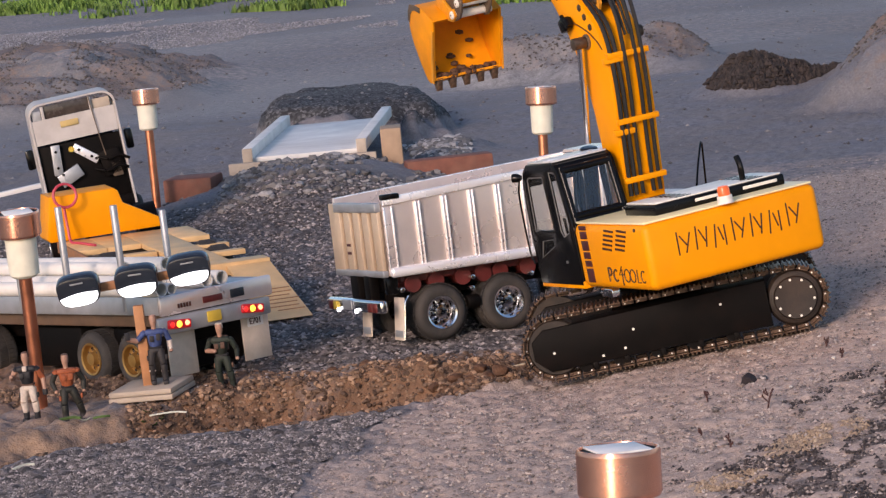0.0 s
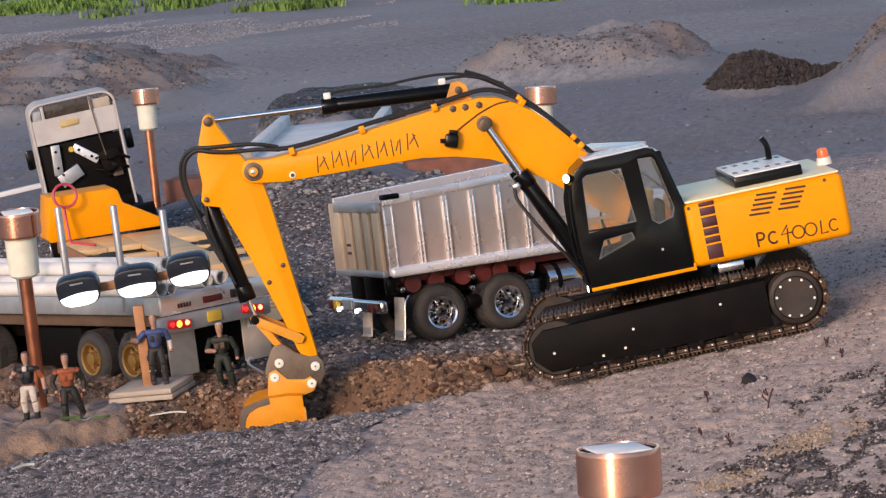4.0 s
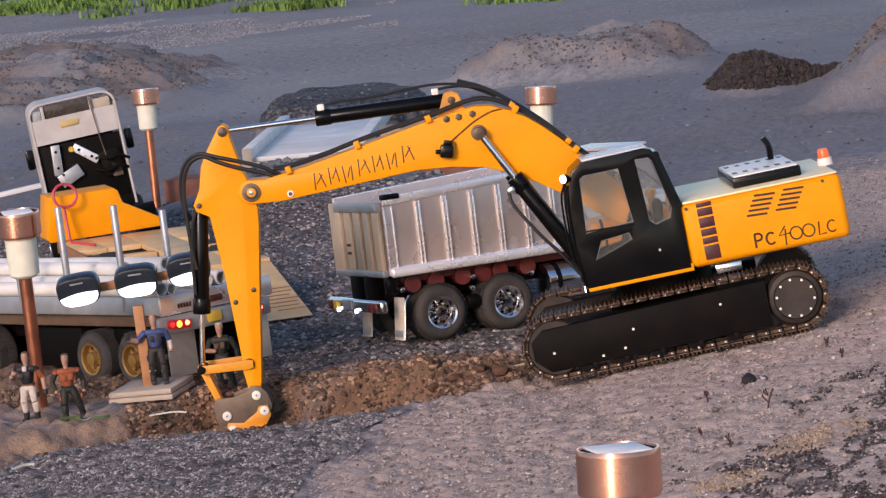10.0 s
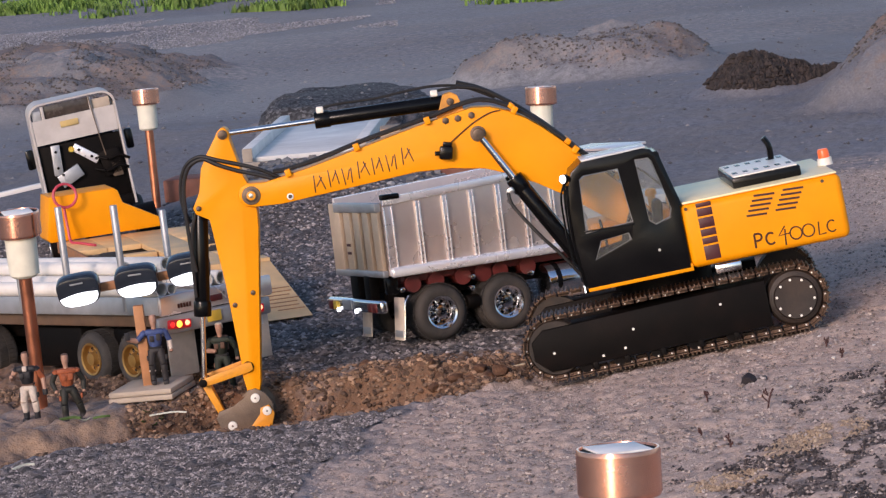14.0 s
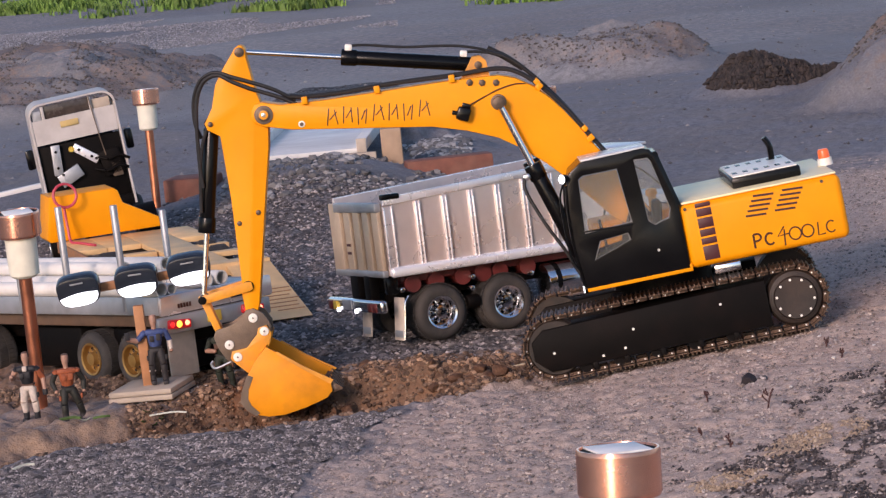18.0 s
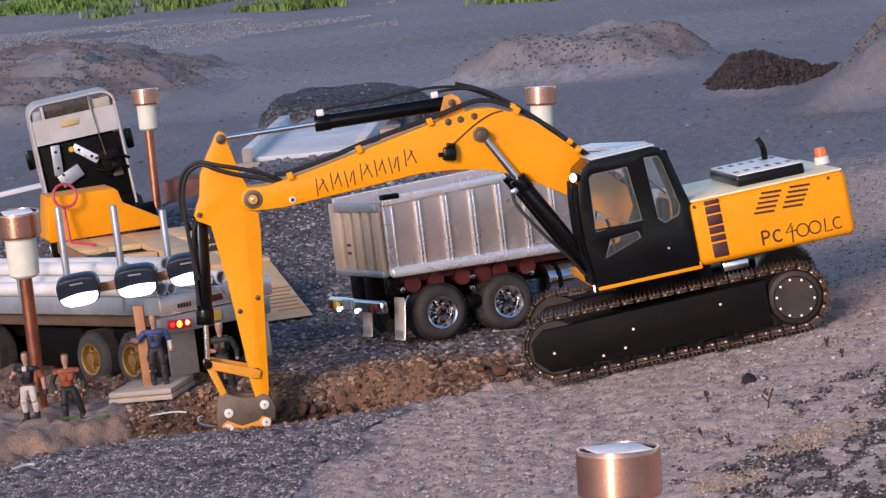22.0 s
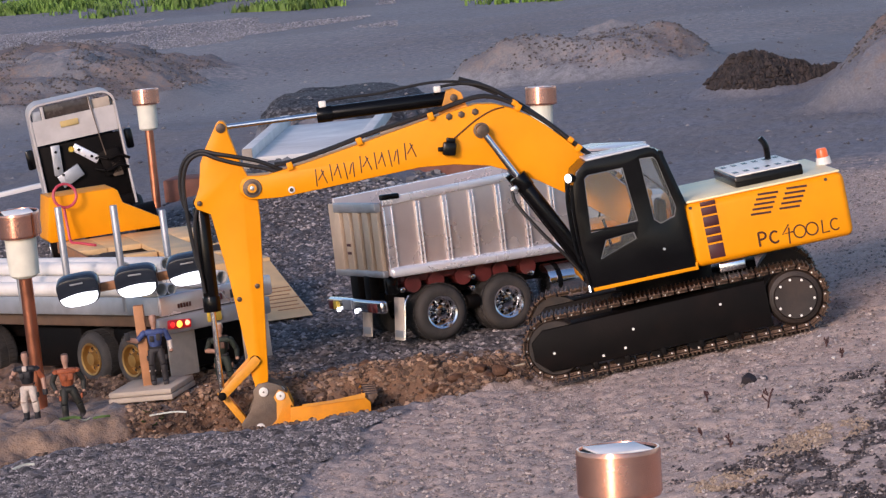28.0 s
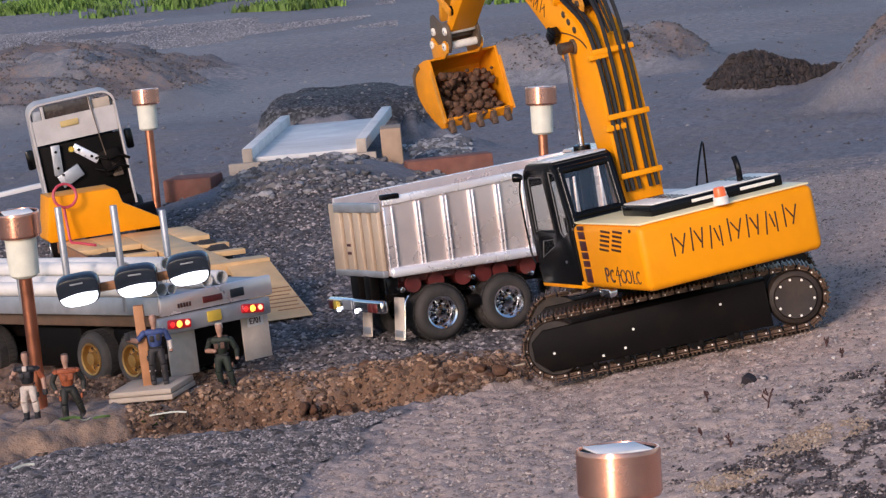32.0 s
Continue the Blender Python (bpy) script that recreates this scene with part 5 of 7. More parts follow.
neck = plate([(0, 0.066), (0.205, 0.060), (0.210, 0.066), (0.200, 0.143), (0.080, 0.146), (0.073, 0.141), (0.066, 0.118), (0.002, 0.084)], 0.0, 0.09, bev=0.002, m=shift(0.60, 0.052, 0.010) @ Matrix(((0, 1, 0, 0), (1, 0, 0, 0), (0, 0, 1, 0), (0, 0, 0, 1))))
part("gooseneck", neck, YELLOW, low, "orange-yellow gooseneck of the low loader")
ring = hose([(0.58 + 0.004 * math.sin(a), 0.226 + 0.021 * math.cos(a), 0.155 + 0.021 * math.sin(a)) for a in (k * math.pi / 8 for k in range(17))], 0.0026, 2)
hose([(0.58, 0.230, 0.134), (0.578, 0.229, 0.115), (0.574, 0.228, 0.095), (0.565, 0.226, 0.072), (0.53, 0.215, 0.0715), (0.47, 0.20, 0.0715)], 0.0026, bm=ring)
pinkhose = link("air_hose", ring, PINK)
pinkhose.matrix_basis = LOW
tagged(pinkhose, "coiled pink air hose on the low loader's gooseneck", "hose")

TRACTOR = shift(-0.668, 5.82, -0.004) @ turn(100, "Z") @ turn(-6.5, "X")
tractor = thing("truck_tractor", TRACTOR, "white model truck tractor seen from behind with open dark cab back", "truck")
CABW, CZ0, CZ1 = 0.174, 0.075, 0.306
SIDE = [(0.0, CZ0), (0.15, CZ0), (0.16, 0.15), (0.148, 0.22), (0.12, CZ1 - 0.008), (0.105, CZ1), (0.012, CZ1), (0.0, CZ1 - 0.012)]
SW = [(0.05, 0.16), (0.14, 0.165), (0.125, 0.225), (0.05, 0.225)]
SIDE_LOW = [(0.0, CZ0), (0.15, CZ0), (0.16, 0.15), (0.148, 0.22), (0.124, 0.279), (0.0, 0.279)]
for y in (-CABW / 2, CABW / 2 - 0.005):
    part("cab_side", plate(SIDE_LOW, y, y + 0.005, (SW,), bev=0.0016), OFF_WHITE, tractor)
SWAP = Matrix(((0, 1, 0, 0), (1, 0, 0, 0), (0, 0, 1, 0), (0, 0, 0, 1)))


def shoulder(half, r, base):
    """The cab's cross-section from one side over the rounded roof corners to the other."""
    return [(half, base)] + arc(half - r, CZ1 - r, r, r, 0, 90, 8) + arc(-half + r, CZ1 - r, r, r, 90, 180, 8) + [(-half, base)]


part("cab_roof", plate(shoulder(CABW / 2, 0.026, 0.2792) + [(x * 0.962, z - 0.0034 * (z > 0.28)) for x, z in shoulder(CABW / 2, 0.026, 0.2792)[::-1]], 0.0, 0.118, m=SWAP), OFF_WHITE, tractor, "white cab roof with rounded corners")
BACKP = [(-CABW / 2 + 0.0055, 0.225), (CABW / 2 - 0.0055, 0.225), (CABW / 2 - 0.0055, 0.274), (-CABW / 2 + 0.0055, 0.274)]
part("cab_back", plate(BACKP, 0.001, 0.005, m=SWAP), OFF_WHITE, tractor, "white panel across the cab back")
for y, w in ((0.0575, 0.006), (-0.0375, 0.005)):
    part("window_post", box((0.003, y, 0.2865), (0.004, w, 0.026), 0.0008), OFF_WHITE, tractor)
part("window_pane", box((0.009, 0.010, 0.2865), (0.003, 0.100, 0.025), 0.0005), mat("smoky_window", (0.045, 0.034, 0.030), 0.25, vary=0.4, scale=40, dirt=(0.16, 0.13, 0.11), dirt_amount=0.35, bump=0.02), tractor, "smoky brown rear window")
part("corner_pane", box((0.008, 0.070, 0.283), (0.002, 0.018, 0.019), 0.0006), ALU_DULL, tractor)
part("corner_pane", box((0.008, -0.058, 0.283), (0.002, 0.036, 0.019), 0.0006), OLD_BOARD, tractor, "dusty tan corner pane")
part("wire", hose([(-0.002, -0.036, 0.300), (-0.004, -0.039, 0.255), (-0.003, -0.042, 0.215), (-0.004, -0.046, 0.180)], 0.0010), BROWN_STEEL, tractor)
part("maker_badge", box((-0.001, 0.01, 0.258), (0.002, 0.036, 0.012), 0.0005), mat("faded_yellow_sticker", (0.50, 0.36, 0.14), 0.6, vary=0.15, scale=60, bump=0.03), tractor, "yellow sticker on the cab back")
part("cab_front", box((0.145, 0, 0.12), (0.006, CABW - 0.012, 0.09), 0.002), SOOT, tractor)
part("windscreen", box((0.138, 0, 0.225), (0.003, CABW - 0.02, 0.12), rot=turn(-14, "Y")), DARK_GLASS, tractor)
part("cab_floor", box((0.075, 0, CZ0 + 0.01), (0.15, CABW - 0.012, 0.02), 0.002), SOOT, tractor)
# Black sheet stands in for the shaded interior of the open cab.
part("dark_lining", box((0.012, 0.0, 0.155), (0.006, CABW - 0.012, 0.13), 0.002), SOOT, tractor)
for y, z, w, h, a, m in ((0.050, 0.190, 0.018, 0.060, 4, ALU_DULL), (-0.008, 0.192, 0.056, 0.016, 40, ALU_TRIM), (0.030, 0.155, 0.048, 0.026, -22, ALU_DULL), (-0.055, 0.165, 0.040, 0.05, -8, SOOT), (-0.062, 0.150, 0.020, 0.03, 0, BROWN_STEEL)):
    part("servo_plate", box((0.002, y, z), (0.008, w, h), 0.0015, rot=turn(a, "X")), m, tractor, "metal fitting in the cab")
for y, z in ((0.049, 0.207), (0.051, 0.175), (-0.018, 0.184), (0.004, 0.202), (-0.026, 0.178), (0.044, 0.160)):
    part("plate_hole", rod((-0.002, y, z), (-0.0032, y, z), 0.0028, seg=12), SOOT, tractor)
# Yellow disc painted in for a small brass glint.
part("hose_reel", rod((0.004, 0.018, 0.206), (-0.004, 0.018, 0.206), 0.0055, seg=18), PLATE_YELLOW, tractor)
part("cable", hose([(-0.003, -0.03, 0.18), (-0.008, -0.05, 0.172), (-0.006, -0.07, 0.176), (-0.004, -0.09, 0.165)], 0.003), SOOT, tractor)
part("cable", hose([(-0.003, -0.02, 0.158), (-0.008, -0.045, 0.150), (-0.006, -0.066, 0.156), (-0.004, -0.085, 0.148)], 0.003), SOOT, tractor)
for y in (-CABW / 2 - 0.012, CABW / 2 + 0.012):
    part("wing_mirror", box((0.03, y, 0.2), (0.012, 0.016, 0.04), 0.004), BLACK, tractor, "black wing mirror")
bm = box((-0.12, 0.035, 0.07), (0.30, 0.012, 0.025), 0.002)
box((-0.12, -0.035, 0.07), (0.30, 0.012, 0.025), 0.002, bm=bm)
part("chassis", bm, SOOT, tractor)
part("fifth_wheel", box((-0.17, 0, 0.088), (0.07, 0.07, 0.012), 0.004), SOOT, tractor)
for y in (-0.085, 0.085):
    part("mudguard", lathe([(0.046, -0.02), (0.048, -0.02), (0.048, 0.02), (0.046, 0.02)], 24, shift(-0.17, y, 0.042) @ turn(90, "X")), SOOT, tractor)
for x, y, s, w in ((-0.17, 0.105, 1, 0.042), (-0.17, -0.105, -1, 0.042), (0.09, 0.1, 1, 0.026), (0.09, -0.1, -1, 0.026)):
    wheel("tractor_wheel", x, y, 0.042, s, tractor, w=w)

# ---- solar garden lights ----
def garden_light(x, y, lean_x=0.0, lean_y=0.0, label="copper solar garden light on a copper pole", foot=None, h=0.275):
    z = ground_height(x, y) if foot is None else foot
    t = thing("solar_light", shift(x, y, z) @ turn(lean_x, "Y") @ turn(lean_y, "X"), label, "garden light", "solar garden lights")
    part("pole", rod((0, 0, -0.05), (0, 0, h - 0.088), 0.0092, seg=20), COPPER_POLE, t, "brown-red copper tube")
    part("lens", lathe([(0.0, h - 0.090), (0.0155, h - 0.090), (0.0205, h - 0.086), (0.0215, h - 0.034), (0, h - 0.034)], 32), FROST, t, "frosted white lens")
    c = part("cap", lathe([(0.0, h - 0.035), (0.024, h - 0.035), (0.0285, h - 0.0335), (0.0297, h - 0.031), (0.0297, h - 0.0300), (0.0297, h - 0.0035), (0.0297, h - 0.0025), (0.0288, h), (0.0275, h), (0.0268, h - 0.003), (0.0, h - 0.003)], 64), COPPER, t, "brushed copper cap")
    part("lid", lathe([(0.0, h - 0.0026), (0.0262, h - 0.0026), (0.0262, h - 0.0016), (0.0, h - 0.0016)], 40), SOOT, c)
    part("solar_panel", box((0, 0, h - 0.0008), (0.0385, 0.0385, 0.0016), 0.0004, rot=turn(16, "Z")), SOLAR, c)
    return t


garden_light(-0.566, 3.99, 0, 4, foot=0.0)
garden_light(-0.611, 6.42, 0, -2, foot=-0.012)
garden_light(0.199, 5.55, 2.6, -2, foot=-0.022)
garden_light(0.097, 2.01, 2.2, -2.5, foot=-0.005, label="copper solar garden light close to the camera")

# ---- work lights on a timber post ----
lights = thing("work_light_stand", shift(-0.418, 3.985, 0.0), "three lit black floodlights on a timber post", "floodlight")
part("post", box((0, 0, 0.070), (0.0135, 0.012, 0.12), 0.001, rot=turn(-1.5, "Y")), TIMBER, lights, "orange-brown timber post")
part("cross_bar", box((0.0, 0.014, 0.162), (0.16, 0.006, 0.012), 0.001, rot=turn(-5, "Y")), TIMBER, lights)
for x, z, a in ((-0.078, 0.158, -6), (0.001, 0.163, -3), (0.073, 0.172, -5)):
    m = shift(x, -0.008, z) @ turn(a, "Y") @ turn(14, "X")
    prof = []
    for k in range(40):
        ca, sa = math.cos(k * math.pi / 20), math.sin(k * math.pi / 20)
        prof.append((0.0292 * math.copysign(abs(ca) ** 0.58, ca) * (1 + 0.05 * sa), 0.001 + 0.0208 * math.copysign(abs(sa) ** 0.62, sa)))
    lens = [(x * 0.90, z * 0.90) for x, z in prof if z < -0.0035]
    lens.sort()
    arch = [(0.0258 - 0.0516 * k / 8, -0.0030 + 0.0028 * math.sin(math.pi * k / 8) - 0.0016 * (k / 4 - 1)) for k in range(9)]
    hs = part("lamp_housing", plate(prof, -0.008, 0.018, bev=0.004), DARK_GLASS, lights, "glossy black floodlight housing")
    hs.matrix_basis = m
    part("lamp_lens", plate(lens + arch, -0.0095, -0.0078, bev=0.0006), LAMP_WHITE, hs, "brightly lit white lens")
    part("brand_bar", box((0, -0.0088, 0.014), (0.018, 0.001, 0.0022), 0.0004), ALU_DULL, hs)
base = link("base_board", box((0, 0, -0.004), (0.094, 0.085, 0.007), 0.0012, bm=box((0, 0, 0.004), (0.092, 0.083, 0.007), 0.0012)), OLD_BOARD)
base.matrix_basis = shift(-0.413, 3.985, 0.013) @ turn(-18, "Z") @ turn(-2.5, "Y") @ turn(2, "X")
tagged(base, "double weathered plywood board under the work lights", "board")

# ---- toy figures: each one plain moulded shape ----
SKIN = mat("moulded_skin_plastic", (0.36, 0.20, 0.14), 0.5, vary=0.08, scale=80, bump=0.03)


def cloth(name, c):
    return mat(name, c, 0.65, vary=0.25, scale=180, bump=0.1)


C_BLACK, C_WHITE, C_ORANGE, C_GREEN = cloth("toy_black", (0.010, 0.010, 0.013)), cloth("toy_white", (0.52, 0.44, 0.38)), cloth("toy_orange", (0.30, 0.075, 0.025)), cloth("toy_olive", (0.018, 0.018, 0.014))
C_BLUE, C_GREY, C_BROWN = cloth("toy_blue", (0.040, 0.065, 0.18)), cloth("toy_dark_grey", (0.022, 0.019, 0.020)), cloth("toy_brown", (0.085, 0.040, 0.024))
C_CAMO = mat("toy_camouflage", (0.009, 0.013, 0.009), 0.7, vary=0.7, scale=170, dirt=(0.038, 0.058, 0.040), dirt_amount=0.42, bump=0.1)
HAIR_BLOND = cloth("toy_blond", (0.55, 0.48, 0.38))


def figure(m, colours, label, feet=((0.010, -0.003), (-0.010, 0.0)), arms=(((0.021, 0.002, 0.058), (0.020, -0.004, 0.044)), ((-0.021, 0.002, 0.058), (-0.020, -0.004, 0.044))), extras=()):
    """A standing toy figure about 95 mm high, moulded in one piece."""
    order = ("skin", "shirt", "right_sleeve", "left_sleeve", "right_forearm", "left_forearm", "trousers", "boots", "hair", "belt", "gear")
    mats = [colours.get(k, SKIN) for k in order]
    bm = bmesh.new()

    def add(kind, fn):
        before = set(bm.faces)
        fn()
        for f in set(bm.faces) - before:
            f.material_index = order.index(kind)

    for s, (fx, fy) in zip((1, -1), feet):
        knee = Vector((0.55 * fx + s * 0.0035, fy * 0.5 - 0.0025, 0.0275))
        add("boots", lambda: box((fx, fy - 0.003, 0.003), (0.0075, 0.016, 0.006), 0.002, bm=bm))
        add("boots", lambda: rod((fx, fy + 0.001, 0.004), (fx, fy + 0.001, 0.015), 0.0040, 0.0044, 12, bm=bm))
        add("trousers", lambda: rod((fx, fy + 0.001, 0.013), knee, 0.0042, 0.0049, 12, bm=bm, bev=0.0008))
        add("trousers", lambda: rod(knee, (s * 0.0052, 0, 0.047), 0.0047, 0.0062, 12, bm=bm, bev=0.0008))
        add("gear", lambda: box(knee + Vector((s * 0.0045, 0.001, 0.009)), (0.003, 0.006, 0.007), 0.001, bm=bm))
    add("trousers", lambda: box((0, 0, 0.0465), (0.0185, 0.012, 0.009), 0.004, bm=bm))
    add("belt", lambda: box((0, 0, 0.0512), (0.0180, 0.0118, 0.0030), 0.001, bm=bm))
    add("shirt", lambda: rod((0, 0, 0.052), (0, -0.001, 0.070), 0.0078, 0.0108, 16, bm=bm, bev=0.002))
    add("shirt", lambda: box((0, -0.0005, 0.0715), (0.0265, 0.0115, 0.009), 0.004, bm=bm))
    add("gear", lambda: box((0.0045, -0.0100, 0.0655), (0.006, 0.004, 0.009), 0.001, bm=bm))
    add("gear", lambda: box((-0.0045, -0.0100, 0.0640), (0.006, 0.004, 0.008), 0.001, bm=bm))
    for side, s, (el, hd) in zip(("right", "left"), (1, -1), arms):
        sh, el, hd = Vector((s * 0.0142, 0, 0.0715)), Vector(el), Vector(hd)
        add("shirt", lambda: lathe([(0, -0.0048), (0.0044, -0.002), (0.0046, 0.001), (0, 0.0046)], 12, shift(*sh), bm))
        add(side + "_sleeve", lambda: rod(sh, el, 0.0042, 0.0036, 12, bm=bm))
        add(side + "_forearm", lambda: rod(el, hd, 0.0037, 0.0028, 12, bm=bm))
        add("skin", lambda: lathe([(0, -0.0036), (0.0030, -0.001), (0.0026, 0.002), (0, 0.0036)], 10, shift(*hd), bm))
    add("skin", lambda: rod((0, 0, 0.074), (0, 0, 0.081), 0.0034, 0.0034, 12, bm=bm))
    add("skin", lambda: lathe([(0, -0.0080), (0.0034, -0.0068), (0.0047, -0.002), (0.0050, 0.003), (0.0042, 0.0065), (0, 0.0078)], 16, shift(0, -0.0005, 0.0870), bm))
    add("skin", lambda: box((0, -0.0055, 0.0862), (0.0016, 0.002, 0.003), 0.0005, bm=bm))
    add("hair", lambda: lathe([(0.0053, 0.001), (0.0054, 0.004), (0.0045, 0.0076), (0, 0.0088)], 16, shift(0, 0.0008, 0.0870), bm))
    for kind, c, size in extras:
        add(kind, lambda: box(c, size, 0.0008, bm=bm))
    ob = link("toy_figure", bm, mats[0])
    for k in mats[1:]:
        ob.data.materials.append(k)
    ob.matrix_basis = m
    return tagged(ob, label, "toy figure", "toy figures")


def on_soil(x, y, a):
    return shift(x, y, ground_height(x, y)) @ turn(a, "Z")


# his right is the +x side of each shape
figure(on_soil(-0.570, 3.915, -8), dict(shirt=C_BLACK, right_sleeve=C_ORANGE, trousers=C_WHITE, boots=C_BLACK, hair=C_BROWN, belt=C_BROWN, gear=C_BLACK), "toy figure in black vest and white trousers on soil", ((0.009, -0.002), (-0.007, 0.002)),
       (((0.021, 0.003, 0.058), (0.0235, -0.003, 0.043)), ((-0.021, 0.000, 0.060), (-0.018, -0.012, 0.064))), (("boots", (0.0235, -0.003, 0.040), (0.006, 0.006, 0.008)), ("trousers", (0, -0.0085, 0.0735), (0.006, 0.004, 0.007))))
figure(on_soil(-0.516, 3.905, 12), dict(shirt=C_ORANGE, right_sleeve=C_GREEN, left_sleeve=C_GREEN, right_forearm=C_GREEN, left_forearm=C_GREEN, trousers=C_GREEN, boots=C_GREY, hair=C_BROWN, belt=C_BLACK, gear=C_ORANGE), "toy figure in orange vest and dark trousers on soil", ((0.017, 0.006), (-0.007, -0.006)),
       (((0.022, 0.004, 0.057), (0.021, 0.0, 0.043)), ((-0.020, 0.002, 0.058), (-0.016, -0.006, 0.046))))
figure(shift(-0.401, 3.977, 0.021) @ turn(8, "Z"), dict(shirt=C_BLUE, right_sleeve=C_BLUE, left_sleeve=C_BLUE, right_forearm=C_WHITE, trousers=C_GREY, boots=C_GREY, hair=SKIN, belt=C_BLACK, gear=C_GREY), "toy figure in blue shirt on a plywood board", ((0.009, -0.004), (-0.007, 0.003)),
       (((0.020, 0.002, 0.058), (0.0205, -0.003, 0.045)), ((-0.024, -0.002, 0.062), (-0.036, -0.008, 0.066))), (("right_forearm", (0.009, 0.0, 0.0175), (0.0092, 0.0092, 0.0022)), ("right_forearm", (-0.0075, 0.003, 0.019), (0.0092, 0.0092, 0.0022)), ("belt", (-0.037, -0.009, 0.0705), (0.007, 0.006, 0.010))))
figure(on_soil(-0.317, 4.03, -6), dict(shirt=C_CAMO, right_sleeve=C_CAMO, left_sleeve=C_CAMO, right_forearm=C_CAMO, trousers=C_CAMO, boots=C_CAMO, hair=HAIR_BLOND, belt=C_BLACK, gear=C_BROWN), "toy soldier figure in green camouflage by the trench", ((0.012, -0.002), (-0.005, 0.002)),
       (((0.021, 0.003, 0.057), (0.022, -0.004, 0.045)), ((-0.020, 0.000, 0.058), (-0.007, -0.012, 0.058))), (("gear", (0, 0.0095, 0.066), (0.018, 0.008, 0.020)),))

# ---- toy bridge and its abutments ----
bridge = thing("toy_bridge", shift(-0.285, 6.60, 0.0) @ turn(-3.5, "Z"), "pale wooden model bridge with side rails over gravel", "bridge")
part("bridge_deck", box((0, 0.39, 0.070), (0.262, 0.78, 0.010), 0.001), PALE_BOARD, bridge, "whitewashed bridge deck")
for x in (-0.128, 0.128):
    r = part("side_rail", box((x, 0.40, 0.085), (0.024, 0.84, 0.026), 0.002), PALE_BOARD, bridge, "whitewashed side rail")
    part("rail_end", box((x, -0.022, 0.080), (0.022, 0.004, 0.036), 0.001), OLD_BOARD, r)
block = link("wooden_block", box((0, 0, 0.05), (0.046, 0.10, 0.10), 0.002), mat("brown_timber_block", (0.38, 0.26, 0.17), 0.7, vary=0.15, scale=30, bump=0.15))
block.matrix_basis = shift(-0.092, 6.64, 0.012)
tagged(block, "brown timber block supporting the model bridge", "block")
board = link("abutment_board", box((0, 0, 0.03), (0.33, 0.014, 0.06), 0.001), OLD_BOARD)
board.matrix_basis = shift(-0.292, 6.565, 0.008) @ turn(-3.5, "Z")
tagged(board, "weathered board under the front of the bridge", "board")
for x, y, z, s, a, lab in ((-0.535, 6.52, 0.0, (0.11, 0.10, 0.05), -12, "red-brown brick beside the gravel track"), (0.03, 6.46, 0.0, (0.19, 0.06, 0.05), 8, "long red-brown brick behind the dump truck")):
    bm = box((0, 0, s[2] / 2), s, 0.004)
    o = link("brick", bm, RUST_BRICK)
    o.matrix_basis = shift(x, y, ground_height(x, y) - 0.012) @ turn(a, "Z")
    tagged(o, lab, "brick", "loose bricks")
plank = link("white_plank", box((0, 0, 0.006), (0.16, 0.02, 0.010), 0.001), WHITE)
plank.matrix_basis = shift(-0.90, 6.55, 0.055) @ turn(18, "Z") @ turn(-6, "Y")
tagged(plank, "short white plank lying on gravel", "plank")

# ---- soil in the bucket ----
def clod(seed, size, flat=0.7, sub=2):
    rnd = random.Random(seed)
    bm = bmesh.new()
    bmesh.ops.create_icosphere(bm, subdivisions=sub, radius=size)
    off = Vector((rnd.random() * 9, rnd.random() * 9, seed))
    for v in bm.verts:
        v.co *= 1 + 0.45 * noise.noise(v.co * (0.9 / size) + off) + 0.18 * noise.noise(v.co * (2.6 / size) + off)
        v.co.z *= flat
    return bm


SOIL = mat("damp_brown_soil", (0.10, 0.046, 0.023), 0.85, vary=0.4, scale=90, dirt=(0.15, 0.09, 0.055), dirt_amount=0.4, bump=0.8, grain=260)
load_bm = bmesh.new()
rnd = random.Random(4)
for k in range(420):
    r = 0.003 + 0.0062 * rnd.random() ** 2
    u = 0.042 + 0.055 * rnd.random()
    floor_v = -0.131 + 1.21 * max(0, u - 0.060) + 0.004 + r * 1.5
    v = floor_v + (-0.052 - floor_v) * rnd.random() ** 1.3
    b = clod(k, r, 0.85, 1)
    bmesh.ops.translate(b, verts=b.verts, vec=(u, (0.050 - r * 1.3) * rnd.uniform(-1, 1), min(v, -0.045)))
    me = bpy.data.meshes.new("t")
    b.to_mesh(me)
    b.free()
    load_bm.from_mesh(me)
    bpy.data.meshes.remove(me)
load = link("soil_load", load_bm, SOIL, sharp=60)
tagged(load, "lump of damp brown soil dug from the trench", "soil", kind="stuff")
load2 = new("soil_load", load.data)
tagged(load2, "lump of damp brown soil dug from the trench", "soil", kind="stuff")

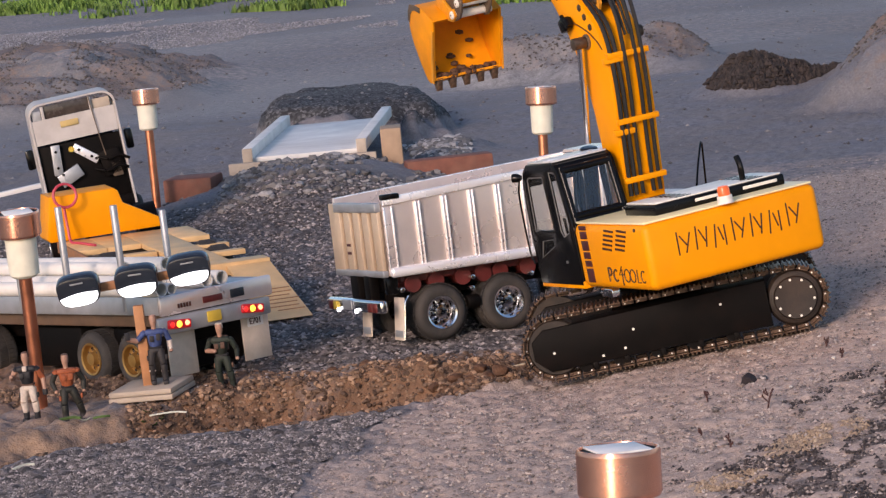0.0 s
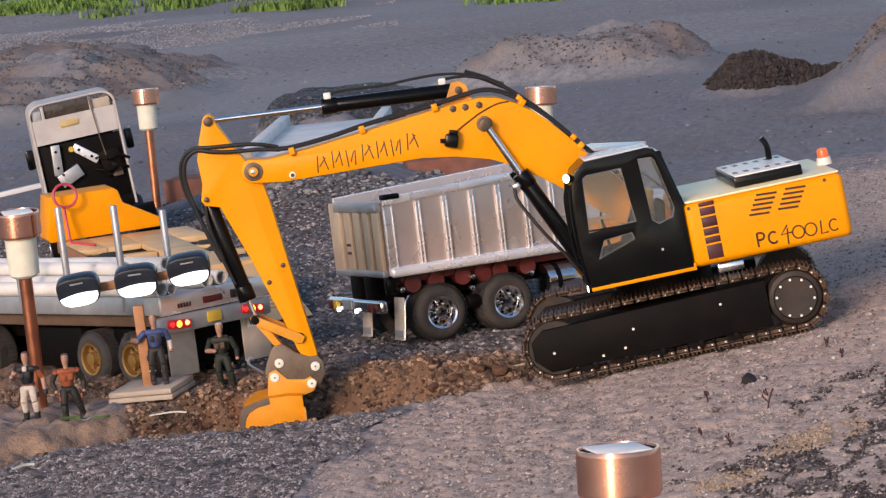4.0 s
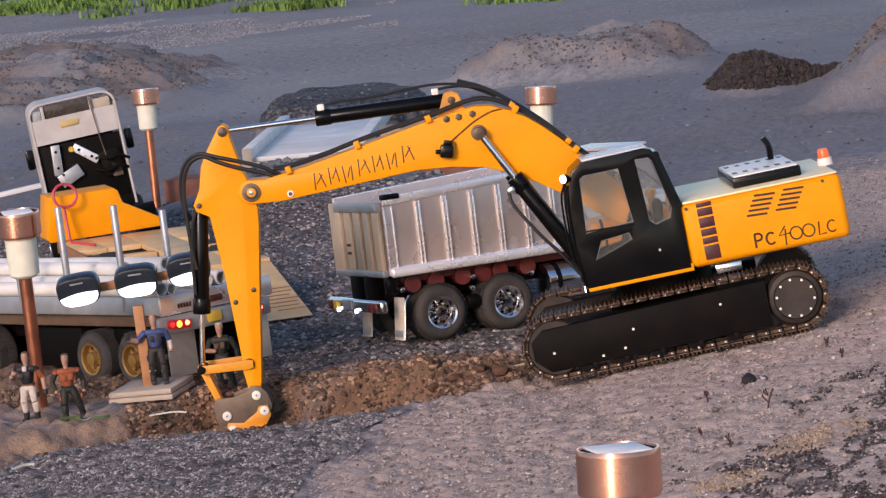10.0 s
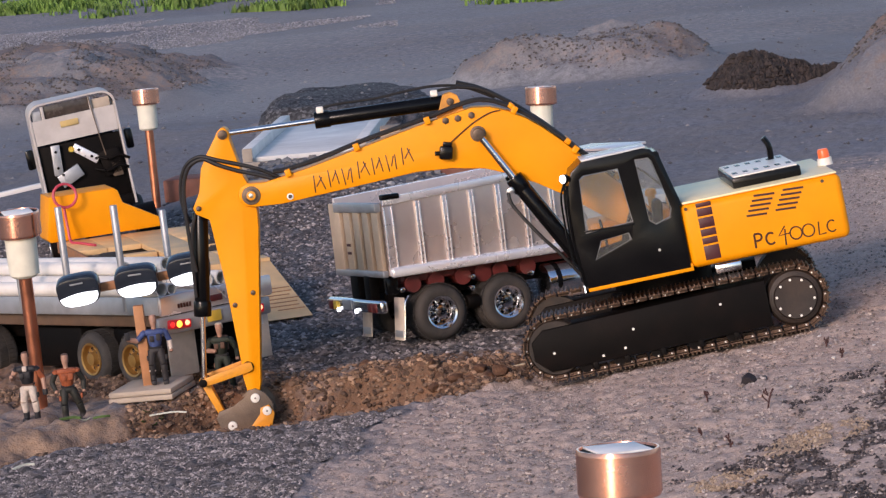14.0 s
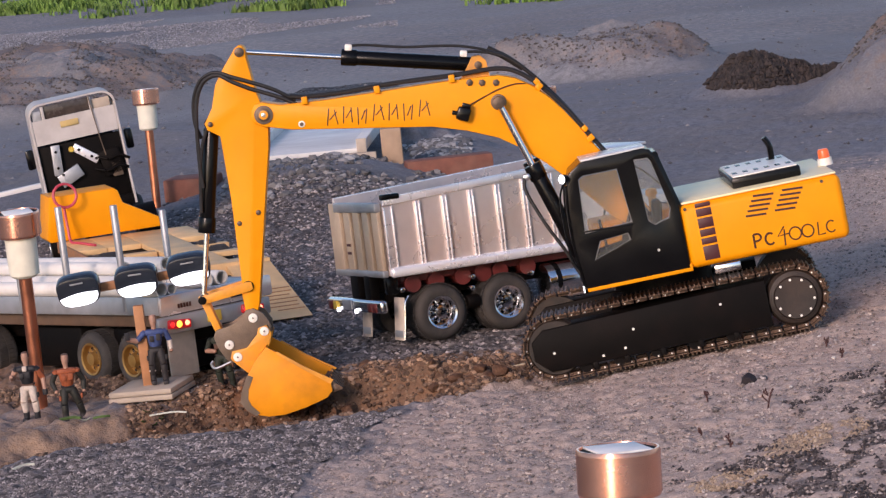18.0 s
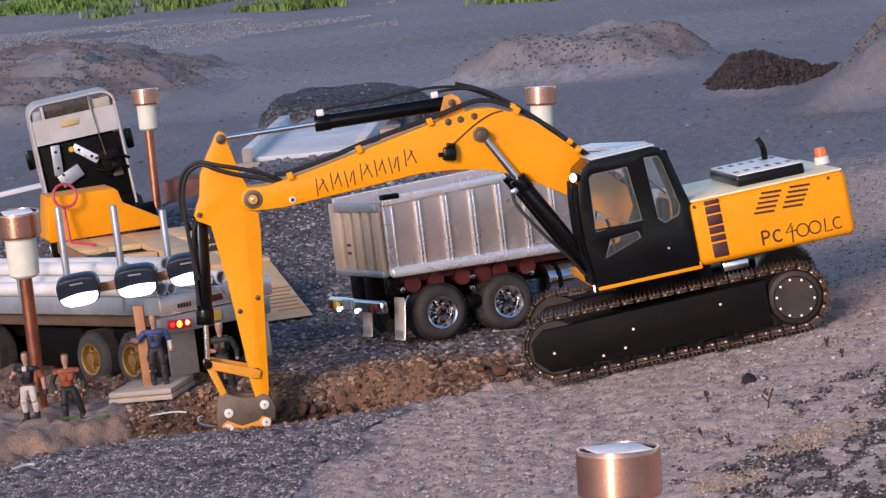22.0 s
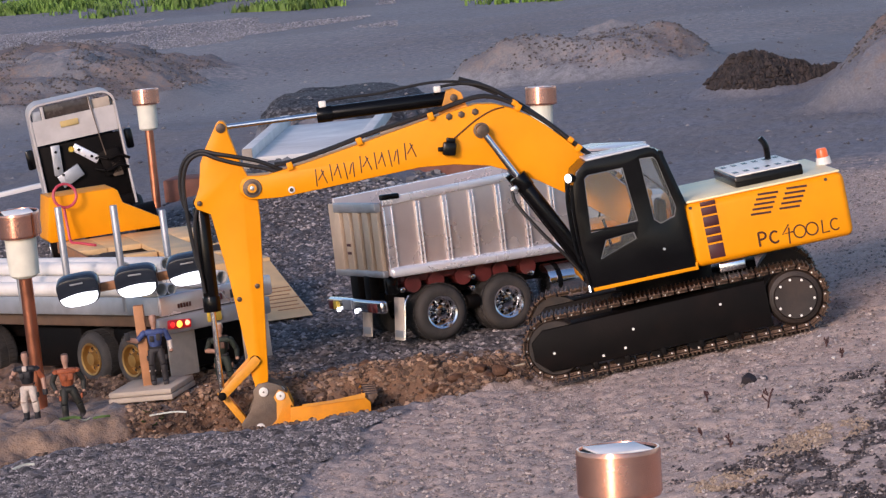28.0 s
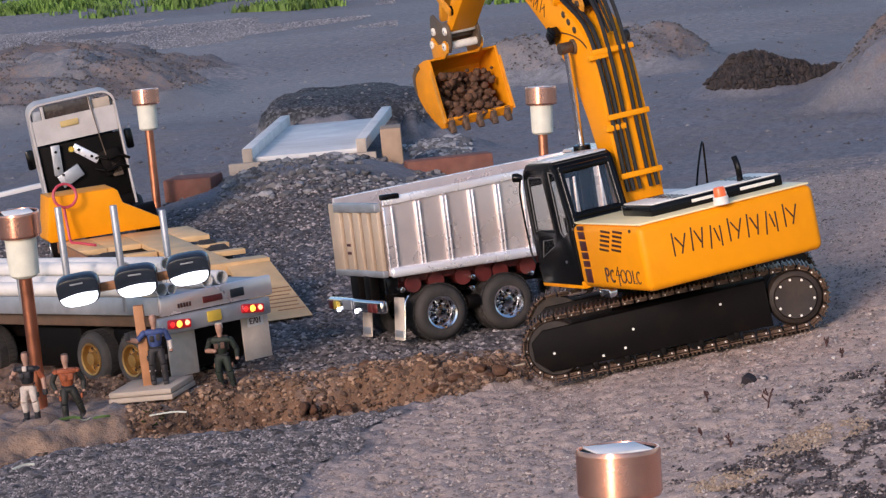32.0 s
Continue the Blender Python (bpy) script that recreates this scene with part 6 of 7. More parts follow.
# ---- loose stones, clods, weeds ----
def pebble_field(name, count, seed, spots, lo, hi, material, label, category, squash=0.62, rounder=False):
    """Many small angular stones as one piece of stuff; spots(rng, n) gives their places."""
    rng = np.random.default_rng(seed)
    x, y = spots(rng, count)
    z = land(x, y)[0]
    r = lo + (hi - lo) * rng.random(count) ** 2.6
    oct_v = np.array([(1, 0, 0), (0, 1, 0), (-1, 0, 0), (0, -1, 0), (0, 0, 1), (0, 0, -1)], float)
    tri = np.array([(0, 1, 4), (1, 2, 4), (2, 3, 4), (3, 0, 4), (1, 0, 5), (2, 1, 5), (3, 2, 5), (0, 3, 5)])
    if rounder:
        g = (1 + 5 ** 0.5) / 2
        oct_v = np.array([(-1, g, 0), (1, g, 0), (-1, -g, 0), (1, -g, 0), (0, -1, g), (0, 1, g), (0, -1, -g), (0, 1, -g), (g, 0, -1), (g, 0, 1), (-g, 0, -1), (-g, 0, 1)]) / (1 + g * g) ** 0.5
        tri = np.array([(0, 11, 5), (0, 5, 1), (0, 1, 7), (0, 7, 10), (0, 10, 11), (1, 5, 9), (5, 11, 4), (11, 10, 2), (10, 7, 6), (7, 1, 8), (3, 9, 4), (3, 4, 2), (3, 2, 6), (3, 6, 8), (3, 8, 9), (4, 9, 5), (2, 4, 11), (6, 2, 10), (8, 6, 7), (9, 8, 1)])
    nv = len(oct_v)
    v = oct_v[None] * (0.7 + 0.6 * rng.random((count, nv, 1))) + 0.3 * (rng.random((count, nv, 3)) - 0.5)
    a = rng.random(count) * 6.283
    ca, sa = np.cos(a)[:, None], np.sin(a)[:, None]
    sx = 0.8 + 0.6 * rng.random((count, 1))
    vx, vy = v[..., 0] * sx, v[..., 1]
    v = np.stack([vx * ca - vy * sa, vx * sa + vy * ca, v[..., 2] * squash], -1) * r[:, None, None]
    v = v + np.stack([x, y, z + r * 0.22], -1)[:, None]
    f = tri[None] + nv * np.arange(count)[:, None, None]
    me = bpy.data.meshes.new(name)
    me.from_pydata(v.reshape(-1, 3).tolist(), [], f.reshape(-1, 3).tolist())
    me.materials.append(material)
    return tagged(new(name, me), label, category, kind="stuff")


def stone_mat(name, dark, light, power=1.6):
    m = bpy.data.materials.new(name)
    n, l, p = nodes_of(m)
    isl = n.new("ShaderNodeNewGeometry").outputs["Random Per Island"]
    co = n.new("ShaderNodeTexCoord").outputs["Object"]
    c = mix_node(n, l, math_node(n, l, "POWER", isl, power), dark, light)
    c = mix_node(n, l, math_node(n, l, "MULTIPLY", noise_node(n, l, co, 500, 3), 0.5), c, tuple(k * 0.5 for k in light))
    l.new(c, p.inputs["Base Color"])
    p.inputs["Roughness"].default_value = 0.8
    return m


GREY_STONE = stone_mat("grey_stone", (0.030, 0.027, 0.027), (0.54, 0.475, 0.455), 2.9)
SAND_STONE = stone_mat("sandy_stone", (0.055, 0.045, 0.040), (0.63, 0.52, 0.46), 1.2)
SOIL_STONE = stone_mat("soil_crumb", (0.028, 0.013, 0.008), (0.46, 0.29, 0.185), 2.2)


def fan(y0, y1, u0, u1, keep):
    def go(rng, n):
        xs, ys = [], []
        while sum(map(len, xs)) < n:
            y = y0 + (y1 - y0) * rng.random(4 * n)
            x = (u0 + (u1 - u0) * rng.random(4 * n)) * (0.06 + 0.155 * y)
            k = keep(x, y)
            xs.append(x[k]), ys.append(y[k])
        return np.concatenate(xs)[:n], np.concatenate(ys)[:n]
    return go


pebble_field("gravel_stones", 54000, 1, fan(3.1, 4.1, -1.05, 0.6, lambda x, y: (land(x, y)[2] > 0.5) & (land(x, y)[1] < 0.4)), 0.0011, 0.0038, GREY_STONE, "dark grey crushed gravel in the yard", "gravel")
pebble_field("gravel_stones", 50000, 2, fan(3.8, 6.7, -1.05, 0.5, lambda x, y: (land(x, y)[2] > 0.5) & (land(x, y)[1] < 0.5)), 0.0016, 0.0056, GREY_STONE, "dark grey crushed gravel behind the trench", "gravel")
pebble_field("sandy_stones", 46000, 3, fan(2.8, 5.9, -0.45, 1.05, lambda x, y: land(x, y)[3] > 0.4), 0.0007, 0.0030, SAND_STONE, "small tan stones on packed sand", "gravel")
pebble_field("soil_crumbs", 27000, 4, fan(3.5, 4.2, -1.05, 0.3, lambda x, y: (land(x, y)[1] > 0.35) & (land(x, y)[8] < 0.25)), 0.0010, 0.0050, SOIL_STONE, "crumbs of brown soil along the trench", "soil", 0.85, True)
pebble_field("far_stones", 2200, 5, fan(6.2, 12.0, -1.05, 1.05, lambda x, y: y > 0), 0.002, 0.007, stone_mat("far_stone", (0.06, 0.056, 0.06), (0.30, 0.285, 0.29), 1.5), "scattered stones on the far yard", "gravel")
pebble_field("bank_stones", 2600, 6, fan(6.45, 7.35, -0.10, 0.10, lambda x, y: (np.abs(x - 0.0 + 0.05 * (y - 7) + 0.05 * rough_field(x, y, 0.2, 33)) < 0.075)), 0.003, 0.013, stone_mat("pale_stone", (0.05, 0.05, 0.054), (0.52, 0.515, 0.52), 2.6), "pale rubble stones on the bridge bank", "rubble", 0.7, True)

pebble_field("ramp_stones", 900, 14, fan(6.05, 6.62, -0.45, 0.02, lambda x, y: rough_field(x, y, 0.1, 62) > -0.3), 0.003, 0.012, stone_mat("ramp_stone", (0.05, 0.047, 0.046), (0.42, 0.40, 0.39), 2.4), "grey rubble on the dirt before the bridge", "rubble", 0.7, True)


def singles(name, places, material, lo, hi, label, category, seed):
    rnd = random.Random(seed)
    for x, y in places:
        s = rnd.uniform(lo, hi)
        o = link(name, clod(rnd.randrange(999), s, 0.75), material, sharp=25)
        o.matrix_basis = shift(x, y, ground_height(x, y) + s * 0.35) @ turn(rnd.random() * 360, "Z")
        tagged(o, label, category, "loose " + category + "s")


singles("soil_clod", [(0.02, 3.90), (0.045, 3.93), (-0.005, 3.885), (0.03, 3.885), (0.06, 3.915), (-0.02, 3.91), (0.07, 3.95), (0.01, 3.925), (-0.03, 3.94), (-0.05, 3.89), (-0.03, 3.97), (-0.07, 3.86), (0.0, 3.955), (0.055, 3.895), (0.035, 3.955), (-0.24, 4.06), (-0.12, 4.04), (-0.17, 4.06)], SOIL, 0.005, 0.011, "crumbly lump of brown soil by the trench", "clod", 3)
singles("stone", [(0.30, 3.42), (0.52, 3.50), (-0.30, 4.32), (-0.22, 4.38), (-0.20, 4.50), (-0.14, 4.28), (-0.05, 4.85), (-0.18, 4.72)], GREY_STONE, 0.003, 0.006, "small grey stone lying on the yard", "stone", 5)

pebble_field("pale_gravel", 15000, 9, fan(12.4, 14.9, -1.1, -0.05, lambda x, y: rough_field(x, y, 0.5, 29) + 0.4 * rough_field(x * 0.3, y * 2, 0.4, 30) > 0.12), 0.003, 0.0075, stone_mat("pale_gravel", (0.14, 0.138, 0.15), (0.40, 0.39, 0.42), 1.6), "pale coarse gravel strip near the verge", "gravel")
pebble_field("peat_lumps", 3800, 10, fan(7.5, 8.5, 0.4, 1.0, lambda x, y: land(x, y)[5] > 0.3), 0.003, 0.011, stone_mat("dark_peat", (0.011, 0.008, 0.007), (0.062, 0.044, 0.036), 1.7), "dark crumbly peat heap", "soil", 0.95)
pebble_field("mound_clods", 9000, 11, fan(7.2, 11.2, -1.1, 1.1, lambda x, y: (land(x, y)[1] > 0.2) & (rough_field(x, y, 0.18, 45) > -0.25)), 0.002, 0.0065, stone_mat("mound_clod", (0.055, 0.046, 0.042), (0.22, 0.19, 0.17), 1.8), "clods on the far soil mounds", "soil", 0.8)
pebble_field("dark_litter", 6500, 12, fan(2.75, 3.6, 0.2, 1.1, lambda x, y: land(x, y)[7] > 0.12), 0.0008, 0.0034, stone_mat("dark_litter", (0.014, 0.011, 0.012), (0.12, 0.095, 0.09), 2.2), "dark crumbs of litter and bark on sand", "litter", 0.8)
pebble_field("clay_crumbs", 1600, 13, fan(2.75, 3.4, 0.2, 1.1, lambda x, y: land(x, y)[8] > 0.35), 0.0009, 0.0034, stone_mat("clay_crumb", (0.24, 0.16, 0.10), (0.52, 0.39, 0.27), 1.2), "crumbs of yellow clay on sand", "clay", 0.7)
GRASS = mat("far_grass", (0.105, 0.19, 0.03), 0.7, vary=0.5, scale=4, dirt=(0.20, 0.24, 0.08), dirt_amount=0.3, bump=0.0)
rng = np.random.default_rng(8)
tx = -3.4 + 4.2 * rng.random(110000)
ty = verge(tx) + 0.3 + 5.0 * rng.random(110000) ** 1.5
dens = 0.5 + 0.5 * rough_field(tx, ty, 0.7, 41) + 0.25 * rough_field(tx, ty, 0.25, 42)
keep = rng.random(110000) < np.clip((dens - 0.42) * 2.4, 0, 1) * np.where(tx < 0.15, 1.15, 0.15) * np.where((tx < -1.75) & (ty < 16.6), 0.22, 1.0)
tx, ty, dens = tx[keep][:24000], ty[keep][:24000], dens[keep][:24000]
tz = land(tx, ty)[0]
th = (0.012 + 0.042 * rng.random(len(tx))) * (0.5 + dens)
ta, tw = rng.random(len(tx)) * 6.283, 0.006 + 0.008 * rng.random(len(tx))
lx, ly = (rng.random((2, len(tx))) - 0.5) * th
tc, ts = np.cos(ta) * tw, np.sin(ta) * tw
gv = np.stack([np.stack(k, -1) for k in ((tx - tc, ty - ts, tz - 0.02), (tx + tc, ty + ts, tz - 0.02), (tx + lx * 0.5 + tc * 0.6, ty + ly * 0.5 + ts * 0.6, tz + th * 0.6), (tx + lx * 0.5 - tc * 0.6, ty + ly * 0.5 - ts * 0.6, tz + th * 0.6), (tx + lx, ty + ly, tz + th))], 1).reshape(-1, 3).tolist()
gf = [f for k in range(0, 5 * len(tx), 5) for f in ((k, k + 1, k + 2, k + 3), (k + 3, k + 2, k + 4))]
me = bpy.data.meshes.new("grass")
me.from_pydata(gv, [], gf)
me.materials.append(GRASS)
tagged(new("grass", me), "patchy green grass verge at the far edge", "grass", kind="stuff")


# ---- weeds, straws, leaves and scraps ----
DARK_STONE = mat("dark_lump", (0.022, 0.016, 0.018), 0.8, vary=0.4, scale=200, bump=0.5)
PALE_STONE = mat("pale_pebble", (0.62, 0.58, 0.54), 0.6, vary=0.2, scale=200, bump=0.3)
DRY_STALK = mat("dry_red_stalk", (0.055, 0.020, 0.018), 0.75, vary=0.4, scale=150, bump=0.3)
STRAW = mat("pale_straw", (0.55, 0.46, 0.33), 0.7, vary=0.3, scale=120, bump=0.2)
PALE_LEAF = mat("pale_leaf", (0.62, 0.62, 0.52), 0.5, vary=0.25, scale=90, bump=0.2)
singles("stone", [(0.354, 3.545)], DARK_STONE, 0.0105, 0.011, "dark rounded stone on packed sand", "stone", 11)
singles("stone", [(0.366, 3.552), (0.372, 3.545)], GREY_STONE, 0.005, 0.006, "grey pebble beside the dark stone", "stone", 12)
singles("stone", [(0.285, 3.43), (0.466, 3.60), (0.375, 3.55), (0.395, 3.46), (0.31, 3.20), (0.245, 3.05), (0.52, 3.62), (0.47, 3.75), (0.38, 3.77)], PALE_STONE, 0.0016, 0.003, "pale pebble on packed sand", "stone", 13)


def weed(x, y, h, seed, twigs, material=DRY_STALK, label="dry reddish weed stalk in packed sand"):
    rnd = random.Random(seed)
    bm = hose([(0, 0, -0.004), (0.001, 0, h * 0.4), (rnd.uniform(-1, 1) * h * 0.15, 0, h * 0.8), (rnd.uniform(-1, 1) * h * 0.25, 0, h)], 0.0011, 4, 6)
    for _ in range(twigs):
        z0 = h * rnd.uniform(0.35, 0.9)
        dx, dy, dz = rnd.uniform(-1, 1) * h * 0.3, rnd.uniform(-1, 1) * h * 0.2, h * rnd.uniform(0.1, 0.3)
        hose([(0, 0, z0), (dx * 0.6, dy, z0 + dz * 0.5), (dx, dy, z0 + dz)], 0.0009, 3, 5, bm=bm)
        lathe([(0, -0.0024), (0.0010, -0.001), (0.0011, 0.001), (0, 0.0024)], 6, shift(dx, dy, z0 + dz), bm)
    o = link("weed", bm, material)
    o.matrix_basis = shift(x, y, ground_height(x, y)) @ turn(rnd.uniform(-12, 12), "Y")
    tagged(o, label, "weed", "weeds")


weed(0.296, 3.48, 0.013, 1, 3)
weed(0.355, 3.36, 0.025, 2, 3)
weed(0.293, 3.20, 0.015, 3, 4)
weed(0.476, 3.60, 0.009, 4, 5)
weed(0.468, 3.68, 0.010, 5, 5)
weed(0.27, 3.30, 0.009, 7, 5)
weed(0.49, 3.32, 0.012, 8, 5)


def straw(x, y, size, ang, bend, material, label, r=0.0012):
    bm = hose([(-size / 2, 0, 0), (-size * 0.15, bend * 0.7, 0.001), (size * 0.2, bend, 0.0015), (size / 2, 0, 0.0005)], r, 5, 6)
    o = link("straw", bm, material)
    o.matrix_basis = shift(x, y, max(ground_height(x + d * math.cos(radians(ang)), y + d * math.sin(radians(ang))) for d in (-size / 2, 0, size / 2)) + r * 0.8) @ turn(ang, "Z")
    tagged(o, label, "straw", "loose straws")


straw(0.10, 3.99, 0.045, 12, 0.004, STRAW, "pale dry straw in front of the excavator track")
straw(0.145, 4.01, 0.030, 16, -0.003, STRAW, "pale dry straw in front of the excavator track")
straw(-0.535, 3.56, 0.03, 35, 0.003, PALE_LEAF, "pale dry twig on the soil", 0.002)
straw(-0.515, 3.862, 0.034, 4, 0.006, LEAF, "green stalk lying on dusty soil", 0.0022)
straw(-0.47, 3.858, 0.022, 8, -0.004, LEAF, "green stalk lying on dusty soil", 0.0018)
straw(-0.385, 3.888, 0.05, -4, 0.004, PALE_LEAF, "pale green stem beside the board", 0.0012)


def leaf(x, y, w, h, ang, curl, material, label, name="leaf"):
    """A curled leaf blade with thickness."""
    bm = bmesh.new()
    nu, nv = 9, 5
    tops = []
    for i in range(nu):
        u = i / (nu - 1)
        half = h / 2 * math.sin(math.pi * (0.06 + 0.9 * u)) ** 0.7
        tops.append([bm.verts.new((w * (u - 0.5), half * (2 * k / (nv - 1) - 1), curl * ((2 * u - 1) ** 2) + curl * 0.6 * (2 * k / (nv - 1) - 1) ** 2)) for k in range(nv)])
    for i in range(nu - 1):
        for k in range(nv - 1):
            bm.faces.new((tops[i][k], tops[i + 1][k], tops[i + 1][k + 1], tops[i][k + 1]))
    bmesh.ops.solidify(bm, geom=bm.faces[:], thickness=0.0006)
    o = link(name, bm, material)
    o.matrix_basis = shift(x, y, ground_height(x, y) + 0.002) @ turn(ang, "Z")
    tagged(o, label, "leaf", "loose leaves")


leaf(-0.452, 3.722, 0.034, 0.022, -20, 0.008, PALE_LEAF, "pale curled leaf on dusty soil")
leaf(-0.492, 3.865, 0.014, 0.010, 10, 0.003, PALE_LEAF, "small pale leaf on a green stalk")
for i, (x, y, a) in enumerate(((-0.412, 3.892, 20), (-0.405, 3.885, -30), (-0.396, 3.895, 65), (-0.388, 3.89, 5), (-0.418, 3.882, 100))):
    leaf(x, y, 0.012, 0.007, a, 0.003, LEAF, "small green weed leaf beside the board")
# ---- motion: seconds and degrees for each joint of the excavator ----
SWING = [(0, 111.8), (0.5, 121.9), (1, 141.6), (1.5, 161.6), (2, 178.2), (2.5, 184.5), (3, 183.3), (3.5, 182), (6, 181.8), (6.5, 181.2), (9, 180.3), (10, 180.3), (14.5, 180.1), (16.5, 180.8), (17, 180), (17.5, 176.9), (18, 179.6), (18.5, 184.7), (19, 186), (20.5, 186.3), (22, 185.6), (22.5, 184.5), (23.5, 183.2), (25.5, 183.5), (28.5, 182.8), (29, 181.9), (29.5, 178.1), (30, 173.2), (30.5, 162.3), (31, 142.5), (31.5, 124.1), (32, 110.5)]
LIFT = [(0, 66.5), (0.5, 64.8), (1, 62.5), (1.5, 61.1), (2, 59.7), (2.5, 47.2), (3, 33.9), (3.5, 24.4), (4.2, 17), (5.5, 13.1), (6, 13.6), (7, 13.4), (8, 12.4), (9, 11.8), (9.5, 11.8), (9.8, 14.2), (10, 15.2), (11, 15.1), (13, 14.9), (14.5, 14.7), (16, 16.2), (16.5, 18.1), (17, 22.8), (17.5, 26.9), (18.5, 26.7), (19.5, 26.4), (20, 23.5), (20.5, 21.6), (21, 19.3), (21.5, 15.7), (22, 14.5), (23, 14.1), (23.5, 14.7), (24, 16.3), (25.5, 16.1), (27.5, 15.8), (28.5, 16.6), (29, 22.8), (29.5, 31.9), (30, 41.2), (30.5, 49), (31, 54.2), (31.5, 55.2), (32, 54.9)]
REACH = [(0, -33.3), (0.5, -36), (1, -41.4), (1.5, -51.1), (2, -58.6), (2.5, -72.7), (3, -86.4), (3.5, -95.3), (4.3, -93), (5.5, -85.9), (6, -88.8), (6.5, -86.2), (7, -83.4), (7.5, -81.2), (8, -79.5), (9, -78), (10, -77.9), (13, -78), (14.5, -77.5), (16.5, -78.5), (17, -75.2), (17.5, -73.7), (19, -73.4), (19.5, -73.6), (20.5, -77.2), (21, -72.1), (21.5, -74.8), (22, -79.8), (22.5, -85.5), (23, -84.8), (24, -83.1), (25.5, -81.4), (27.5, -79.5), (28.5, -79.9), (29, -74.2), (29.5, -68.2), (30, -56.1), (30.5, -42), (31, -30.9), (31.5, -30.1), (32, -30.3)]
CURL = [(0, 19.4), (1, 19.4), (1.5, 20.2), (2, 25.1), (2.5, 19.6), (3, 12.2), (3.5, 4.5), (4.5, -10), (5.5, -16.9), (6, -18.2), (7, -24.6), (8, -31), (9, -37.3), (10, -44), (10.5, -47), (11, -54.5), (12, -58.2), (13.5, -59.2), (14.5, -60), (15.5, -76), (16.5, -101.3), (17, -106), (17.5, -77.1), (18, -57), (18.5, -48.8), (19, -48), (19.5, -46.2), (20, -41.5), (20.5, -35.4), (21, -22.1), (21.5, -20.3), (22, -21.3), (22.5, -22.6), (23, -30.5), (24, -42.3), (24.5, -50.8), (25.5, -57.8), (27.5, -67.2), (28, -93.9), (28.5, -112.4), (29, -119), (29.5, -108), (30, -90.4), (30.5, -86), (31, -78), (31.5, -63), (32, -18)]


def joint(rows, t):
    """The joint's angle at t, smooth from row to row and never past them."""
    i = max(k for k in range(len(rows)) if rows[k][0] <= t)
    if i == len(rows) - 1:
        return rows[i][1]

    def slope(k):
        if k == 0 or k == len(rows) - 1:
            return 0.0
        a = (rows[k][1] - rows[k - 1][1]) / (rows[k][0] - rows[k - 1][0])
        b = (rows[k + 1][1] - rows[k][1]) / (rows[k + 1][0] - rows[k][0])
        return 0.0 if a * b <= 0 else 2 * a * b / (a + b)

    (t0, v0), (t1, v1) = rows[i], rows[i + 1]
    h = t1 - t0
    u = (t - t0) / h
    return v0 * (1 + 2 * u) * (1 - u) ** 2 + v1 * u * u * (3 - 2 * u) + h * (slope(i) * u * (1 - u) ** 2 - slope(i + 1) * u * u * (1 - u))


def in_plane(p, deg):
    """A joint at p (forward, up) in the boom's plane, turned up by that angle."""
    return shift(p[0], 0, p[1]) @ turn(-deg, "Y")


def spot(p, deg, q):
    a = radians(deg)
    return (p[0] + q[0] * math.cos(a) - q[1] * math.sin(a), p[1] + q[0] * math.sin(a) + q[1] * math.cos(a))


def aim(a, b):
    return math.degrees(math.atan2(b[1] - a[1], b[0] - a[0]))


def meet(a, ra, b, rb, side):
    """Where a lever of length ra on a and a link of length rb on b join."""
    dx, dy = b[0] - a[0], b[1] - a[1]
    d = math.hypot(dx, dy)
    k = min(max((ra * ra - rb * rb + d * d) / (2 * d), -ra), ra)
    h = side * math.sqrt(max(ra * ra - k * k, 0))
    return (a[0] + (k * dx - h * dy) / d, a[1] + (k * dy + h * dx) / d)


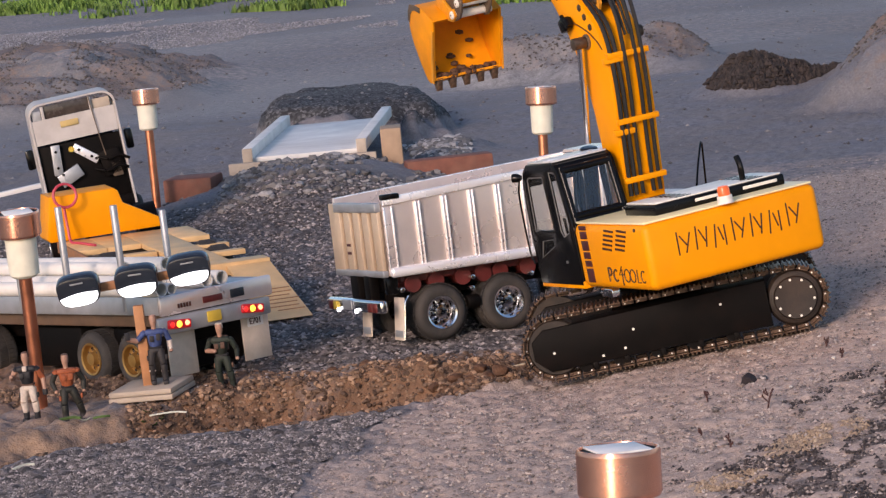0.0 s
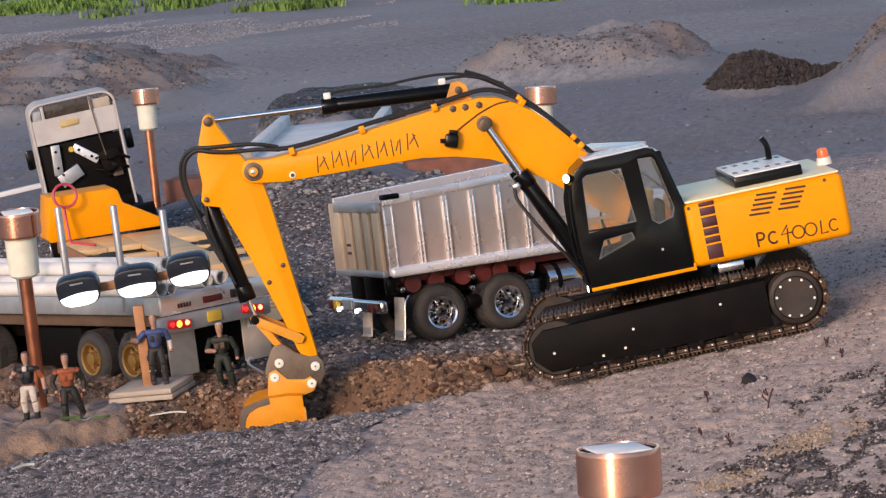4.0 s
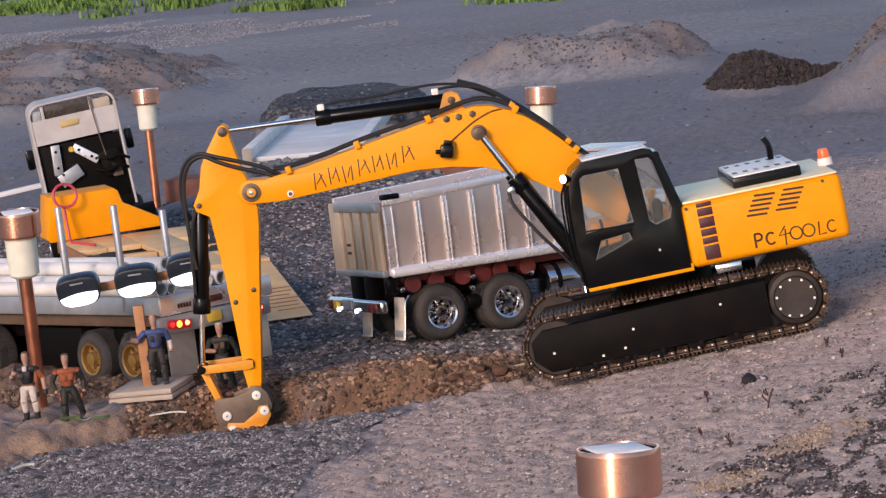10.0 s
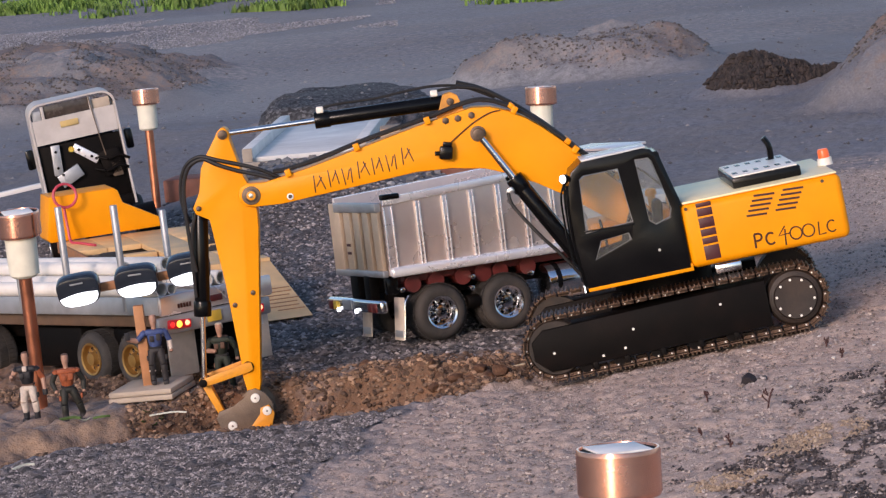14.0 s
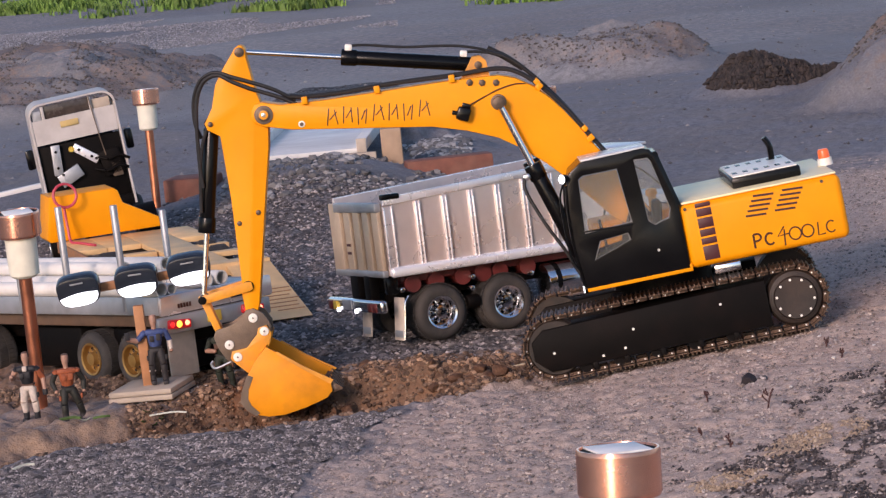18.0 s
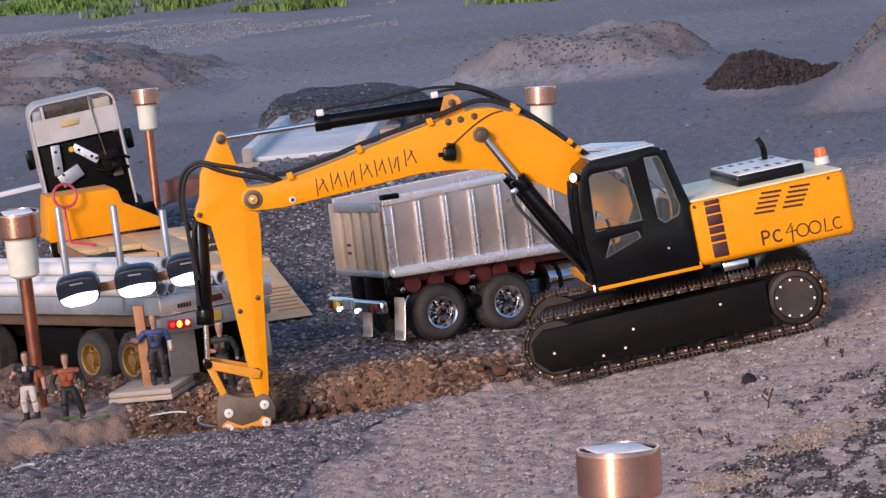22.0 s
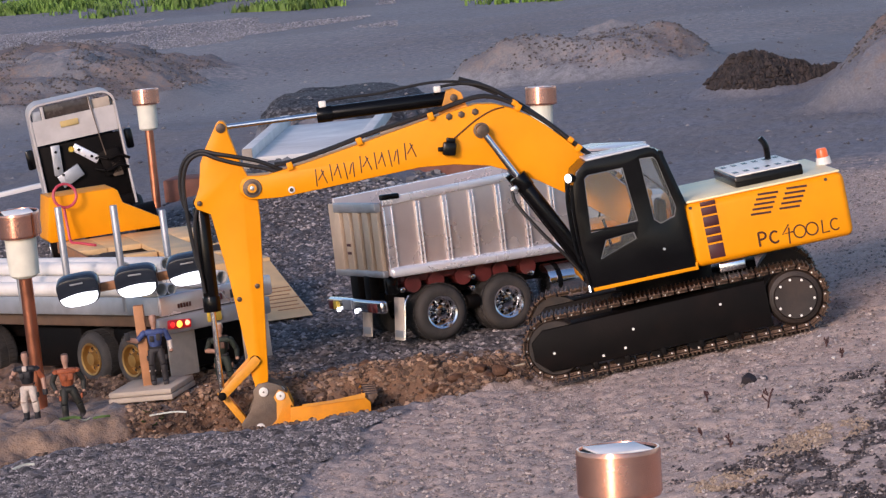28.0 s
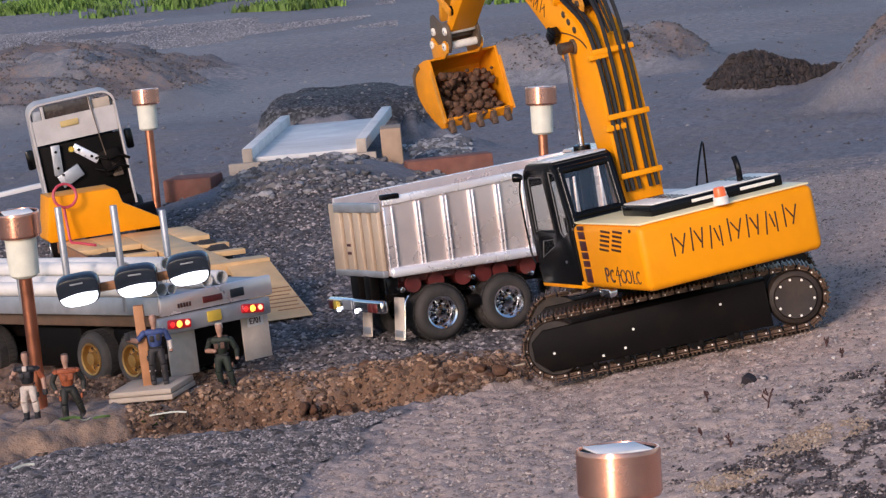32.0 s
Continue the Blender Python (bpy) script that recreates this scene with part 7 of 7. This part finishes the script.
def excavator_pose(t):
    """The pose of every moving part in the excavator's space."""
    s, up, reach, curl = (joint(r, t) for r in (SWING, LIFT, REACH, CURL))
    top = shift(0, 0, BASE) @ turn(s, "Z")
    tip = spot(FOOT, up, (BOOM_LEN, 0))
    end = spot(tip, reach, (TIP_LEN * math.cos(TIP_ANG), TIP_LEN * math.sin(TIP_ANG)))
    ram0, ram1 = spot(FOOT, up, (0.257, 0.138)), spot(tip, reach, (-0.080, 0.0395))
    b0 = spot(tip, reach, (0.019, 0.0705))
    pivot, pin = spot(tip, reach, (0.2312, 0.0035)), spot(end, curl, LINK_PIN)
    knee = meet(pivot, ROCK, pin, LINKLEN, 1)
    l0, l1 = (0.092, 0.018), spot(FOOT, up, (0.218, 0.098))
    out = {house: top, boom: top @ in_plane(FOOT, up), stick: top @ in_plane(tip, reach), coupler: top @ in_plane(end, curl), bucket: top @ in_plane(end, curl)}
    out[rocker] = top @ in_plane(pivot, aim(pivot, knee))
    out[pushlink] = top @ in_plane(knee, aim(knee, pin))
    for (barrel, piston), a, b, y in ((arm_ram, ram0, ram1, 0), (bucket_ram, b0, knee, 0), (lift_ram, l0, l1, 0.041), (lift_ram2, l0, l1, -0.041)):
        out[barrel] = top @ shift(0, y, 0) @ in_plane(a, aim(a, b))
        out[piston] = top @ shift(0, y, 0) @ in_plane(b, aim(b, a))
    return out


SCOOP = 28.2


def motions():
    """The joints, and the soil that the bucket lifts out of the trench."""
    times = [k * 0.2 for k in range(161)]
    table = [(t, excavator_pose(t)) for t in times]
    for ob in table[0][1]:
        walk(ob, [(t, row[ob]) for t, row in table])
    root = EX_HOUSE @ shift(0, 0, -BASE)
    carried = [(t, root @ excavator_pose(t)[bucket]) for t in [SCOOP + 0.1 * k for k in range(39)]]
    walk(load, [(0, shift(0, 0, -0.06) @ carried[0][1]), (SCOOP - 0.3, shift(0, 0, -0.06) @ carried[0][1])] + carried)
    # an earlier scoop is lifted and tipped out again beside the trench
    tipped = [(t, root @ excavator_pose(t)[bucket]) for t in [15.9 + 0.1 * k for k in range(18)]]
    last = tipped[-1][1]
    mid = last @ Vector((0.07, 0, -0.085))
    fall = shift(0.01, 0.0, ground_height(mid.x + 0.01, mid.y) - 0.048 - mid.z) @ last
    walk(load2, [(0, shift(0, 0, -0.06) @ tipped[0][1]), (15.6, shift(0, 0, -0.06) @ tipped[0][1])] + tipped + [(17.85, fall), (32, fall)])


motions()
